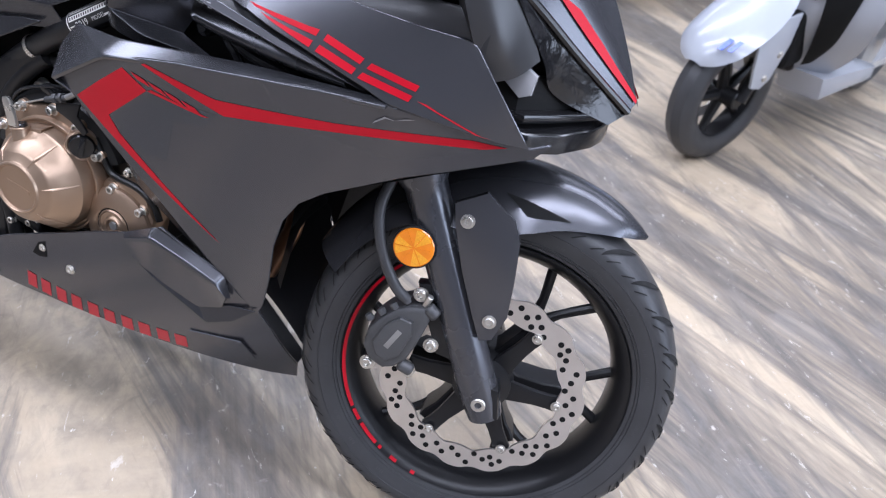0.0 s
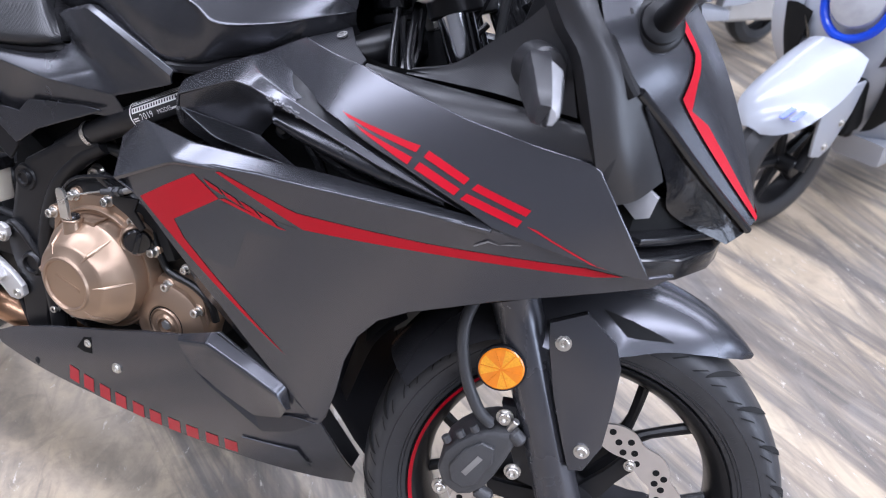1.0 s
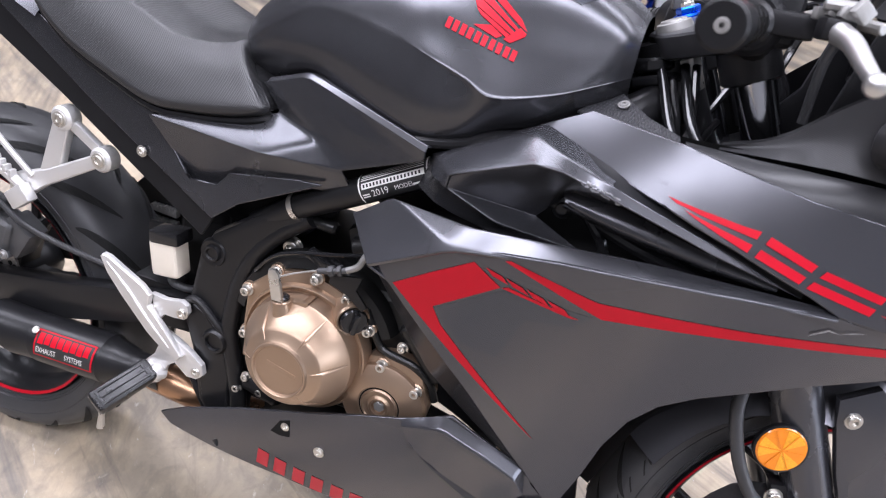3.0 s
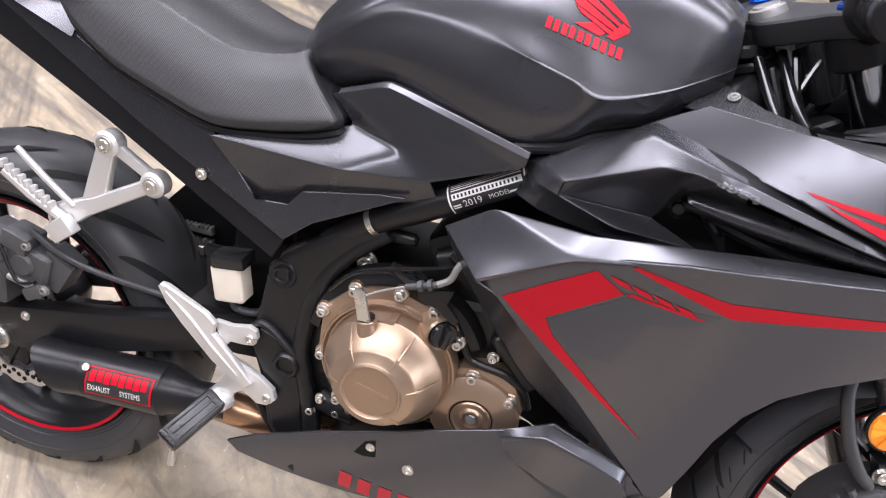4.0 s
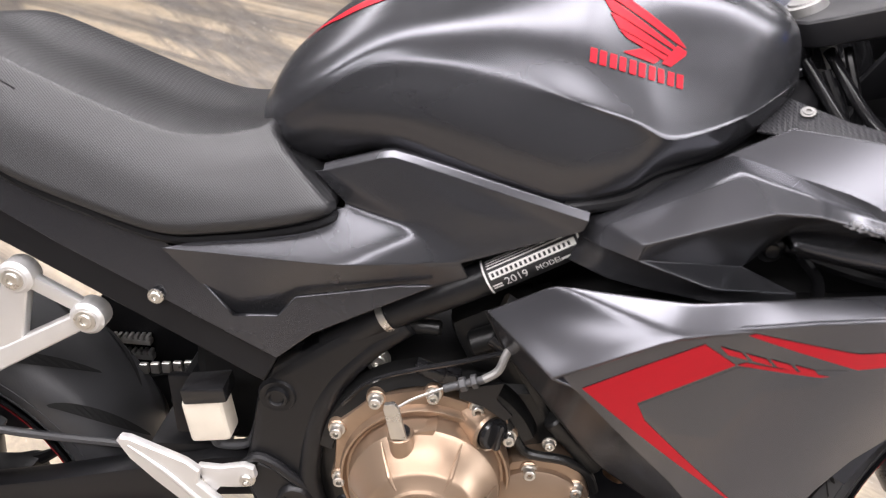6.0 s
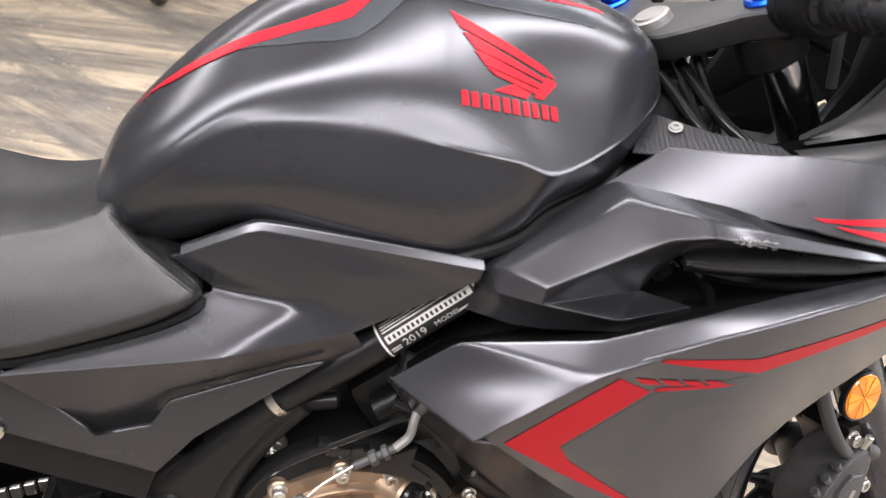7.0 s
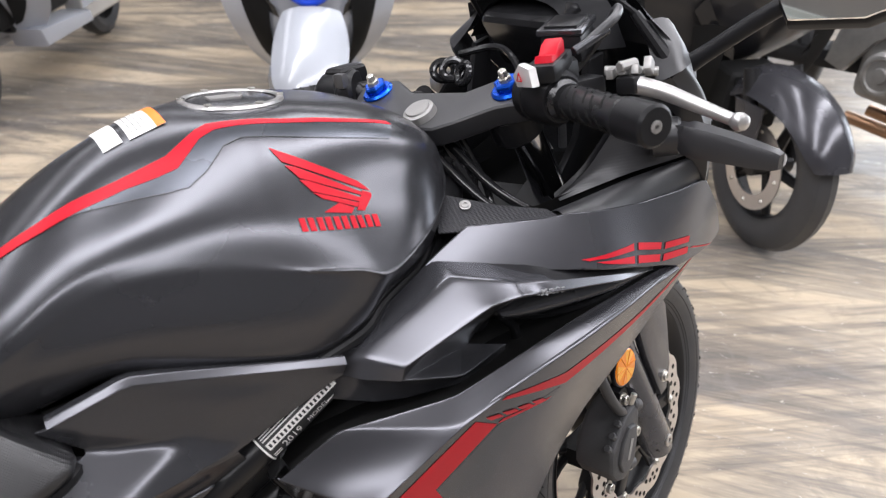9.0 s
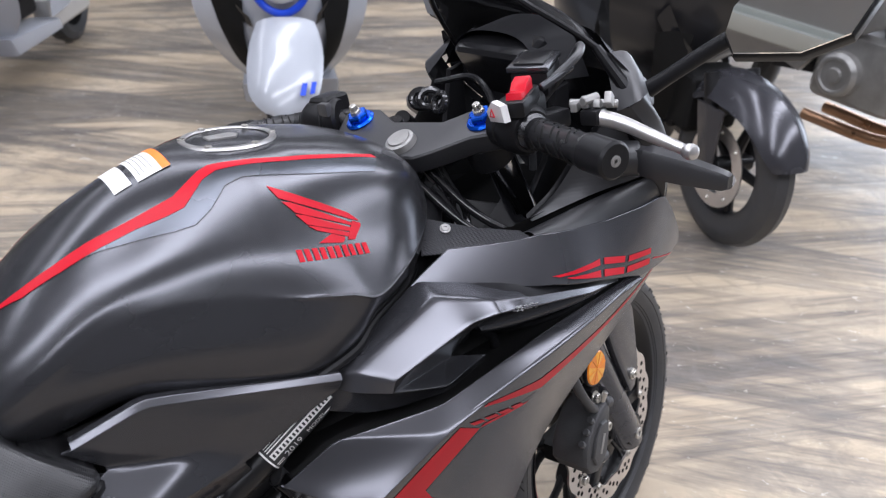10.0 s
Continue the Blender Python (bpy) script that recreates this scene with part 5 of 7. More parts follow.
def muffler_piece(x0, x1, a0, a1, lift):
    return grid_mesh([[round_muffler(a, x, lift) for a in np.linspace(a0, a1, 8)] for x in np.linspace(x0, x1, 4)])


badge = part("muffler_badge", muffler_piece(-1.204, -1.094, -0.12, 0.96, 0.0006), RED, muffler, "red and black maker's badge")
part("badge_field", muffler_piece(-1.201, -1.097, -0.06, 0.90, 0.001), INK, badge)
for k in range(8):
    part("badge_bar", muffler_piece(-1.1975 + 0.0122 * k, -1.1875 + 0.0122 * k, 0.40 + 0.03 * (k % 2), 0.84, 0.0014), RED, badge)


def lettering(name, text, size, mapping, mat, parent, label=""):
    """Words in the built-in font, bent onto a surface by mapping(x, y)."""
    curve = bpy.data.curves.new(name, "FONT")
    curve.body, curve.size, curve.align_x, curve.align_y, curve.resolution_u = text, size, "LEFT", "BOTTOM", 2
    holder = bpy.data.objects.new(name, curve)
    data = bpy.data.meshes.new_from_object(holder)
    bpy.data.objects.remove(holder)
    bpy.data.curves.remove(curve)
    bm = bmesh.new()
    bm.from_mesh(data)
    bpy.data.meshes.remove(data)
    for v in bm.verts:
        v.co = mapping(v.co.x, v.co.y)
    return part(name, bm, mat, parent, label, clean=False)


for words, size, u0, v0, squeeze in LABEL_WORDS:
    lettering("label_lettering", words, size, label_place(u0, v0, squeeze), WHITE, label_thing, "white year and type lettering")
for b0, word in ((-1.1985, "EXHAUST"), (-1.1445, "SYSTEMS")):
    lettering("badge_lettering", word, 0.0125, lambda x, y, b0=b0: Vector(round_muffler(0.0 + y / 0.0406, b0 + x * 0.70, 0.0016)), WHITE, badge, "small white words on the badge")
part("muffler_rivet", bolt((-1.206, -0.162, 0.335), (0, -0.7, 0.7), 0.0045, 0.003, False), STEEL, muffler)


# wheels: built upright at the origin about the y axis
def tyre_ring(R, half, bead):
    prof = [(bead, half * 0.62), (bead + 0.006, half * 0.80), (bead + 0.03, half * 0.99), (bead + 0.045, half)]
    n = 10
    for k in range(n + 1):
        a = math.pi / 2 * (1 - k / n)
        prof.append((bead + 0.045 + (R - bead - 0.045) * math.cos(a) ** 0.85, half * math.sin(a) ** 0.9))
    right = prof + [(r, -y) for r, y in prof[-2::-1]]
    return lathe(right, 128)


def tread(R, half, bead, count, reach, wide=0.03, sipes=0):
    """Curved grooves on both flanks of the tread."""
    strips = []
    for i in range(count):
        for s in (1, -1):
            a0 = 2 * math.pi * (i + 0.5 * (s > 0)) / count
            rows = []
            for k in range(13):
                f = 0.12 + 0.80 * k / 12
                ang = math.pi / 2 * f
                y = half * math.sin(ang) ** 0.9
                r = bead + 0.045 + (R - bead - 0.045) * math.cos(ang) ** 0.85 + 0.0016
                a = a0 - reach * (1 - f) ** 1.4
                w = wide * (1 - abs(2 * k / 12 - 1) ** 2 * 0.85)
                rows.append([(r * math.cos(a + d), s * (y + 0.0012), r * math.sin(a + d)) for d in (-w * 0.5, w * 0.5)])
            strips.append(grid_mesh(rows))
    for i in range(sipes):
        for s in (1, -1):
            a, rows = 2 * math.pi * i / sipes, []
            for k in range(4):
                ang = math.pi / 2 * (0.74 + 0.075 * k)
                r = bead + 0.045 + (R - bead - 0.045) * math.cos(ang) ** 0.85 + 0.0012
                rows.append([(r * math.cos(a + d + 0.02 * k), s * (half * math.sin(ang) ** 0.9 + 0.0012), r * math.sin(a + d + 0.02 * k)) for d in (-0.006, 0.006)])
            strips.append(grid_mesh(rows))
    return joined(*strips)


def rim_ring(R, half):
    prof = [(R + 0.008, half - 0.004), (R + 0.0075, half), (R, half - 0.004), (R - 0.005, half - 0.010), (R - 0.010, half - 0.016), (R - 0.016, half - 0.026), (R - 0.018, 0)]
    prof = prof + [(r, -y) for r, y in prof[-2::-1]]
    prof += [(R + 0.002, -half + 0.012), (R - 0.008, -half + 0.03), (R - 0.008, half - 0.03), (R + 0.002, half - 0.012)]
    return lathe(prof, 96, True)


def wheel_disc(ro, ri, waves, depth):
    """A wave-edged brake disc."""
    k = 240
    rows = []
    for i in range(k):
        a = 2 * math.pi * i / k
        w = depth * (0.5 - 0.5 * math.cos(waves * a)) ** 1.5
        rows.append([((ro - w) * math.cos(a), -0.002, (ro - w) * math.sin(a)), ((ro - w) * math.cos(a), 0.002, (ro - w) * math.sin(a)),
                     ((ri + w * 0.8) * math.cos(a), 0.002, (ri + w * 0.8) * math.sin(a)), ((ri + w * 0.8) * math.cos(a), -0.002, (ri + w * 0.8) * math.sin(a))])
    return grid_mesh(rows, close_u=True, close_v=True)


def disc_holes(ro, ri, count):
    """Where the drillings of a brake disc lie."""
    out = []
    for i in range(count):
        for j, f in enumerate((0.16, 0.50, 0.86) if i % 3 else (0.34, 0.68)):
            a = 2 * math.pi * (i + 0.42 * j - 0.2 * (i % 2)) / count
            r = ri + (ro - ri) * f
            out.append((r * math.cos(a), 0, r * math.sin(a)))
    return out


def wheel(name, label, place, R, half, rim_half, stripe, spokes, disc_y, disc_r, turn, size):
    w = part(name, tyre_ring(R, half, 0.224), RUBBER, bike, label, m=place)
    part("tread_pattern", tread(R, half, 0.224, 28 if half < 0.07 else 18, 0.22 if half < 0.07 else 0.5, 0.040 if half < 0.07 else 0.095, 56 if half < 0.07 else 0), GROOVE, w, m=place, clean=False)
    for k, rr in enumerate((0.236, 0.2405, 0.263)):
        f = (rr - 0.224) / 0.045
        y = half * (0.80 + 0.19 * min(1, (rr - 0.230) / 0.024))
        for side in (-1, 1):
            part("sidewall_line", lathe([(rr - 0.0008, side * (y - 0.0005)), (rr, side * (y + 0.0014)), (rr + 0.0008, side * (y - 0.0003))], 96), RUBBER, w, m=place, clean=False)
    for k in range(22):
        a = 0.15 + k * 0.285 + (0 if k % 6 else 0.05)
        for j in range(4 if k % 3 else 7):
            part("sidewall_stroke", lathe([(0.2475, -half * 0.964 - 0.0006), (0.2530 if (j + k) % 3 else 0.2505, -half * 0.985 - 0.0008)], 2, turn=0.006, start=a + 0.0145 * j), WORN, w, m=place, clean=False)
    part("rim", rim_ring(0.219, rim_half), FRAME, w, "black cast rim", m=place)
    for a0, a1 in stripe:
        for s in (-1,):
            part("rim_stripe", lathe([(0.2255, s * (rim_half + 0.0012)), (0.2205, s * (rim_half - 0.0020))], 60, turn=radians(a1 - a0), start=radians(a0)), RED, w, "red rim tape", m=place, clean=False)
    for i in range(spokes):
        a = turn + 2 * math.pi * i / spokes
        out = lambda r, d: (r * math.cos(a + d), 0, r * math.sin(a + d))
        part("spoke", slab([(0.030, -0.024), (0.052, -0.0165), (0.095, -0.0145), (0.118, -0.018), (0.132, -0.016), (0.132, 0.016), (0.118, 0.018), (0.095, 0.0145), (0.052, 0.0165), (0.030, 0.024)], -0.040, 0.012, 0.007, 3), FRAME, w, m=place @ Matrix.Rotation(-a, 4, "Y"))
        for side in (-1, 1):
            part("spoke", tube([out(0.118, side * 0.06), out(0.15, side * 0.125), out(0.204, side * 0.235)], [0.0105, 0.0075, 0.0085], 10, 3), FRAME, w, m=place)
    part("hub", lathe([(0.0001, -0.075), (0.024, -0.075), (0.028, -0.06), (0.045, -0.045), (0.05, -0.03), (0.05, 0.03), (0.045, 0.045), (0.028, 0.07), (0.0001, 0.07)], 36), FRAME, w, m=place)
    if disc_r:
        at = place @ Matrix.Translation((0, disc_y, 0))
        d = part("brake_disc", wheel_disc(disc_r, disc_r * 0.735, 15, 0.0065), DISC, w, "wave-edged drilled steel brake disc", m=at)
        for hole in disc_holes(disc_r - 0.010, disc_r * 0.77, 26):
            part("drilling", lathe([(0.0001, -0.0024), (0.0047, -0.0024), (0.0047, 0.0024), (0.0001, 0.0024)], 12), DEEP, d, m=at @ Matrix.Translation(hole))
        for i in range(6):
            a = turn + i * math.pi / 3
            out = lambda r, y: (r * math.cos(a), y, r * math.sin(a))
            arm = [(0.04, -0.017), (0.085, -0.012), (0.104, -0.012), (0.122, -0.0135), (0.127, -0.006), (0.127, 0.006), (0.122, 0.0135), (0.104, 0.012), (0.085, 0.012), (0.04, 0.017)]
            part("disc_carrier", slab(arm, disc_y + 0.003, disc_y + 0.012, 0.002), FRAME, d, m=place @ Matrix.Rotation(-a, 4, "Y"))
            part("disc_bolt", bolt(out(0.119, disc_y - 0.002), r=0.0062, h=0.005), STEEL, d, m=place)
        part("disc_hub", lathe([(0.020, disc_y + 0.016), (0.022, disc_y - 0.002), (0.030, disc_y - 0.004), (0.045, disc_y + 0.002), (0.05, disc_y + 0.016)], 36), FRAME, d, m=place)
    return w


AXLE = Vector((-0.022, 0, 0.297))
FRONT_WHEEL = STEER @ Matrix.Translation(AXLE)
wheel("front_wheel", "black front tyre on a black cast rim with red tape", FRONT_WHEEL, 0.300, 0.060, 0.050, [(95, 209), (210.5, 216), (218, 229), (231, 232.5), (238, 241.5), (249, 251)], 6, -0.070, 0.160, radians(57), 17)
wheel("rear_wheel", "wide black rear tyre on a black cast rim", Matrix.Translation((-1.41, 0, 0.312)), 0.312, 0.080, 0.070, [(0, 360)], 6, -0.085, 0.120, radians(5), 17)
rear_cal = part("rear_caliper", joined(block(0.12, 0.05, 0.075, 0.014, pose(-1.335, -0.115, 0.475, 0, 20, 0), 3), block(0.06, 0.055, 0.07, 0.012, pose(-1.385, -0.115, 0.43, 0, 5, 0), 3)), CAST, bike, "dark grey cast rear brake caliper")
for sx, sy, sz, x, y, z, tilt in ((0.05, 0.04, 0.06, -1.275, -0.11, 0.465, 35), (0.045, 0.045, 0.030, -1.320, -0.125, 0.512, 18), (0.030, 0.050, 0.028, -1.375, -0.122, 0.492, 28), (0.034, 0.050, 0.022, -1.300, -0.124, 0.432, -24)):
    part("caliper_lug", block(sx, sy, sz, 0.006, pose(x, y, z, 0, tilt, 0), 2), CAST, rear_cal)
for x, z, r in ((-1.36, 0.49, 0.022), (-1.315, 0.475, 0.020)):
    part("piston_boss", rod((x, -0.145, z), (x, -0.11, z), r, seg=20, bevel=0.004), CAST, rear_cal)
for at in ((-1.30, 0.51), (-1.395, 0.45), (-1.28, 0.44)):
    part("caliper_bolt", bolt((at[0], -0.142, at[1]), r=0.006, h=0.006), DULL_SILVER, rear_cal)
part("caliper_pin", rod((-1.342, -0.143, 0.452), (-1.300, -0.140, 0.438), 0.0055, seg=12, bevel=0.001), DULL_SILVER, rear_cal)
part("caliper_spring", tube([(-1.345, -0.146, 0.505), (-1.330, -0.150, 0.470), (-1.318, -0.149, 0.448), (-1.292, -0.145, 0.452)], 0.0028, 8, 4), PLASTIC, rear_cal)
part("folded_peg", joined(*[block(0.060, 0.012, 0.009, 0.002, pose(-1.185, 0.120, 0.456 - 0.026 * k, 0, 4, 0)) for k in range(2)], *[block(0.005, 0.012, 0.012, 0.001, pose(-1.21 + 0.0085 * i, 0.120, 0.460 - 0.026 * k, 0, 4, 0)) for i in range(7) for k in range(2)]), SILVER, bike, "folded aluminium toothed peg")
part("plate_field", slab([(-0.938, 0.450), (-0.926, 0.466), (-0.905, 0.455), (-0.876, 0.420), (-0.864, 0.36), (-0.866, 0.285), (-0.890, 0.268), (-0.910, 0.300), (-0.922, 0.385), (-0.938, 0.430)], -0.1395, -0.130, 0.004, 3), FRAME, bike, "raised field of the pivot plate")
part("caliper_hose", tube([(-1.30, -0.13, 0.53), (-1.25, -0.13, 0.50), (-1.20, -0.11, 0.47), (-1.08, -0.10, 0.45)], 0.005, 8, 4), RUBBER, bike)

# front fork, fender, caliper: built straight ahead, then steered
LEG = radians(24.6)


def along_fork(s, y, ahead=0.0):
    """s metres up the leg from the axle."""
    return Vector((AXLE.x - s * math.sin(LEG) + ahead * math.cos(LEG), y, AXLE.z + s * math.cos(LEG) + ahead * math.sin(LEG)))


for s in (-1, 1):
    part("fork_lower", joined(tube([along_fork(-0.035, s * 0.098), along_fork(0.0, s * 0.098), along_fork(0.10, s * 0.099), along_fork(0.31, s * 0.099), along_fork(0.335, s * 0.099), along_fork(0.345, s * 0.099), along_fork(0.39, s * 0.099), along_fork(0.395, s * 0.099)], [0.026, 0.0305, 0.0300, 0.0300, 0.0305, 0.0355, 0.0360, 0.028], 32)), GLOSSY_LEG, bike, "black fork leg", m=STEER)
    part("lower_clamp", block(0.085, 0.075, 0.04, 0.012, Matrix.Translation(along_fork(0.56, s * 0.09)) @ Matrix.Rotation(-RAKE, 4, "Y"), 3), PLASTIC, bike, m=STEER)
part("lower_yoke", block(0.09, 0.2, 0.036, 0.01, Matrix.Translation(along_fork(0.56, 0, -0.03)) @ Matrix.Rotation(-RAKE, 4, "Y"), 3), PLASTIC, bike, m=STEER)
part("axle_bolt", joined(bolt(tuple(along_fork(0, -0.122)), r=0.011, h=0.008)), STEEL, bike, "zinc axle pinch bolt", m=STEER)
part("axle_foot", slab([(-0.052, 0.332), (0.003, 0.322), (0.013, 0.272), (-0.022, 0.259), (-0.044, 0.282)], -0.120, -0.075, 0.008), FRAME, bike, m=STEER)
part("axle", rod((-0.022, -0.12, 0.297), (-0.022, 0.12, 0.297), 0.014, seg=18, bevel=0.002), STEEL, bike, m=STEER)

# top yoke with the lock between the legs
yoke_pts = [(0.028, 0.132), (0.012, 0.136), (-0.022, 0.128), (-0.030, 0.095), (-0.055, 0.055), (-0.068, 0.030), (-0.068, -0.030), (-0.055, -0.055), (-0.030, -0.095), (-0.022, -0.128), (0.012, -0.136), (0.028, -0.132), (0.026, -0.08), (0.0, -0.04), (0.0, 0.04), (0.026, 0.08)]
yoke = slab(yoke_pts, 0, 0.028, 0.006, 3)
lay = Matrix(((1, 0, 0, 0), (0, 0, 1, 0), (0, 1, 0, 0), (0, 0, 0, 1)))
BARS = STEER @ Matrix.Translation((-0.340, -0.012, -0.006)) @ Matrix.Rotation(radians(5.0), 4, "Z") @ Matrix.Translation((0.334, 0, 0))
YOKE = Matrix.Translation(along_fork(0.716, 0)) @ Matrix.Rotation(-RAKE, 4, "Y")
part("top_yoke", yoke, TRIM, bike, "black top yoke", m=BARS @ YOKE @ lay)
part("ignition_lock", lathe([(0.0001, 0.012), (0.014, 0.012), (0.015, 0.010), (0.019, 0.009), (0.021, 0.0), (0.021, -0.03), (0.0001, -0.03)], 32), DULL_SILVER, bike, "silver ignition lock", m=BARS @ YOKE @ Matrix.Translation((-0.044, 0, 0.027)) @ pose(0, 0, 0, 90, 0, 0))
part("steering_nut", rod((0, 0, 0.0), (0, 0, 0.04), 0.016, seg=6, bevel=0.002), STEEL, bike, m=BARS @ YOKE @ Matrix.Translation((-0.038, 0, -0.045)))

# handlebars and controls
for s in (-1, 1):
    part("fork_tube", tube([STEER @ along_fork(0.36, s * 0.099), BARS @ along_fork(0.744, s * 0.099)], 0.0205, 28), CHROME, bike, "chrome upper fork tube")
    part("fork_cap", joined(rod(along_fork(0.742, s * 0.099), along_fork(0.7485, s * 0.099), 0.0205, seg=24, bevel=0.0025), rod(along_fork(0.748, s * 0.099), along_fork(0.757, s * 0.099), 0.0150, seg=6, bevel=0.002)), BLUE, bike, "blue anodised fork cap", m=BARS)
    part("fork_adjuster", joined(rod(along_fork(0.755, s * 0.099), along_fork(0.762, s * 0.099), 0.0085, 0.008, 6, 0.001), rod(along_fork(0.761, s * 0.099), along_fork(0.770, s * 0.099), 0.0055, 0.005, 10, 0.001)), STEEL, bike, m=BARS)
    inner, outer = Vector((-0.318, s * 0.118, 0.968)), Vector((-0.401, s * 0.322, 0.952))
    way = (outer - inner).normalized()
    part("bar_clamp", joined(rod(along_fork(0.675, s * 0.099), along_fork(0.712, s * 0.099), 0.031, seg=24, bevel=0.003), tube([along_fork(0.695, s * 0.099), inner + way * 0.03], [0.02, 0.015], 14)), PLASTIC, bike, "black clip-on clamp", m=STEER)
    part("handlebar", tube([inner, outer - way * 0.02], 0.011, 14), FRAME, bike, m=STEER)
    grip = part("grip", tube([inner + way * 0.075, inner + way * 0.085, inner + way * 0.09, outer - way * 0.05, outer - way * 0.045, outer - way * 0.04], [0.021, 0.021, 0.0172, 0.0172, 0.0188, 0.0188], 28), GRIP, bike, "black ribbed rubber grip", m=STEER)
    side = way.orthogonal().normalized()
    up = way.cross(side)
    for k in range(30):
        c = inner + way * (0.102 + 0.0135 * (k % 5))
        a0 = math.radians(60 * (k // 5) + 14 * (k % 2))
        part("grip_rib", tube([c + 0.0171 * (math.cos(a0 + a) * side + math.sin(a0 + a) * up) + way * 0.009 * a for a in np.linspace(0, 0.80, 5)], 0.0012, 6), DEEP, grip, m=STEER)
    for k in range(4):
        part("grip_ring", tube([inner + way * (0.0905 + 0.0022 * k), inner + way * (0.0915 + 0.0022 * k)], 0.0178, 28), GRIP, grip, m=STEER)
    part("bar_end", joined(rod(outer - way * 0.042, outer, 0.0198, 0.0198, 32, 0.0028)), PLASTIC, bike, "black bar-end weight", m=STEER)
    part("bar_end_screw", bolt(tuple(outer - way * 0.001), tuple(way), 0.0044, 0.002), DULL_SILVER, bike, m=STEER)
    pod = part("switch_pod", joined(tube([inner + way * 0.026, inner + way * 0.030, inner + way * 0.046, inner + way * 0.048, inner + way * 0.050, inner + way * 0.074, inner + way * 0.082], [0.025, 0.0295, 0.0305, 0.0285, 0.0305, 0.0295, 0.024], 24),
               block(0.05, 0.042, 0.055, 0.012, Matrix.Translation(inner + way * 0.054 + Vector((0.012, 0, 0.008))), 3)), PLASTIC, bike, "black switch pod", m=STEER)
    if s < 0:
        rocker = [(-0.025, -0.004), (-0.021, 0.004), (-0.008, 0.001), (0.004, 0.010), (0.020, 0.013), (0.025, 0.008), (0.022, -0.012), (-0.020, -0.014)]
        part("stop_switch", slab(rocker, -0.0115, 0.0115, 0.002, 2), RED, pod, "red engine stop switch", m=STEER @ Matrix.Translation((-0.347, -0.181, 1.008)) @ pose(0, 0, 0, 0, -8, 14) @ Matrix.Scale(0.82, 4))
        part("switch_bed", block(0.058, 0.032, 0.02, 0.006, Matrix.Translation((-0.344, -0.178, 0.995)) @ pose(0, 0, 0, 0, -8, 14), 2), PLASTIC, pod, m=STEER)
        part("hazard_button", slab([(-0.016, -0.010), (0.010, -0.011), (0.016, 0.0), (0.004, 0.012), (-0.012, 0.008)], -0.005, 0.005, 0.002), SILVER, pod, "grey hazard button with a red triangle", m=STEER @ Matrix.Translation((-0.382, -0.175, 0.993)) @ pose(0, 0, 0, 0, 0, 72))
        part("hazard_mark", tube([(0, 0, 0), (0.008, 0, 0), (0.004, 0, 0.008), (0, 0, 0)], 0.0007, 6), RED, pod, m=STEER @ Matrix.Translation((-0.389, -0.1745, 0.989)) @ pose(0, 0, 0, 0, 0, 72))
    else:
        part("pod_button", block(0.012, 0.02, 0.02, 0.004, Matrix.Translation(inner + way * 0.03 + Vector((-0.026, 0, 0.018)))), CAST, pod, m=STEER)
    # lever with its perch, ahead of the grip
    perch = Vector((-0.293, s * 0.240, 0.966))
    tip = Vector((-0.294, s * 0.347, 0.931))
    lever = part("brake_lever" if s < 0 else "clutch_lever", joined(tube([perch, perch.lerp(tip, 0.3) + Vector((0.004, 0, 0.002)), perch.lerp(tip, 0.65) + Vector((0.002, 0, 0.001)), tip], [0.0098, 0.0085, 0.0072, 0.0058], 14, 5),
           tube([tip + way * -0.004, tip + way * 0.001, tip + way * 0.006, tip + way * 0.011, tip + way * 0.014], [0.0058, 0.0082, 0.0090, 0.0074, 0.002], 18)), LEVER, bike, "polished aluminium ball-end lever", m=STEER)
    part("lever_perch", joined(block(0.045, 0.03, 0.022, 0.005, Matrix.Translation(inner + way * 0.082 + Vector((0.034, 0, 0.004))) @ pose(0, 0, 0, 0, 0, s * 20), 2), block(0.026, 0.022, 0.018, 0.004, Matrix.Translation(perch))), PLASTIC, bike, "black lever perch", m=STEER)
part("perch_adjuster", joined(*[block(0.016, 0.008, 0.010 + 0.004 * (k % 2), 0.0015, pose(-0.300 + 0.006 * k, -0.222 - 0.011 * k, 0.978 + 0.004 * (k % 2), 0, 12 * k, 15)) for k in range(4)],
     rod((-0.285, -0.205, 0.978), (-0.262, -0.255, 0.972), 0.005, seg=10, bevel=0.001), rod((-0.306, -0.235, 0.985), (-0.282, -0.240, 0.985), 0.0055, seg=8, bevel=0.001)), DULL_SILVER, bike, "bright lever adjuster and pivot", m=STEER)
cyl = part("brake_fluid_box", block(0.056, 0.046, 0.030, 0.006, pose(-0.280, -0.160, 1.008, 4, -8, 16), 2), PLASTIC, bike, "black front brake fluid box", m=STEER)
part("lid", block(0.060, 0.050, 0.007, 0.002, pose(-0.281, -0.160, 1.026, 4, -8, 16)), SATIN, cyl, m=STEER)
part("lid_rim", block(0.046, 0.036, 0.003, 0.001, pose(-0.281, -0.160, 1.0305, 4, -8, 16)), PLASTIC, cyl, m=STEER)
part("lid_screw", bolt((-0.300, -0.150, 1.0285), (0, 0, 1), 0.003, 0.002), STEEL, cyl, m=STEER)
part("lid_screw", bolt((-0.262, -0.170, 1.0285), (0, 0, 1), 0.003, 0.002), STEEL, cyl, m=STEER)
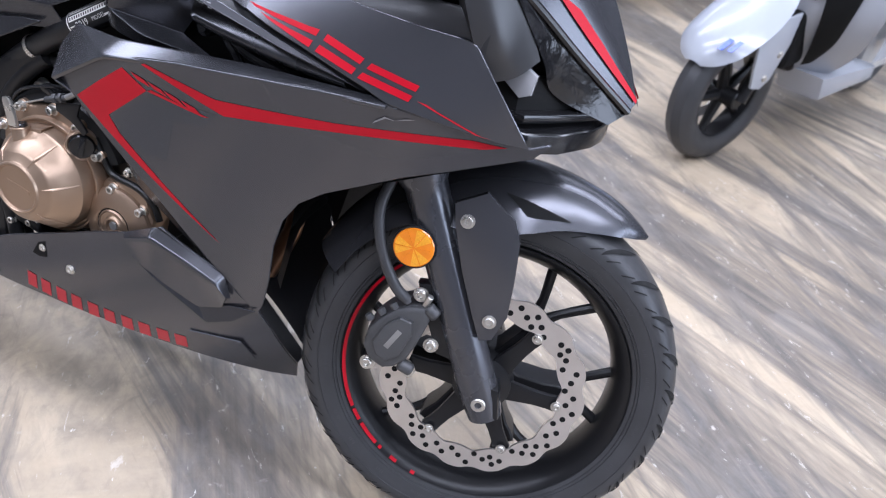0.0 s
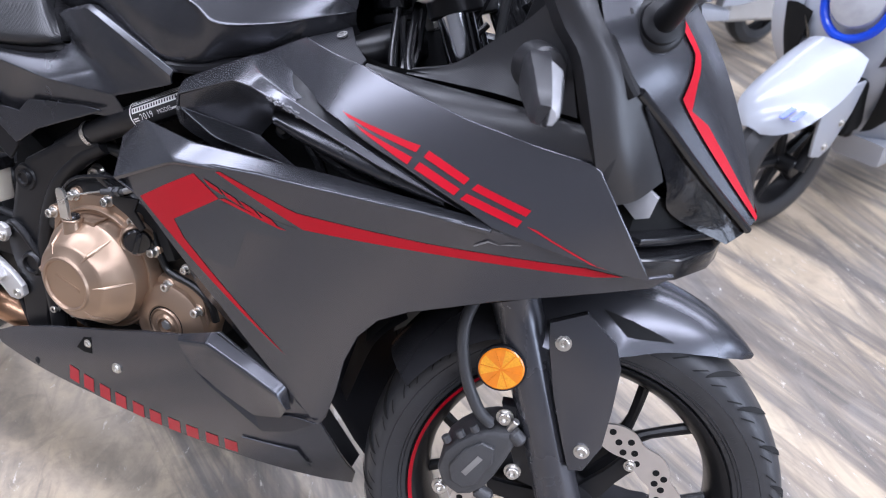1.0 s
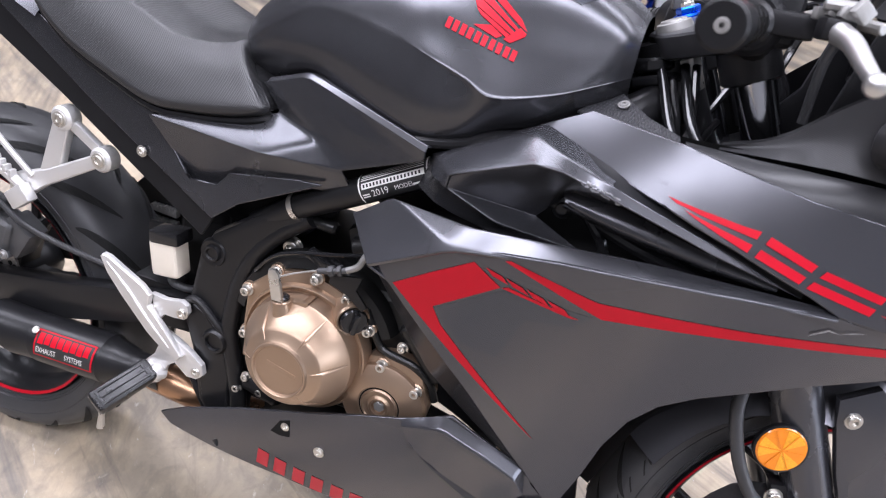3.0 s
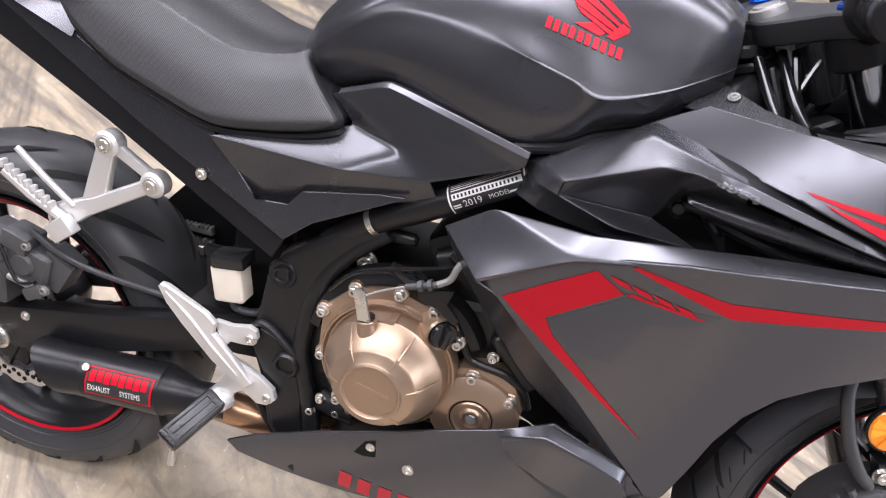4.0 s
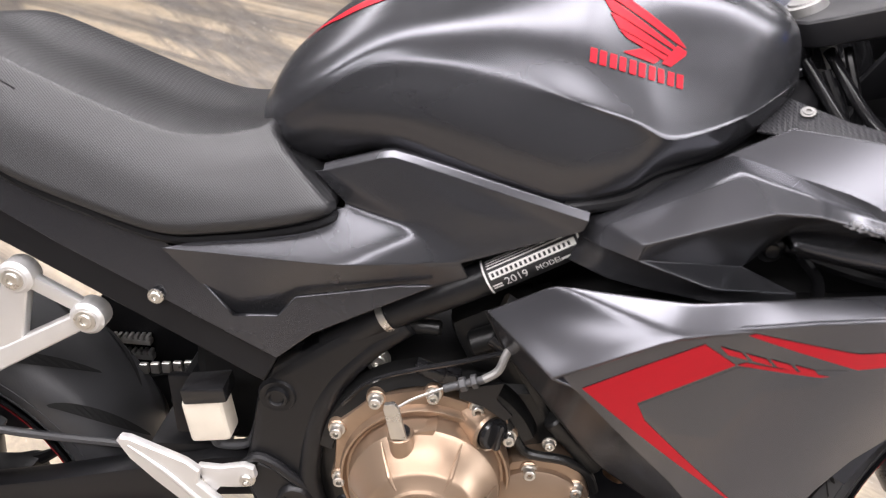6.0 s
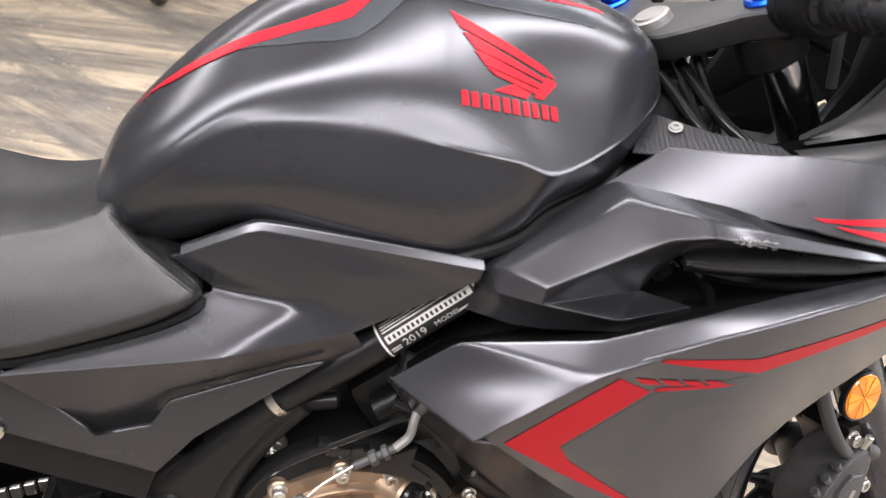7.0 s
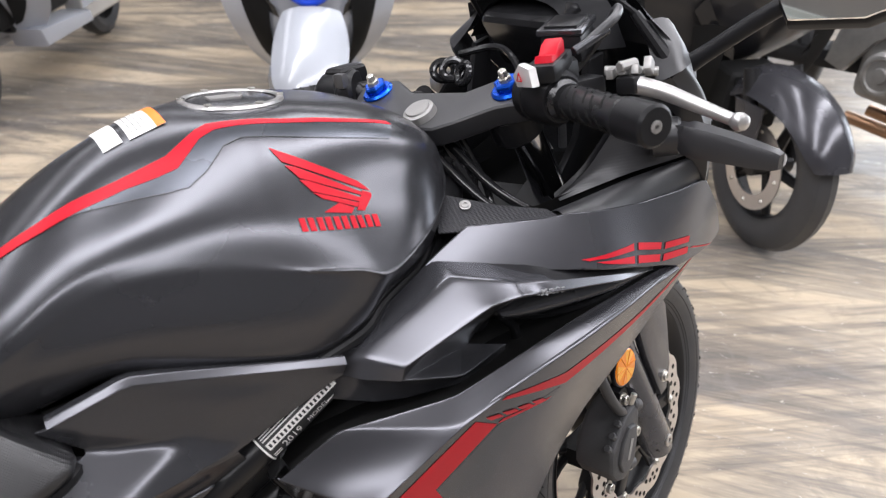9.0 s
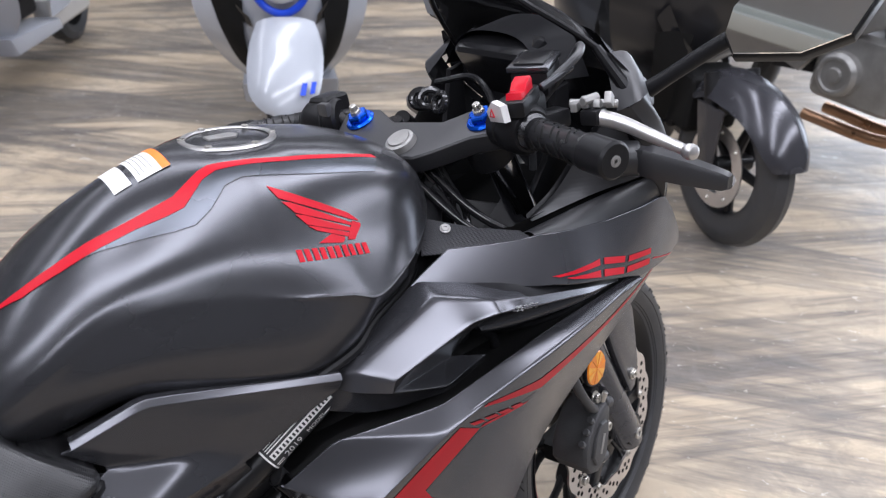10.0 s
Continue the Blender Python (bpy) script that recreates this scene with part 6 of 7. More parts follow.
part("brake_pipe", tube([(-0.31, -0.20, 1.01), (-0.275, -0.215, 1.03), (-0.245, -0.20, 1.035), (-0.24, -0.17, 1.0), (-0.25, -0.13, 0.95), (-0.25, -0.12, 0.88)], 0.005, 10, 5), RUBBER, bike, "black brake hose", m=STEER)
part("banjo_fitting", rod((-0.325, -0.195, 1.005), (-0.285, -0.212, 1.02), 0.0052, seg=12, bevel=0.001), SATIN, bike, m=STEER)
for k, pts in enumerate(([(-0.36, -0.06, 0.90), (-0.34, -0.09, 0.84), (-0.36, -0.11, 0.78), (-0.42, -0.11, 0.74)], [(-0.34, -0.05, 0.92), (-0.33, -0.085, 0.85), (-0.37, -0.115, 0.80), (-0.44, -0.11, 0.77)],
                         [(-0.25, 0.06, 0.99), (-0.23, 0.0, 1.0), (-0.25, -0.06, 0.97), (-0.27, -0.09, 0.90)], [(-0.30, -0.02, 0.86), (-0.34, -0.06, 0.80), (-0.42, -0.09, 0.80)], [(-0.29, 0.05, 0.9), (-0.33, 0.0, 0.84), (-0.41, -0.05, 0.82)])):
    part("control_cable", tube(pts, 0.0045, 8, 6), GLOSS, bike, "black control cable")
for k in range(3):
    part("wiring_sleeve", tube([(-0.215 - 0.022 * k, 0.135 - 0.012 * k, 0.84), (-0.232 - 0.024 * k, 0.140 - 0.010 * k, 0.885), (-0.255 - 0.022 * k, 0.138 - 0.008 * k, 0.915), (-0.268 - 0.014 * k, 0.128, 0.932)], [0.015, 0.0165, 0.0165, 0.012], 14, 4), GLOSS, bike, "black wiring sleeve beside the steering head")
for at, tilt in (((-0.282, 0.012, 0.982), 30), ((-0.288, -0.010, 0.978), -20), ((-0.276, 0.034, 0.980), 55)):
    part("cable_guide", tube([Vector(at) + Matrix.Rotation(radians(tilt), 3, "Z") @ Vector((0.005 * math.sin(a), 0.014 * math.cos(a), 0.011 * math.sin(a))) for a in np.linspace(0, 2 * math.pi, 17)], 0.0052, 10), GLOSS, bike, "black cable guide loop", m=STEER)
part("stem_nut", joined(rod((-0.388, 0, 0.900), (-0.392, 0, 0.915), 0.034, seg=24, bevel=0.003), rod((-0.383, 0, 0.885), (-0.387, 0, 0.897), 0.038, seg=8, bevel=0.003)), GLOSS, bike, "black steering stem nuts", m=STEER)
for a, b, c in (((-0.30, -0.155, 0.815), (-0.345, -0.105, 0.850), (-0.375, -0.045, 0.905)), ((-0.285, -0.150, 0.822), (-0.328, -0.100, 0.862), (-0.352, -0.040, 0.915))):
    part("control_cable", tube([a, b, c], 0.0058, 12, 6), GLOSS, bike, "glossy black control cable")
part("head_stock", tube([(-0.315, 0, 0.80), (-0.385, 0, 0.935)], 0.035, 24), FRAME, bike)
for s in (-1, 1):
    part("frame_spar", tube([(-0.355, s * 0.02, 0.87), (-0.41, s * 0.085, 0.845), (-0.50, s * 0.132, 0.81)], [0.03, 0.024, 0.02], 16, 4), FRAME, bike, "black frame spar")
# unseen boxes below the tank, near-black in place of the shade between parts
part("air_cleaner", joined(block(0.30, 0.15, 0.13, 0.03, Matrix.Translation((-0.78, 0, 0.73)), 3), block(0.18, 0.20, 0.10, 0.03, Matrix.Translation((-0.60, 0, 0.72)), 3)), DEEP, bike, "near-black air cleaner case filling the shade below the tank")
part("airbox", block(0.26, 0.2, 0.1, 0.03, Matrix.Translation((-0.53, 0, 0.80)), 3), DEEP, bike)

# fender: half width and how far its sides fall, by the angle round the wheel
FEN = [(55, 0.006, 0.006, 0.331), (58, 0.026, 0.016, 0.334), (63, 0.046, 0.030, 0.337), (70, 0.064, 0.046, 0.340), (78, 0.080, 0.060, 0.342), (86, 0.100, 0.074, 0.344), (91, 0.114, 0.078, 0.345), (96, 0.121, 0.080, 0.346), (107, 0.124, 0.074, 0.345),
       (114, 0.112, 0.060, 0.342), (124, 0.092, 0.052, 0.338), (138, 0.082, 0.048, 0.334), (152, 0.078, 0.046, 0.330)]


def on_fender(a, d, lift=0.0):
    """A place on the fender: a degrees round the wheel from ahead, d from -1 to 1 across."""
    w, drop, r = (np.interp(a, [f[0] for f in FEN], [f[k] for f in FEN]) for k in (1, 2, 3))
    r = r - drop * abs(d) ** 2.4 + lift
    return (AXLE.x + r * math.cos(radians(a)), d * w, AXLE.z + r * math.sin(radians(a)))


angles = crom([(f[0], 0) for f in FEN], 3)[:, 0]
fender = part("front_fender", grid_mesh([[on_fender(a, d) for d in np.linspace(-1, 1, 25)] for a in angles]), GRAPHITE, bike, "matte dark grey front fender", m=STEER, angle=60)
shell = fender.modifiers.new("thickness", "SOLIDIFY")
shell.thickness, shell.offset = 0.003, -1
for s in (-1, 1):
    side = [(-0.116, 0.594), (-0.076, 0.617), (-0.032, 0.585), (-0.019, 0.558), (-0.014, 0.50), (-0.012, 0.446), (-0.026, 0.407), (-0.044, 0.402), (-0.062, 0.44), (-0.088, 0.50), (-0.110, 0.565)]
    part("fender_stay", slab(side, s * 0.130, s * 0.116, 0.003), GRAPHITE, fender, "grey fender side plate", m=STEER)
    for at in ((-0.094, 0.573), (-0.035, 0.435)):
        part("fender_bolt", bolt((at[0], s * 0.130, at[1]), (0, s, 0), 0.0075, 0.006), STEEL, fender, m=STEER)
    top, low = [(95.5, 0.69), (89, 0.755), (84, 0.82), (77, 0.92)], [(95, 0.71), (89, 0.88), (84, 0.905), (77, 0.93)]
    part("fender_vent", grid_mesh([[on_fender(*(p + (q - p) * f * 1.0), 0.0015) if s > 0 else tuple(np.array(on_fender(*(p + (q - p) * f), 0.0015)) * (1, -1, 1)) for f in np.linspace(0, 1, 5)] for p, q in zip(line(top, 4), line(low, 4))]), DEEP, fender, "dark slot in the fender", m=STEER)

# caliper, reflector and hose on the right leg
caliper = part("front_caliper", joined(slab([(-0.206, 0.352), (-0.202, 0.380), (-0.190, 0.398), (-0.168, 0.420), (-0.146, 0.430), (-0.122, 0.433), (-0.116, 0.415), (-0.122, 0.392), (-0.130, 0.366), (-0.140, 0.342), (-0.155, 0.326), (-0.172, 0.320), (-0.194, 0.330)], -0.130, -0.060, 0.010, 4),
               slab([(-0.192, 0.365), (-0.178, 0.395), (-0.158, 0.412), (-0.140, 0.408), (-0.138, 0.385), (-0.150, 0.350), (-0.168, 0.337), (-0.185, 0.345)], -0.136, -0.124, 0.004, 3), rod((-0.125, -0.122, 0.432), (-0.108, -0.122, 0.420), 0.010, seg=14, bevel=0.003),
               rod((-0.150, -0.118, 0.330), (-0.128, -0.118, 0.322), 0.010, seg=14, bevel=0.003), *[rod((-0.200 + 0.016 * k, -0.122, 0.392 + 0.013 * k), (-0.206 + 0.016 * k, -0.122, 0.400 + 0.013 * k), 0.006, seg=8, bevel=0.001) for k in range(4)]),
               CAST, bike, "dark grey two-piston front caliper", m=STEER)
part("name_bar", block(0.034, 0.001, 0.008, 0, pose(-0.163, -0.1365, 0.376, 0, -62, 0)), DULL_SILVER, caliper, m=STEER)
part("bleed_nipple", rod((-0.128, -0.12, 0.432), (-0.122, -0.125, 0.450), 0.005, seg=10, bevel=0.001), STEEL, caliper, m=STEER)
part("caliper_bracket", slab([(-0.145, 0.46), (-0.12, 0.462), (-0.065, 0.40), (-0.04, 0.37), (-0.05, 0.345), (-0.10, 0.355), (-0.12, 0.40)], -0.112, -0.088, 0.004), FRAME, bike, m=STEER)
for at in ((-0.137, 0.444), (-0.109, 0.368), (-0.135, 0.319), (-0.197, 0.316)):
    part("caliper_bolt", bolt((at[0], -0.112, at[1]), r=0.0085, h=0.009), STEEL, caliper, m=STEER)
reflector = part("side_reflector", lathe([(0.0001, -0.007), (0.027, -0.0065), (0.0285, -0.005), (0.0285, 0.0), (0.0001, 0.0)], 40), AMBER, bike, "round amber side reflector", m=STEER @ Matrix.Translation((-0.158, -0.128, 0.520)))
for k in range(6):
    a = k * math.pi / 3
    part("facet_line", block(0.026, 0.0006, 0.0012, 0, pose(-0.158 + 0.0135 * math.cos(a), -0.1357, 0.520 + 0.0135 * math.sin(a), 0, -math.degrees(a), 0)), AMBER, reflector, m=STEER)
# every other sector painted brighter, as its prisms would catch the light
for k in range(3):
    part("facet_wedge", lathe([(0.0005, -0.0074), (0.0262, -0.0070)], 8, turn=radians(60), start=radians(30 + 120 * k)), AMBER_LIT, reflector, m=STEER @ Matrix.Translation((-0.158, -0.128, 0.520)), clean=False)
part("reflector_rim", lathe([(0.0285, 0.002), (0.031, 0.002), (0.031, -0.004), (0.0285, -0.005)], 40, True), PLASTIC, reflector, m=STEER @ Matrix.Translation((-0.158, -0.128, 0.520)))
part("caliper_hose", tube([(-0.20, -0.10, 0.62), (-0.215, -0.118, 0.56), (-0.20, -0.125, 0.50), (-0.175, -0.125, 0.455), (-0.155, -0.12, 0.435)], 0.008, 12, 5), RUBBER, bike, "black brake hose", m=STEER)

# nose: centre cowl, headlights, chin
CENTRE = [(0.095, 0, 0.760), (0.066, 0, 0.822), (0.026, 0, 0.892), (-0.010, 0, 0.942), (-0.05, 0, 0.985)]
for s in (-1, 1):
    outer_rail = [(0.087, s * 0.018, 0.757), (0.021, s * 0.08, 0.82), (-0.025, s * 0.13, 0.868), (-0.061, s * 0.18, 0.906), (-0.107, s * 0.20, 0.958)]
    mid_rail = [(0.092, s * 0.008, 0.766), (0.040, s * 0.045, 0.838), (0.0, s * 0.08, 0.895), (-0.025, s * 0.105, 0.935), (-0.065, s * 0.12, 0.98)]
    part("nose_cowl", skin([CENTRE, mid_rail, outer_rail], 6, 5), GRAPHITE, bike, "matte dark grey nose cowl", angle=60)
    part("nose_brow", skin([outer_rail[-1:] + mid_rail[-1:] + CENTRE[-1:], [(-0.128, s * 0.188, 1.0), (-0.085, s * 0.116, 1.014), (-0.068, 0, 1.02)], [(-0.150, s * 0.166, 1.034), (-0.108, s * 0.098, 1.05), (-0.09, 0, 1.056)]], 4, 5), GRAPHITE, bike, "painted brow below the screen", angle=60)
    stripe_out = [(0.0915, 0.0125, 0.7670), (0.032, 0.0645, 0.829), (0.0, 0.098, 0.866), (-0.026, 0.127, 0.898), (-0.0265, 0.120, 0.914), (-0.030, 0.108, 0.938), (-0.062, 0.120, 0.972), (-0.09, 0.125, 1.0)]
    stripe_in = [(0.0925, 0.0090, 0.7715), (0.034, 0.0560, 0.838), (0.006, 0.086, 0.872), (-0.014, 0.110, 0.886), (-0.018, 0.108, 0.912), (-0.025, 0.097, 0.938), (-0.052, 0.104, 0.972), (-0.08, 0.108, 1.0)]
    lines = [crom(r, 24) for r in (CENTRE, mid_rail, outer_rail)]
    fine = np.stack([crom([ln[j] for ln in lines], 24) for j in range(len(lines[0]))], axis=0)
    along, across = np.gradient(fine, axis=0), np.gradient(fine, axis=1)
    out = np.cross(along, across)
    out /= np.linalg.norm(out, axis=2, keepdims=True) + 1e-9
    out *= np.sign(np.sum(out * (fine - np.array((-0.15, 0, 0.80))), axis=2, keepdims=True))
    rows = []
    for p, q in zip(line(stripe_out, 9), line(stripe_in, 9)):
        row = []
        for f in np.linspace(0, 1, 8):
            at = (p + (q - p) * f) * (1, s, 1)
            i, j = np.unravel_index(np.argmin(np.sum((fine - at) ** 2, axis=2)), fine.shape[:2])
            flat = at - out[i, j] * np.dot(at - fine[i, j], out[i, j])
            row.append(tuple(flat + out[i, j] * 0.0026))
        rows.append(row)
    part("nose_stripe", grid_mesh(rows), RED, bike, "red zigzag stripe on the nose", angle=60)
    lamp_rows = [[(0.087, s * 0.018, 0.755), (0.021, s * 0.08, 0.818), (-0.025, s * 0.13, 0.866), (-0.061, s * 0.18, 0.904)],
                 [(0.078, s * 0.032, 0.748), (0.026, s * 0.075, 0.785), (-0.014, s * 0.12, 0.842), (-0.054, s * 0.178, 0.895)],
                 [(0.068, s * 0.045, 0.740), (0.0, s * 0.095, 0.772), (-0.015, s * 0.13, 0.815), (-0.053, s * 0.18, 0.891)]]
    light = part("headlight", skin(lamp_rows, 4, 5), HEADLAMP, bike, "clear slanted headlight", angle=60)
    part("reflector_bowl", skin([[(x - 0.03, y, z + 0.01) for x, y, z in r] for r in lamp_rows], 3, 3), SATIN, light)
    part("lamp_brow", tube([(0.086, s * 0.024, 0.757), (0.021, s * 0.085, 0.818), (-0.025, s * 0.135, 0.866), (-0.061, s * 0.183, 0.904)], 0.005, 8, 4), GLOSS, light)
    cheek = [[(-0.159, 0.205, 0.975), (-0.140, 0.212, 0.950), (-0.117, 0.217, 0.926), (-0.095, 0.215, 0.876), (-0.075, 0.200, 0.82), (-0.058, 0.176, 0.788)],
             [(-0.146, 0.212, 0.984), (-0.116, 0.214, 0.955), (-0.088, 0.209, 0.92), (-0.069, 0.201, 0.878), (-0.048, 0.184, 0.83), (-0.036, 0.158, 0.796)],
             [(-0.124, 0.204, 0.985), (-0.107, 0.200, 0.958), (-0.080, 0.191, 0.927), (-0.061, 0.181, 0.904), (-0.038, 0.156, 0.866), (-0.018, 0.133, 0.815)]]
    cheek = [[(x, s * y, z) for x, y, z in r] for r in cheek]
    back = [(x - 0.012, y - s * 0.022, z - 0.008) for x, y, z in cheek[0]]
    part("lamp_cheek", skin(cheek, 5, 4), TRIM, bike, "matte black cheek beside the headlight", angle=60)
    part("cheek_return", skin([back, cheek[0]], 2, 4), TRIM, bike)
    part("cheek_top", skin([[(-0.165, s * 0.19, 0.968), (-0.150, s * 0.165, 1.0), (-0.138, s * 0.15, 1.03)], [(-0.152, s * 0.212, 0.982), (-0.131, s * 0.19, 1.007), (-0.118, s * 0.165, 1.03)], [(-0.124, s * 0.204, 0.985), (-0.105, s * 0.18, 1.0), (-0.09, s * 0.165, 1.0)]], 3, 4), TRIM, bike, "dark grey edge below the screen", angle=60)
    part("position_lamp", slab([(-0.058, 0.787), (-0.032, 0.806), (-0.016, 0.797), (-0.019, 0.774), (-0.033, 0.768)], s * 0.137, s * 0.125, 0.003), LENS, light, "bright small side lamp")
    # turn signal: a flattened wedge whose forward half is the lens
    root, end = Vector((-0.150, s * 0.209, 0.911)), Vector((-0.114, s * 0.320, 0.892))
    wedge = ((0.0, 0.014, 0.016, 0.013), (0.10, 0.015, 0.017, 0.014), (0.16, 0.0185, 0.021, 0.015), (0.3, 0.0185, 0.021, 0.014), (0.55, 0.0168, 0.0172, 0.012), (0.8, 0.0140, 0.0140, 0.010), (0.95, 0.0115, 0.0115, 0.008), (1.0, 0.0085, 0.0085, 0.006))
    body, glass = [], []
    for f, h, back, ahead in wedge:
        c = root.lerp(end, f)
        body.append([c + Vector((dx, 0, dz)) for dx, dz in ((0, -h), (-back * 0.92, -h * 0.88), (-back, -h * 0.6), (-back, h * 0.5), (-back * 0.78, h * 0.92), (0.002, h), (0.002, -h * 0.96))])
        if f >= 0.3:
            glass.append([c + Vector((dx, 0, dz)) for dx, dz in ((-0.004, -h * 1.02), (ahead, -h * 0.7), (ahead * 1.35, 0), (ahead, h * 0.6), (0.002, h * 0.93))])
    sig = part("turn_signal", grid_mesh(body, close_v=True, caps=True), TRIM, bike, "black wedge-shaped turn signal with a clear lens", angle=35)
    part("lens", grid_mesh(glass, close_v=True, caps=True), LENS, sig, "clear lens", angle=50)
    part("signal_boss", rod((-0.165, s * 0.185, 0.905), (-0.145, s * 0.212, 0.907), 0.024, 0.022, 20, 0.003), TRIM, sig)
    # mirror on its stalk
    base = Matrix.Translation((-0.066, s * 0.150, 0.962)) @ Vector((0, 1, 0)).rotation_difference(Vector((0.42, s * 0.80, 0.42))).to_matrix().to_4x4()
    stalk = part("mirror_stalk", tube([(-0.062, s * 0.155, 0.965), (-0.050, s * 0.18, 0.985), (-0.03, s * 0.24, 1.03), (-0.012, s * 0.29, 1.06), (0.0, s * 0.32, 1.07)], [0.012, 0.0105, 0.0105, 0.011, 0.014], 14, 4), PLASTIC, bike, "black mirror stalk")
    part("mirror_base", lathe([(0.027, -0.010), (0.027, 0.002), (0.024, 0.005), (0.021, 0.006), (0.020, 0.010), (0.015, 0.012), (0.0001, 0.013)], 32), PLASTIC, stalk, "ribbed rubber mirror base", m=base)
    ring = [(-0.069, -0.018), (-0.053, -0.043), (0.022, -0.037), (0.068, -0.012), (0.084, 0.035), (0.078, 0.062), (0.040, 0.075), (-0.045, 0.055), (-0.068, 0.015)]
    out = Vector((0.20, -s * 0.0 + s * 0.98, 0.0)).normalized()
    normal = Vector((-0.92, s * -0.16, 0.58))
    normal = (normal - out * normal.dot(out)).normalized()
    rise = normal.cross(out)
    rise = rise if rise.z > 0 else -rise
    face = Matrix(((out.x, -normal.x, rise.x, -0.022), (out.y, -normal.y, rise.y, s * 0.319), (out.z, -normal.z, rise.z, 1.061), (0, 0, 0, 1)))
    head = part("mirror_head", slab([(x * 1.025, z * 1.035) for x, z in ring], 0.0, 0.028, 0.010, 4), PLASTIC, stalk, "black mirror shell", m=face)
    part("mirror_glass", slab([(x * 0.985, z * 0.98) for x, z in ring], -0.0015, 0.002, 0), MIRROR, head, "mirror glass", m=face)

# chin: a black box below the headlights with a blade over it
def plan(edge):
    return [(x, y) for x, y in edge] + [(x, -y) for x, y in edge[::-1]]


chin = part("chin", slab(plan([(-0.07, 0.150), (-0.012, 0.152), (0.026, 0.118), (0.056, 0.058), (0.064, 0.020)]), 0.708, 0.734, 0.004, 3), GLOSS, bike, "glossy black chin box below the headlights", m=lay)
part("chin_blade", slab(plan([(-0.07, 0.140), (-0.020, 0.142), (0.010, 0.108), (0.052, 0.050), (0.066, 0.018)]), 0.742, 0.752, 0.003, 2), GLOSS, chin, "black blade", m=lay)
part("chin_back", slab(plan([(-0.08, 0.130), (-0.035, 0.128), (-0.005, 0.095), (0.035, 0.040), (0.048, 0.012)]), 0.700, 0.790, 0.004, 2), DEEP, chin, m=lay)

# cockpit: inner panels, dash and screen
for s in (-1, 1):
    low = [(-0.300, s * 0.172, 0.862), (-0.246, s * 0.178, 0.866), (-0.195, s * 0.184, 0.869), (-0.147, s * 0.188, 0.868), (-0.11, s * 0.192, 0.868)]
    high = [(-0.298, s * 0.168, 0.866), (-0.251, s * 0.165, 0.883), (-0.208, s * 0.167, 0.921), (-0.183, s * 0.172, 0.943), (-0.155, s * 0.182, 0.976)]
    part("inner_panel", skin([low, [tuple((np.array(p) + q) / 2 + (0, -s * 0.003, 0)) for p, q in zip(low, high)], high], 4, 4), RIBBED, bike, "ribbed black inner panel")
    part("panel_lining", skin([[(x, y - s * 0.009, z + 0.001) for x, y, z in low], [(x, y - s * 0.008, z + 0.001) for x, y, z in high]], 2, 4), PLASTIC, bike)
for s in (-1, 1):
    part("screen_stay", slab([(-0.26, 0.83), (-0.21, 0.90), (-0.19, 0.99), (-0.165, 0.995), (-0.165, 0.92), (-0.12, 0.875), (-0.20, 0.84)], s * 0.112, s * 0.10, 0.004), PLASTIC, bike)
part("dash", block(0.05, 0.15, 0.085, 0.014, pose(-0.165, 0, 1.005, 0, -32, 0), 3), GLOSS, bike, "black instrument cluster")
part("dash_visor", skin([[(-0.20, -0.10, 1.0), (-0.195, -0.06, 1.045), (-0.195, 0, 1.055), (-0.195, 0.06, 1.045), (-0.20, 0.10, 1.0)], [(-0.13, -0.115, 0.995), (-0.12, -0.07, 1.05), (-0.12, 0, 1.065), (-0.12, 0.07, 1.05), (-0.13, 0.115, 0.995)]], 3, 4), PLASTIC, bike, "black cockpit visor")
SMOKE = bpy.data.materials.new("smoked_screen")
SMOKE.use_nodes = True
sp = SMOKE.node_tree.nodes["Principled BSDF"]
sp.inputs["Base Color"].default_value, sp.inputs["Roughness"].default_value, sp.inputs["Transmission Weight"].default_value = (0.03, 0.03, 0.032, 1), 0.06, 0.75
screen = part("windscreen", skin([[(-0.09, -0.165, 0.965), (-0.045, -0.09, 0.982), (-0.03, 0, 0.985), (-0.045, 0.09, 0.982), (-0.09, 0.165, 0.965)], [(-0.155, -0.145, 1.04), (-0.115, -0.08, 1.06), (-0.10, 0, 1.066), (-0.115, 0.08, 1.06), (-0.155, 0.145, 1.04)],
              [(-0.225, -0.085, 1.105), (-0.205, -0.05, 1.118), (-0.195, 0, 1.122), (-0.205, 0.05, 1.118), (-0.225, 0.085, 1.105)]], 4, 4), SMOKE, bike, "smoked windscreen", angle=70)
screen.visible_shadow = False
part("screen_strut", tube([(-0.155, -0.147, 1.04), (-0.138, -0.191, 0.98), (-0.10, -0.192, 0.94), (-0.065, -0.19, 0.90)], [0.006, 0.010, 0.009, 0.007], 10), PLASTIC, bike, "black strut below the screen")
part("screen_edge", tube([(-0.09, -0.168, 0.966), (-0.155, -0.147, 1.04), (-0.225, -0.087, 1.105), (-0.205, -0.05, 1.118), (-0.195, 0, 1.122), (-0.205, 0.05, 1.118), (-0.225, 0.087, 1.105), (-0.155, 0.147, 1.04), (-0.09, 0.168, 0.966)], 0.004, 8, 4), PLASTIC, bike, "black screen edge")

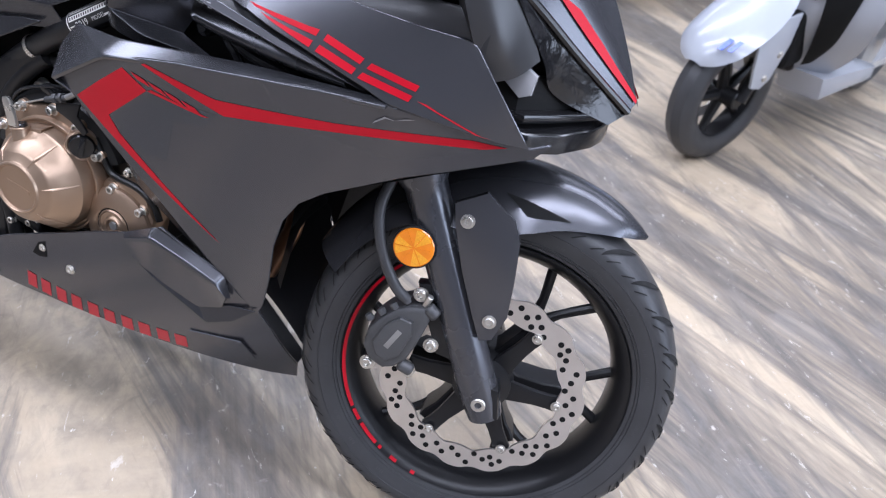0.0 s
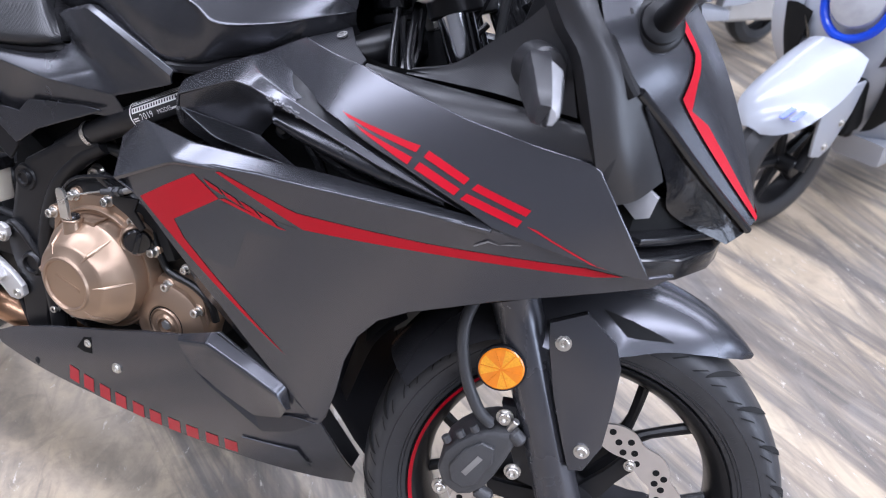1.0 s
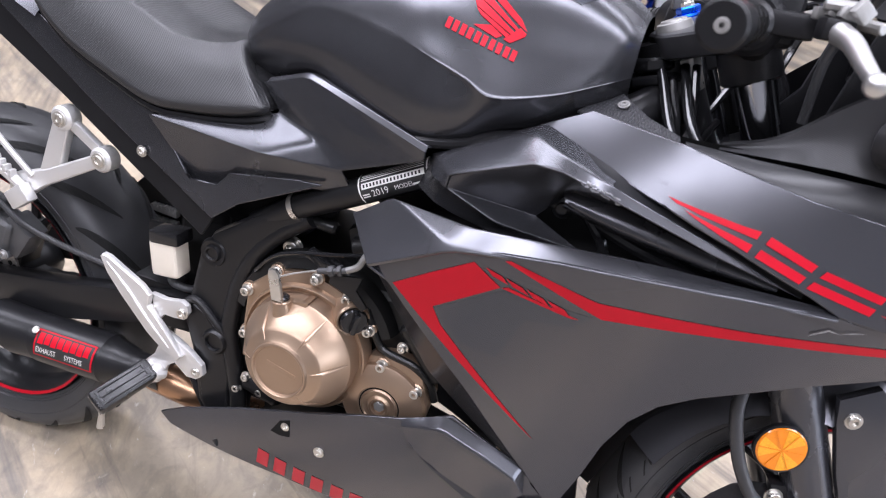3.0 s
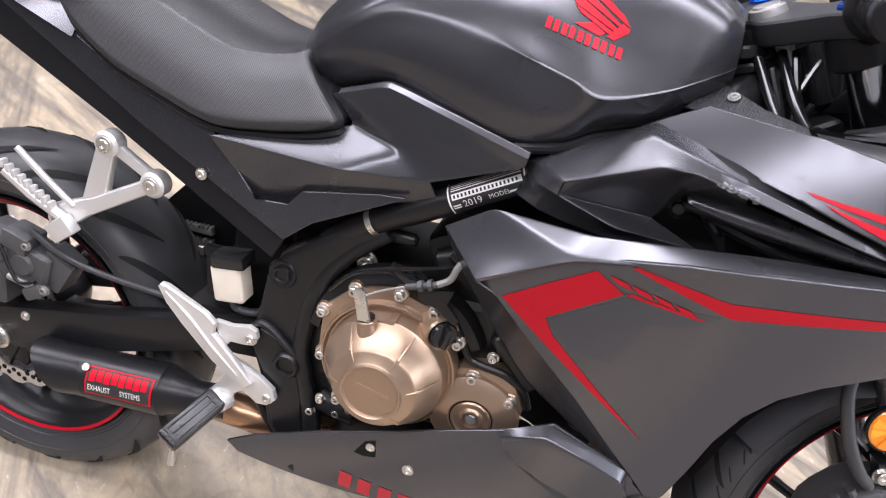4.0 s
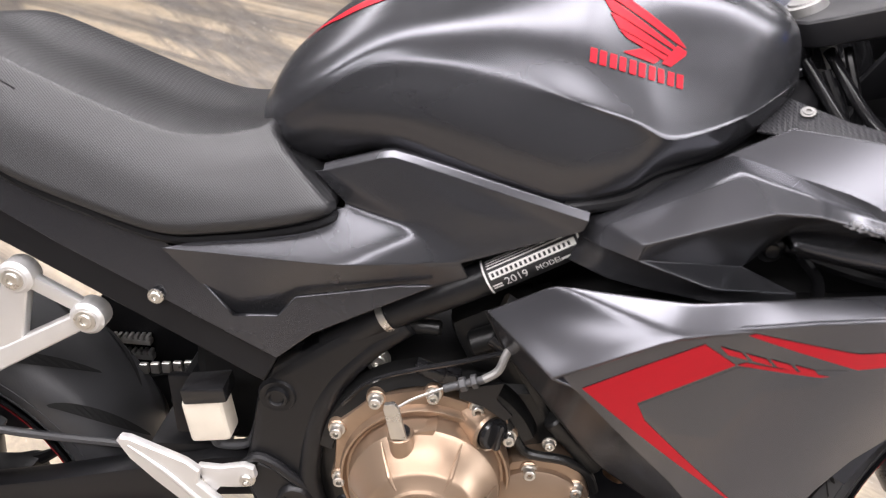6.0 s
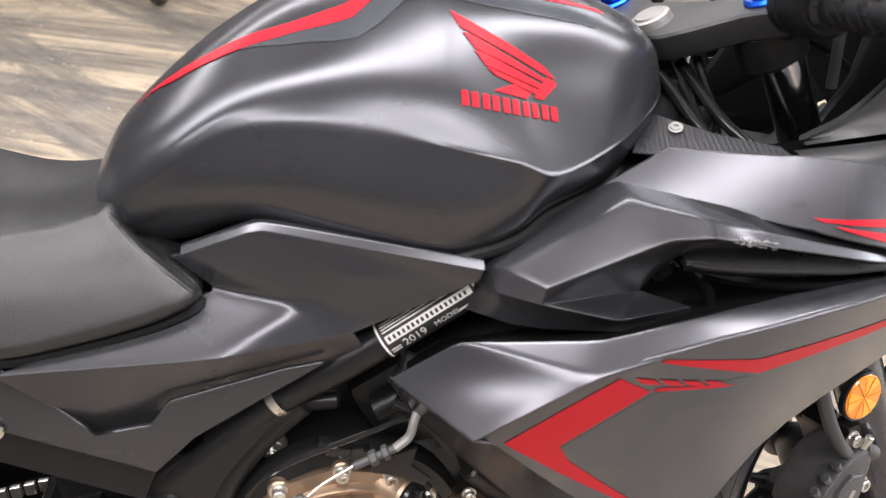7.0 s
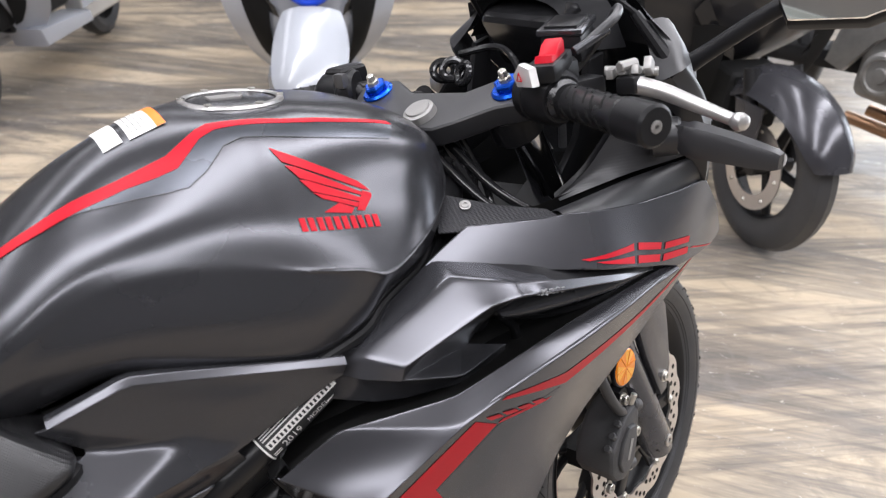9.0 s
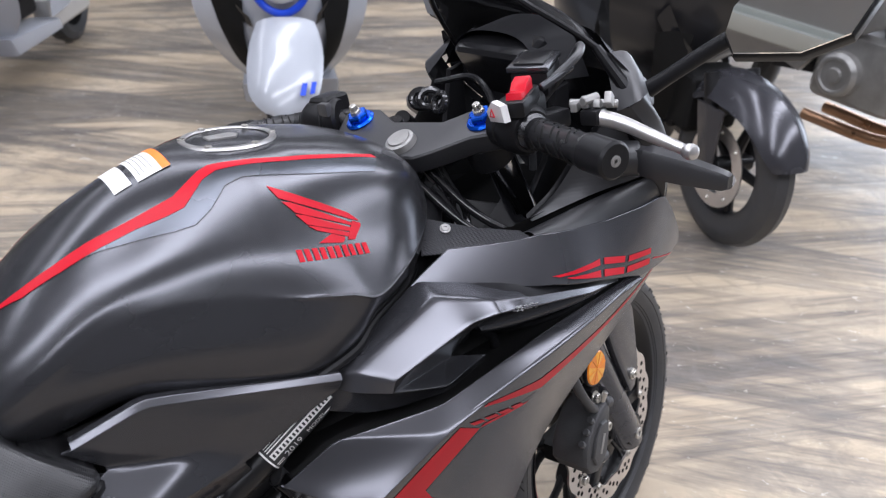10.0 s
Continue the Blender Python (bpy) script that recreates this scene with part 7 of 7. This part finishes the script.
# radiator and inner shields: dark fillers whose black stands in for shade behind the fairing
part("radiator", block(0.05, 0.30, 0.22, 0.01, pose(-0.42, 0, 0.56, 0, 20, 0)), DEEP, bike, "near-black radiator block filling the shade behind the fairing")
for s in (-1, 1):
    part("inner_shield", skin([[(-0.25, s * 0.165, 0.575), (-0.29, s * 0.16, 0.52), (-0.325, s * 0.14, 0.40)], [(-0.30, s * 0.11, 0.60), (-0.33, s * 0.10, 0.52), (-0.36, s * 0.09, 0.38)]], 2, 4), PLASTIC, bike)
    # added sheet over the wheel arch, its shade painted near-black
    part("arch_shade_sheet", skin([[(-0.02, s * 0.13, 0.69), (-0.14, s * 0.175, 0.645), (-0.25, s * 0.18, 0.59), (-0.30, s * 0.165, 0.52)], [(-0.05, s * 0.05, 0.72), (-0.17, s * 0.06, 0.70), (-0.28, s * 0.06, 0.68), (-0.35, s * 0.06, 0.60)]], 3, 4), DEEP, bike)
for k in range(6):
    part("exhaust_header", tube([(-0.47, -0.09 + 0.035 * k, 0.50), (-0.43, -0.09 + 0.035 * k, 0.40), (-0.47, -0.06 + 0.025 * k, 0.28)], 0.017, 12, 4), COPPER, bike) if k in (0, 5) else None

# tank fittings
tank_tree_bm = bmesh.new()
tank_tree_bm.from_mesh(tank.data)
TREE = BVHTree.FromBMesh(tank_tree_bm)


def on_tank(x, u, lift=0.001):
    """A place on the tank's skin: x along it, u from 0 (crown) to 1 (right flank), as a turn about a line inside the tank."""
    o = Vector((x, 0, 0.86))
    a = radians(100 * u)
    way = Vector((0, -math.sin(a), math.cos(a)))
    hit, normal, _, _ = TREE.ray_cast(o + way * 0.6, -way)
    if hit is None:
        hit, normal = o + way * 0.14, way
    if normal.dot(way) < 0:
        normal = -normal
    return hit + normal * lift


def tank_band(upper, lower, nv=5, n=5, lift=0.001):
    """A band on the tank between two edges with as many corners, each a list of (x, u)."""
    return grid_mesh([[on_tank(*(p + (q - p) * f), lift=lift) for f in np.linspace(0, 1, nv)] for p, q in zip(line(upper, n), line(lower, n))])


def tank_patch(outline, lift=0.001, step=0.015):
    """A flat-outlined decal on the tank."""
    bm = sheet(outline, lambda x, z: 0.0, step)
    for v in bm.verts:
        v.co = on_tank(v.co.x, v.co.z, lift)
    return bm


def tank_decal(name, bm, mat, label="", both=True):
    for b in (bm, flipped(bm)) if both else (bm,):
        bmesh.ops.recalc_face_normals(b, faces=b.faces)
        for f in b.faces:
            f.smooth = True
        part(name, b, mat, tank, label, clean=False)


STRIPE_UP = [(-0.87, 0.235), (-0.821, 0.285), (-0.79, 0.293), (-0.758, 0.281), (-0.724, 0.28), (-0.695, 0.277), (-0.676, 0.275), (-0.645, 0.225), (-0.633, 0.217), (-0.607, 0.247), (-0.556, 0.289), (-0.46, 0.362)]
STRIPE_LOW = [(-0.865, 0.245), (-0.824, 0.345), (-0.786, 0.347), (-0.752, 0.333), (-0.718, 0.326), (-0.69, 0.338), (-0.672, 0.338), (-0.645, 0.268), (-0.63, 0.257), (-0.606, 0.276), (-0.554, 0.313), (-0.456, 0.385)]
BAND_LOW = [(-0.765, 0.34), (-0.752, 0.345), (-0.712, 0.383), (-0.69, 0.41), (-0.671, 0.422), (-0.652, 0.39), (-0.63, 0.329), (-0.612, 0.322), (-0.546, 0.39), (-0.47, 0.455)]
tank_decal("red_stripe", tank_band(STRIPE_UP, STRIPE_LOW, lift=0.0009), RED, "bright red stripe along the tank")
tank_decal("grey_band", tank_band([(-0.765, 0.338), *STRIPE_LOW[3:]], BAND_LOW, lift=0.0005), SHADOW, "darker grey film below the stripe")
tank_decal("band_line", tank_band(BAND_LOW, [(x, u + 0.0022) for x, u in BAND_LOW], 2, lift=0.0008), WORN)
FEATHERS = [[(-0.595, 0.39), (-0.587, 0.413), (-0.525, 0.584), (-0.516, 0.629), (-0.525, 0.611), (-0.59, 0.45)], [(-0.589, 0.465), (-0.581, 0.478), (-0.526, 0.624), (-0.526, 0.637), (-0.581, 0.521)],
            [(-0.582, 0.526), (-0.574, 0.538), (-0.529, 0.642), (-0.531, 0.656), (-0.575, 0.576)], [(-0.575, 0.58), (-0.569, 0.59), (-0.533, 0.657), (-0.536, 0.671), (-0.568, 0.608)],
            [(-0.524, 0.619), (-0.516, 0.638), (-0.517, 0.651), (-0.53, 0.69), (-0.538, 0.681)], [(-0.554, 0.638), (-0.54, 0.669), (-0.545, 0.684), (-0.572, 0.653)]]
tank_decal("tank_emblem", joined(*[tank_patch(f) for f in FEATHERS]), RED, "red slanted emblem shapes")
for i in range(5):
    at = lambda f, low: (-0.600 + 0.083 * f - 0.001 * low, (0.687 if low else 0.645) + 0.073 * f)
    for a, b in ((i / 5 + 0.012, i / 5 + 0.078), (i / 5 + 0.108, i / 5 + 0.174)):
        tank_decal("maker_bar", tank_patch([at(a, 0), at(b, 0), at(b, 1), at(a, 1)]), RED, "red lettering bar")


def tank_label(name, x0, x1, y0, y1, mat, lift=0.0012, label=""):
    """A label on the crown of the tank."""
    rows = []
    for x in np.linspace(x0, x1, 6):
        rows.append([TREE.ray_cast(Vector((x, y, 1.3)), Vector((0, 0, -1)))[0] + Vector((0, 0, lift)) for y in np.linspace(y0, y1, 10)])
    return part(name, grid_mesh(rows), mat, tank, label)


tank_label("warning_label", -0.695, -0.661, -0.036, 0.034, WHITE, label="white warning label on the tank")
tank_label("label_strip", -0.6695, -0.661, -0.036, 0.034, ORANGE, 0.0017, "orange strip of the label")
tank_label("small_label", -0.719, -0.701, -0.034, 0.020, WHITE, label="small white label on the tank")
for k in range(4):
    tank_label("text_bar", -0.6905 + 0.0045 * k, -0.6898 + 0.0045 * k, -0.030, 0.026 - 0.008 * (k % 2), INK, 0.0017)


CAP_AT = Matrix.Translation((-0.585, 0, 1.0095)) @ pose(0, 0, 0, 0, 6, 0) @ pose(0, 0, 0, 90, 0, 0)
cap = part("filler_cap", lathe([(0.0001, 0.0035), (0.036, 0.0035), (0.038, 0.0025), (0.058, 0.0), (0.0605, -0.006)], 56), SATIN, bike, "black fuel filler cap", m=CAP_AT)
part("cap_ring", lathe([(0.0440, 0.0026), (0.0448, 0.0042), (0.0505, 0.0040), (0.0518, 0.0014)], 56), LEVER, cap, "bright ring of the filler cap", m=CAP_AT)
part("lock_flap", joined(slab([(-0.024, -0.008), (0.006, -0.010), (0.012, 0.0), (0.006, 0.010), (-0.024, 0.008)], 0.003, 0.0062, 0.001)), DULL_SILVER, cap, m=CAP_AT)
for k in range(6):
    a = k * math.pi / 3 + 0.3
    part("cap_screw", bolt((0.0475 * math.cos(a), 0.0040, 0.0475 * math.sin(a)), (0, 1, 0), 0.003, 0.002), STEEL, cap, m=CAP_AT)
for s in (-1, 1):
    part("cockpit_shelf", skin([[(-0.40, s * 0.158, 0.845), (-0.34, s * 0.170, 0.848), (-0.22, s * 0.19, 0.858), (-0.11, s * 0.195, 0.862)], [(-0.40, s * 0.13, 0.80), (-0.34, s * 0.135, 0.79), (-0.22, s * 0.14, 0.79), (-0.11, s * 0.15, 0.80)]], 3, 4), PLASTIC, bike, "black shelf inside the cowl")


# ---------------------------------------------------------------- scooters behind
def scooter_wheel(parent, at, r, half, disc, cast=FRAME):
    w = part("front_wheel", lathe([(r * 0.62, half * 0.7), (r * 0.75, half), (r * 0.86, half * 0.95), (r * 0.96, half * 0.6), (r, 0), (r * 0.96, -half * 0.6), (r * 0.86, -half * 0.95), (r * 0.75, -half), (r * 0.62, -half * 0.7)], 48), RUBBER, parent, "worn black scooter tyre", m=at)
    part("rim", lathe([(r * 0.64, half * 0.75), (r * 0.60, half * 0.6), (r * 0.58, 0), (r * 0.60, -half * 0.6), (r * 0.64, -half * 0.75)], 40), cast, w, m=at)
    for k in range(5):
        a = k * 2 * math.pi / 5
        part("spoke", tube([(0.02 * math.cos(a), 0, 0.02 * math.sin(a)), (r * 0.6 * math.cos(a), 0, r * 0.6 * math.sin(a))], [0.02, 0.014], 8), cast, w, m=at)
    part("hub", rod((0, -half - 0.02, 0), (0, half + 0.02, 0), 0.03, seg=18, bevel=0.004), FRAME, w, m=at)
    if disc:
        part("brake_disc", lathe([(r * 0.5, -0.002), (r * 0.5, 0.002), (r * 0.33, 0.002), (r * 0.33, -0.002)], 36, True), DISC, w, "steel brake disc", m=at @ Matrix.Translation((0, -half - 0.008, 0)))
        for k in range(8):
            a = k * math.pi / 4
            part("disc_bolt", bolt((r * 0.42 * math.cos(a), -half - 0.010, r * 0.42 * math.sin(a)), r=0.006, h=0.004), STEEL, w, m=at)
    return w


def scooter(name, label, place, paint, fender_paint, accent, steer=0.0, r=0.235, slim=True, cast=FRAME):
    """A step-through scooter, front wheel's contact at the origin, facing +x."""
    t = thing(name, label, "scooter", "parked scooters", m=place)
    turn = Matrix.Translation((-0.05, 0, 0)) @ Matrix.Rotation(radians(steer), 4, "Z") @ Matrix.Translation((0.05, 0, 0))
    scooter_wheel(t, turn @ Matrix.Translation((0, 0, r)), r, 0.05, True, cast)
    rows = []
    lift = r - 0.235
    for x, z, w, drop in ((0.215, 0.375, 0.03, 0.01), (0.205, 0.405, 0.075, 0.03), (0.175, 0.455, 0.115, 0.05), (0.12, 0.505, 0.128, 0.06), (0.06, 0.545, 0.130, 0.06), (0.0, 0.585, 0.122, 0.05), (-0.06, 0.62, 0.10, 0.03)) if slim else (
            (0.288, 0.345, 0.060, 0.03), (0.272, 0.385, 0.078, 0.045), (0.235, 0.435, 0.088, 0.06), (0.18, 0.482, 0.094, 0.07), (0.10, 0.518, 0.096, 0.08), (0.0, 0.532, 0.096, 0.085), (-0.11, 0.522, 0.096, 0.085), (-0.20, 0.47, 0.092, 0.08)):
        out = Vector((0.6, 0, 0.8)) if slim else Vector((x, 0, z - 0.25)).normalized()
        rows.append([(x - drop * abs(d) ** 2.6 * out.x, d * w, z + lift - drop * abs(d) ** 2.6 * out.z) for d in np.linspace(-1, 1, 13)])
    rows = [list(r_) for r_ in zip(*[crom([row[j] for row in rows], 3) for j in range(13)])]
    fen = part("front_fender", grid_mesh(rows), fender_paint, t, "glossy painted front fender", m=turn, angle=60)
    sh = fen.modifiers.new("thickness", "SOLIDIFY")
    sh.thickness, sh.offset = 0.006, -1
    for s in (-1, 1):
        part("fork_leg", tube([(0, s * 0.075, r), (-0.10, s * 0.072, r + 0.28)], [0.02, 0.024], 14), FRAME, t, m=turn)
        part("fork_guard", slab([(0.055, r + 0.26), (0.025, r + 0.12), (0.005, r + 0.055), (-0.045, r + 0.045), (-0.085, r + 0.075), (-0.125, r + 0.19), (-0.13, r + 0.29)] if slim else [(0.03, r + 0.20), (0.03, r + 0.02), (-0.04, r), (-0.11, r + 0.19)], s * 0.088, s * 0.100, 0.006, 2), fender_paint, fen, "painted guard plate beside the wheel", m=turn)
        for gx, gz in ((-0.045, 0.085), (-0.085, 0.16)) if slim else ():
            part("guard_bolt", bolt((gx, s * 0.100, r + gz), (0, s, 0), 0.009, 0.006), STEEL, fen, m=turn)
    # leg shield: a bowed front with swept sides
    shield = []
    for z, x, w in ((0.30, -0.42, 0.14), (0.44, -0.38, 0.20), (0.56, -0.26, 0.30), (0.74, -0.20, 0.36), (0.94, -0.24, 0.35), (1.16, -0.40, 0.22)) if not slim else ((0.27, -0.30, 0.16), (0.36, -0.25, 0.23), (0.50, -0.17, 0.29), (0.64, -0.15, 0.31), (0.78, -0.18, 0.27), (0.90, -0.24, 0.18)):
        shield.append([(x - 0.11 * abs(d) ** 1.8, d * w, z + 0.03 * abs(d)) for d in (-1, -0.8, -0.5, -0.2, 0, 0.2, 0.5, 0.8, 1)])
    front = part("leg_shield", skin(shield, 4, 3), paint, t, "glossy leg shield", angle=60)
    sh = front.modifiers.new("thickness", "SOLIDIFY")
    sh.thickness, sh.offset = 0.02, 0
    part("inner_shield", skin([[(x - 0.05, y * 0.9, z) for x, y, z in r_] for r_ in shield], 2, 2), PLASTIC, t, "black inner leg shield")
    for s in (-1, 1):
        part("shield_recess", skin([[(-0.145, s * 0.135, 0.66), (-0.165, s * 0.145, 0.52), (-0.215, s * 0.13, 0.40), (-0.255, s * 0.11, 0.33)], [(-0.165, s * 0.20, 0.67), (-0.185, s * 0.20, 0.54), (-0.235, s * 0.17, 0.42), (-0.27, s * 0.13, 0.34)],
             [(-0.185, s * 0.245, 0.66), (-0.205, s * 0.225, 0.55), (-0.25, s * 0.19, 0.43), (-0.275, s * 0.14, 0.35)]], 3, 4), DEEP, front, "black cut-out beside the fender")
    part("wheel_well", block(0.14, 0.2, 0.20, 0.03, Matrix.Translation((-0.22, 0, 0.42)), 3), DEEP, t)
    lamp = part("headlight", lathe([(0.0001, 0.03), (0.05, 0.026), (0.075, 0.012), (0.08, 0), (0.08, -0.03)], 36), LENS, t, "round clear headlight", m=pose(-0.09 if slim else -0.17, 0, 0.735 if slim else 0.88, 0, 0, -90) @ pose(0, 0, 0, 12, 0, 0))
    part("lamp_trim", tube([(-0.075 - (0 if slim else 0.1) - 0.02 * abs(math.sin(a)), 0.095 * math.sin(a), (0.735 if slim else 0.88) + 0.11 * math.cos(a)) for a in np.linspace(0.6, 2 * math.pi - 0.6, 30)], 0.014, 10), accent, lamp, "coloured headlight surround")
    for s in (-1, 1):
        part("side_light", skin([[(-0.14, s * 0.12, 0.60), (-0.16, s * 0.17, 0.66), (-0.21, s * 0.20, 0.74)], [(-0.15, s * 0.11, 0.56), (-0.18, s * 0.18, 0.61), (-0.24, s * 0.22, 0.69)]], 2, 4), GLOSS, t)
        part("floor_board", slab([(-0.30, 0.30), (-0.80, 0.26), (-0.82, 0.20), (-0.34, 0.21)], s * 0.02, s * 0.19, 0.02), paint, t, "lower side panel")
        part("body_side", skin([[(-0.72, s * 0.19, 0.28), (-0.95, s * 0.21, 0.32), (-1.30, s * 0.16, 0.46), (-1.52, s * 0.07, 0.60)], [(-0.74, s * 0.20, 0.48), (-0.98, s * 0.22, 0.52), (-1.30, s * 0.18, 0.62), (-1.58, s * 0.07, 0.70)],
             [(-0.80, s * 0.15, 0.66), (-1.0, s * 0.17, 0.68), (-1.30, s * 0.14, 0.72), (-1.58, s * 0.05, 0.76)]], 4, 4), paint, t, "glossy rear side panel", angle=60)
        part("handlebar", tube([(-0.26, 0, 1.0), (-0.29, s * 0.18, 1.03), (-0.36, s * 0.32, 1.0)], 0.012, 12, 4), FRAME, t, m=turn)
        part("grip", tube([(-0.325, s * 0.25, 1.02), (-0.37, s * 0.35, 0.995)], 0.018, 14), GRIP, t, m=turn)
    part("seat", skin([[(x, -w, z), (x, -w * 0.8, z + 0.05), (x, 0, z + 0.065), (x, w * 0.8, z + 0.05), (x, w, z)] for x, w, z in ((-0.78, 0.10, 0.68), (-0.95, 0.15, 0.70), (-1.2, 0.14, 0.72), (-1.5, 0.07, 0.77))], 4, 3), SEAT, t, "black scooter seat", angle=60)
    part("tunnel", block(0.55, 0.16, 0.10, 0.03, Matrix.Translation((-0.55, 0, 0.33)), 3), PLASTIC, t)
    part("bar_cover", block(0.14, 0.26, 0.12, 0.04, pose(-0.25, 0, 0.98, 0, -20, 0), 3), paint, t, m=turn)
    rw = Matrix.Translation((-1.26, 0, r))
    part("rear_wheel", lathe([(r * 0.62, 0.045), (r * 0.8, 0.06), (r * 0.95, 0.04), (r, 0), (r * 0.95, -0.04), (r * 0.8, -0.06), (r * 0.62, -0.045)], 40), RUBBER, t, m=rw)
    part("engine_case", block(0.48, 0.12, 0.18, 0.05, Matrix.Translation((-1.08, 0.08, 0.26)), 3), SILVER, t)
    return t


def facing(x, y, heading, lean=0.0):
    """A place on the floor, heading in degrees from +x, leaning to its left."""
    return Matrix.Translation((x, y, 0)) @ Matrix.Rotation(radians(heading), 4, "Z") @ Matrix.Rotation(radians(-lean), 4, "X")


white = scooter("scooter", "white step-through scooter with blue trim and a blue fender mark", facing(0.278, 1.685, -117), SCOOTER_WHITE, SCOOTER_WHITE, SCOOTER_BLUE, -8)
mark = [slab(o, -0.001, 0.001, 0) for o in ([(-0.026, -0.024), (-0.008, -0.024), (0.000, 0.024), (-0.018, 0.024)], [(0.006, -0.018), (0.022, -0.018), (0.030, 0.028), (0.014, 0.028)])]
part("fender_mark", joined(*mark), SCOOTER_BLUE, white, "blue mark on the fender", m=Matrix.Translation((0.190, 0.052, 0.449)) @ pose(0, 0, 0, 0, 0, 84) @ pose(0, 0, 0, -54, 0, 0))
dark = scooter("scooter", "charcoal scooter with a glossy grey front fender", facing(1.206, 0.487, -117), SCOOTER_DARK, SCOOTER_GREY, SCOOTER_DARK, 3, 0.275, False)
far = scooter("scooter", "white and black scooter standing further back", facing(-0.66, 3.05, -128), SCOOTER_WHITE, SCOOTER_WHITE, SCOOTER_BLUE, 14, cast=SCOOTER_BLUE)
scooter("scooter", "charcoal scooter parked at the back of the row", facing(-1.43, 4.1, -95), SCOOTER_DARK, SCOOTER_DARK, SCOOTER_DARK, 0)


# ---------------------------------------------------------------- part of another machine at the side
def parked_engine():
    """A parked motorcycle of which the engine, its header pipe and the rear wheel come into view."""
    t = thing("motorcycle", "parked motorcycle with a silver engine plate and bronze header pipe", "motorcycle", m=facing(2.10, 0.45, -100))
    for x in (-0.72, 0.72):
        at = Matrix.Translation((x, 0, 0.30))
        w = part("wheel", lathe([(0.205, 0.04), (0.24, 0.06), (0.275, 0.055), (0.295, 0.03), (0.30, 0), (0.295, -0.03), (0.275, -0.055), (0.24, -0.06), (0.205, -0.04)], 48), RUBBER, t, "black tyre", m=at)
        part("rim", lathe([(0.212, 0.045), (0.195, 0.03), (0.19, 0), (0.195, -0.03), (0.212, -0.045)], 40), FRAME, w, m=at)
        for k in range(5):
            a = k * 2 * math.pi / 5
            part("spoke", tube([(0.02 * math.cos(a), 0, 0.02 * math.sin(a)), (0.195 * math.cos(a), 0, 0.195 * math.sin(a))], [0.02, 0.013], 8), FRAME, w, m=at)
    part("engine_block", joined(block(0.36, 0.30, 0.28, 0.05, Matrix.Translation((0.0, 0, 0.42)), 3), block(0.22, 0.28, 0.24, 0.04, pose(0.14, 0, 0.62, 0, -25, 0), 3)), DULL_SILVER, t, "silver engine")
    for s in (-1, 1):
        part("engine_cover", lathe([(0.085, 0), (0.083, -0.03), (0.070, -0.045), (0.060, -0.046), (0.056, -0.040), (0.030, -0.040), (0.026, -0.050), (0.0001, -0.050)], 36), DULL_SILVER, t, "silver engine cover", m=Matrix.Translation((-0.05, s * 0.15, 0.40)) @ (Matrix.Identity(4) if s < 0 else Matrix.Rotation(math.pi, 4, "Z")))
        part("frame_plate", slab([(-0.25, 0.62), (0.0, 0.72), (0.30, 0.86), (0.34, 0.80), (0.10, 0.62), (-0.12, 0.50), (-0.22, 0.36), (-0.30, 0.38)], s * 0.17, s * 0.13, 0.012), DULL_SILVER, t, "silver frame plate")
        part("header_pipe", tube([(0.22, s * 0.08, 0.60), (0.36, s * 0.09, 0.50), (0.34, s * 0.08, 0.30), (0.15, s * 0.06, 0.18), (-0.20, s * 0.07, 0.17)], 0.024, 14, 5), COPPER, t, "bronze header pipe")
        part("fork_leg", tube([(0.72, s * 0.09, 0.30), (0.46, s * 0.09, 0.92)], 0.024, 14), FRAME, t)
    part("tank", skin([[(x, -w, z), (x, -w * 0.9, z + 0.10), (x, 0, z + 0.15), (x, w * 0.9, z + 0.10), (x, w, z)] for x, w, z in ((0.40, 0.09, 0.84), (0.25, 0.15, 0.82), (0.0, 0.15, 0.80), (-0.20, 0.08, 0.78))], 4, 4), SCOOTER_DARK, t, "dark fuel tank", angle=60)
    part("seat", skin([[(x, -w, z), (x, 0, z + 0.05), (x, w, z)] for x, w, z in ((-0.18, 0.09, 0.76), (-0.45, 0.12, 0.77), (-0.80, 0.06, 0.88))], 4, 4), SEAT, t, "black seat", angle=60)
    part("swingarm", slab([(-0.10, 0.44), (-0.74, 0.33), (-0.74, 0.27), (-0.10, 0.36)], -0.10, 0.10, 0.01), FRAME, t)


parked_engine()
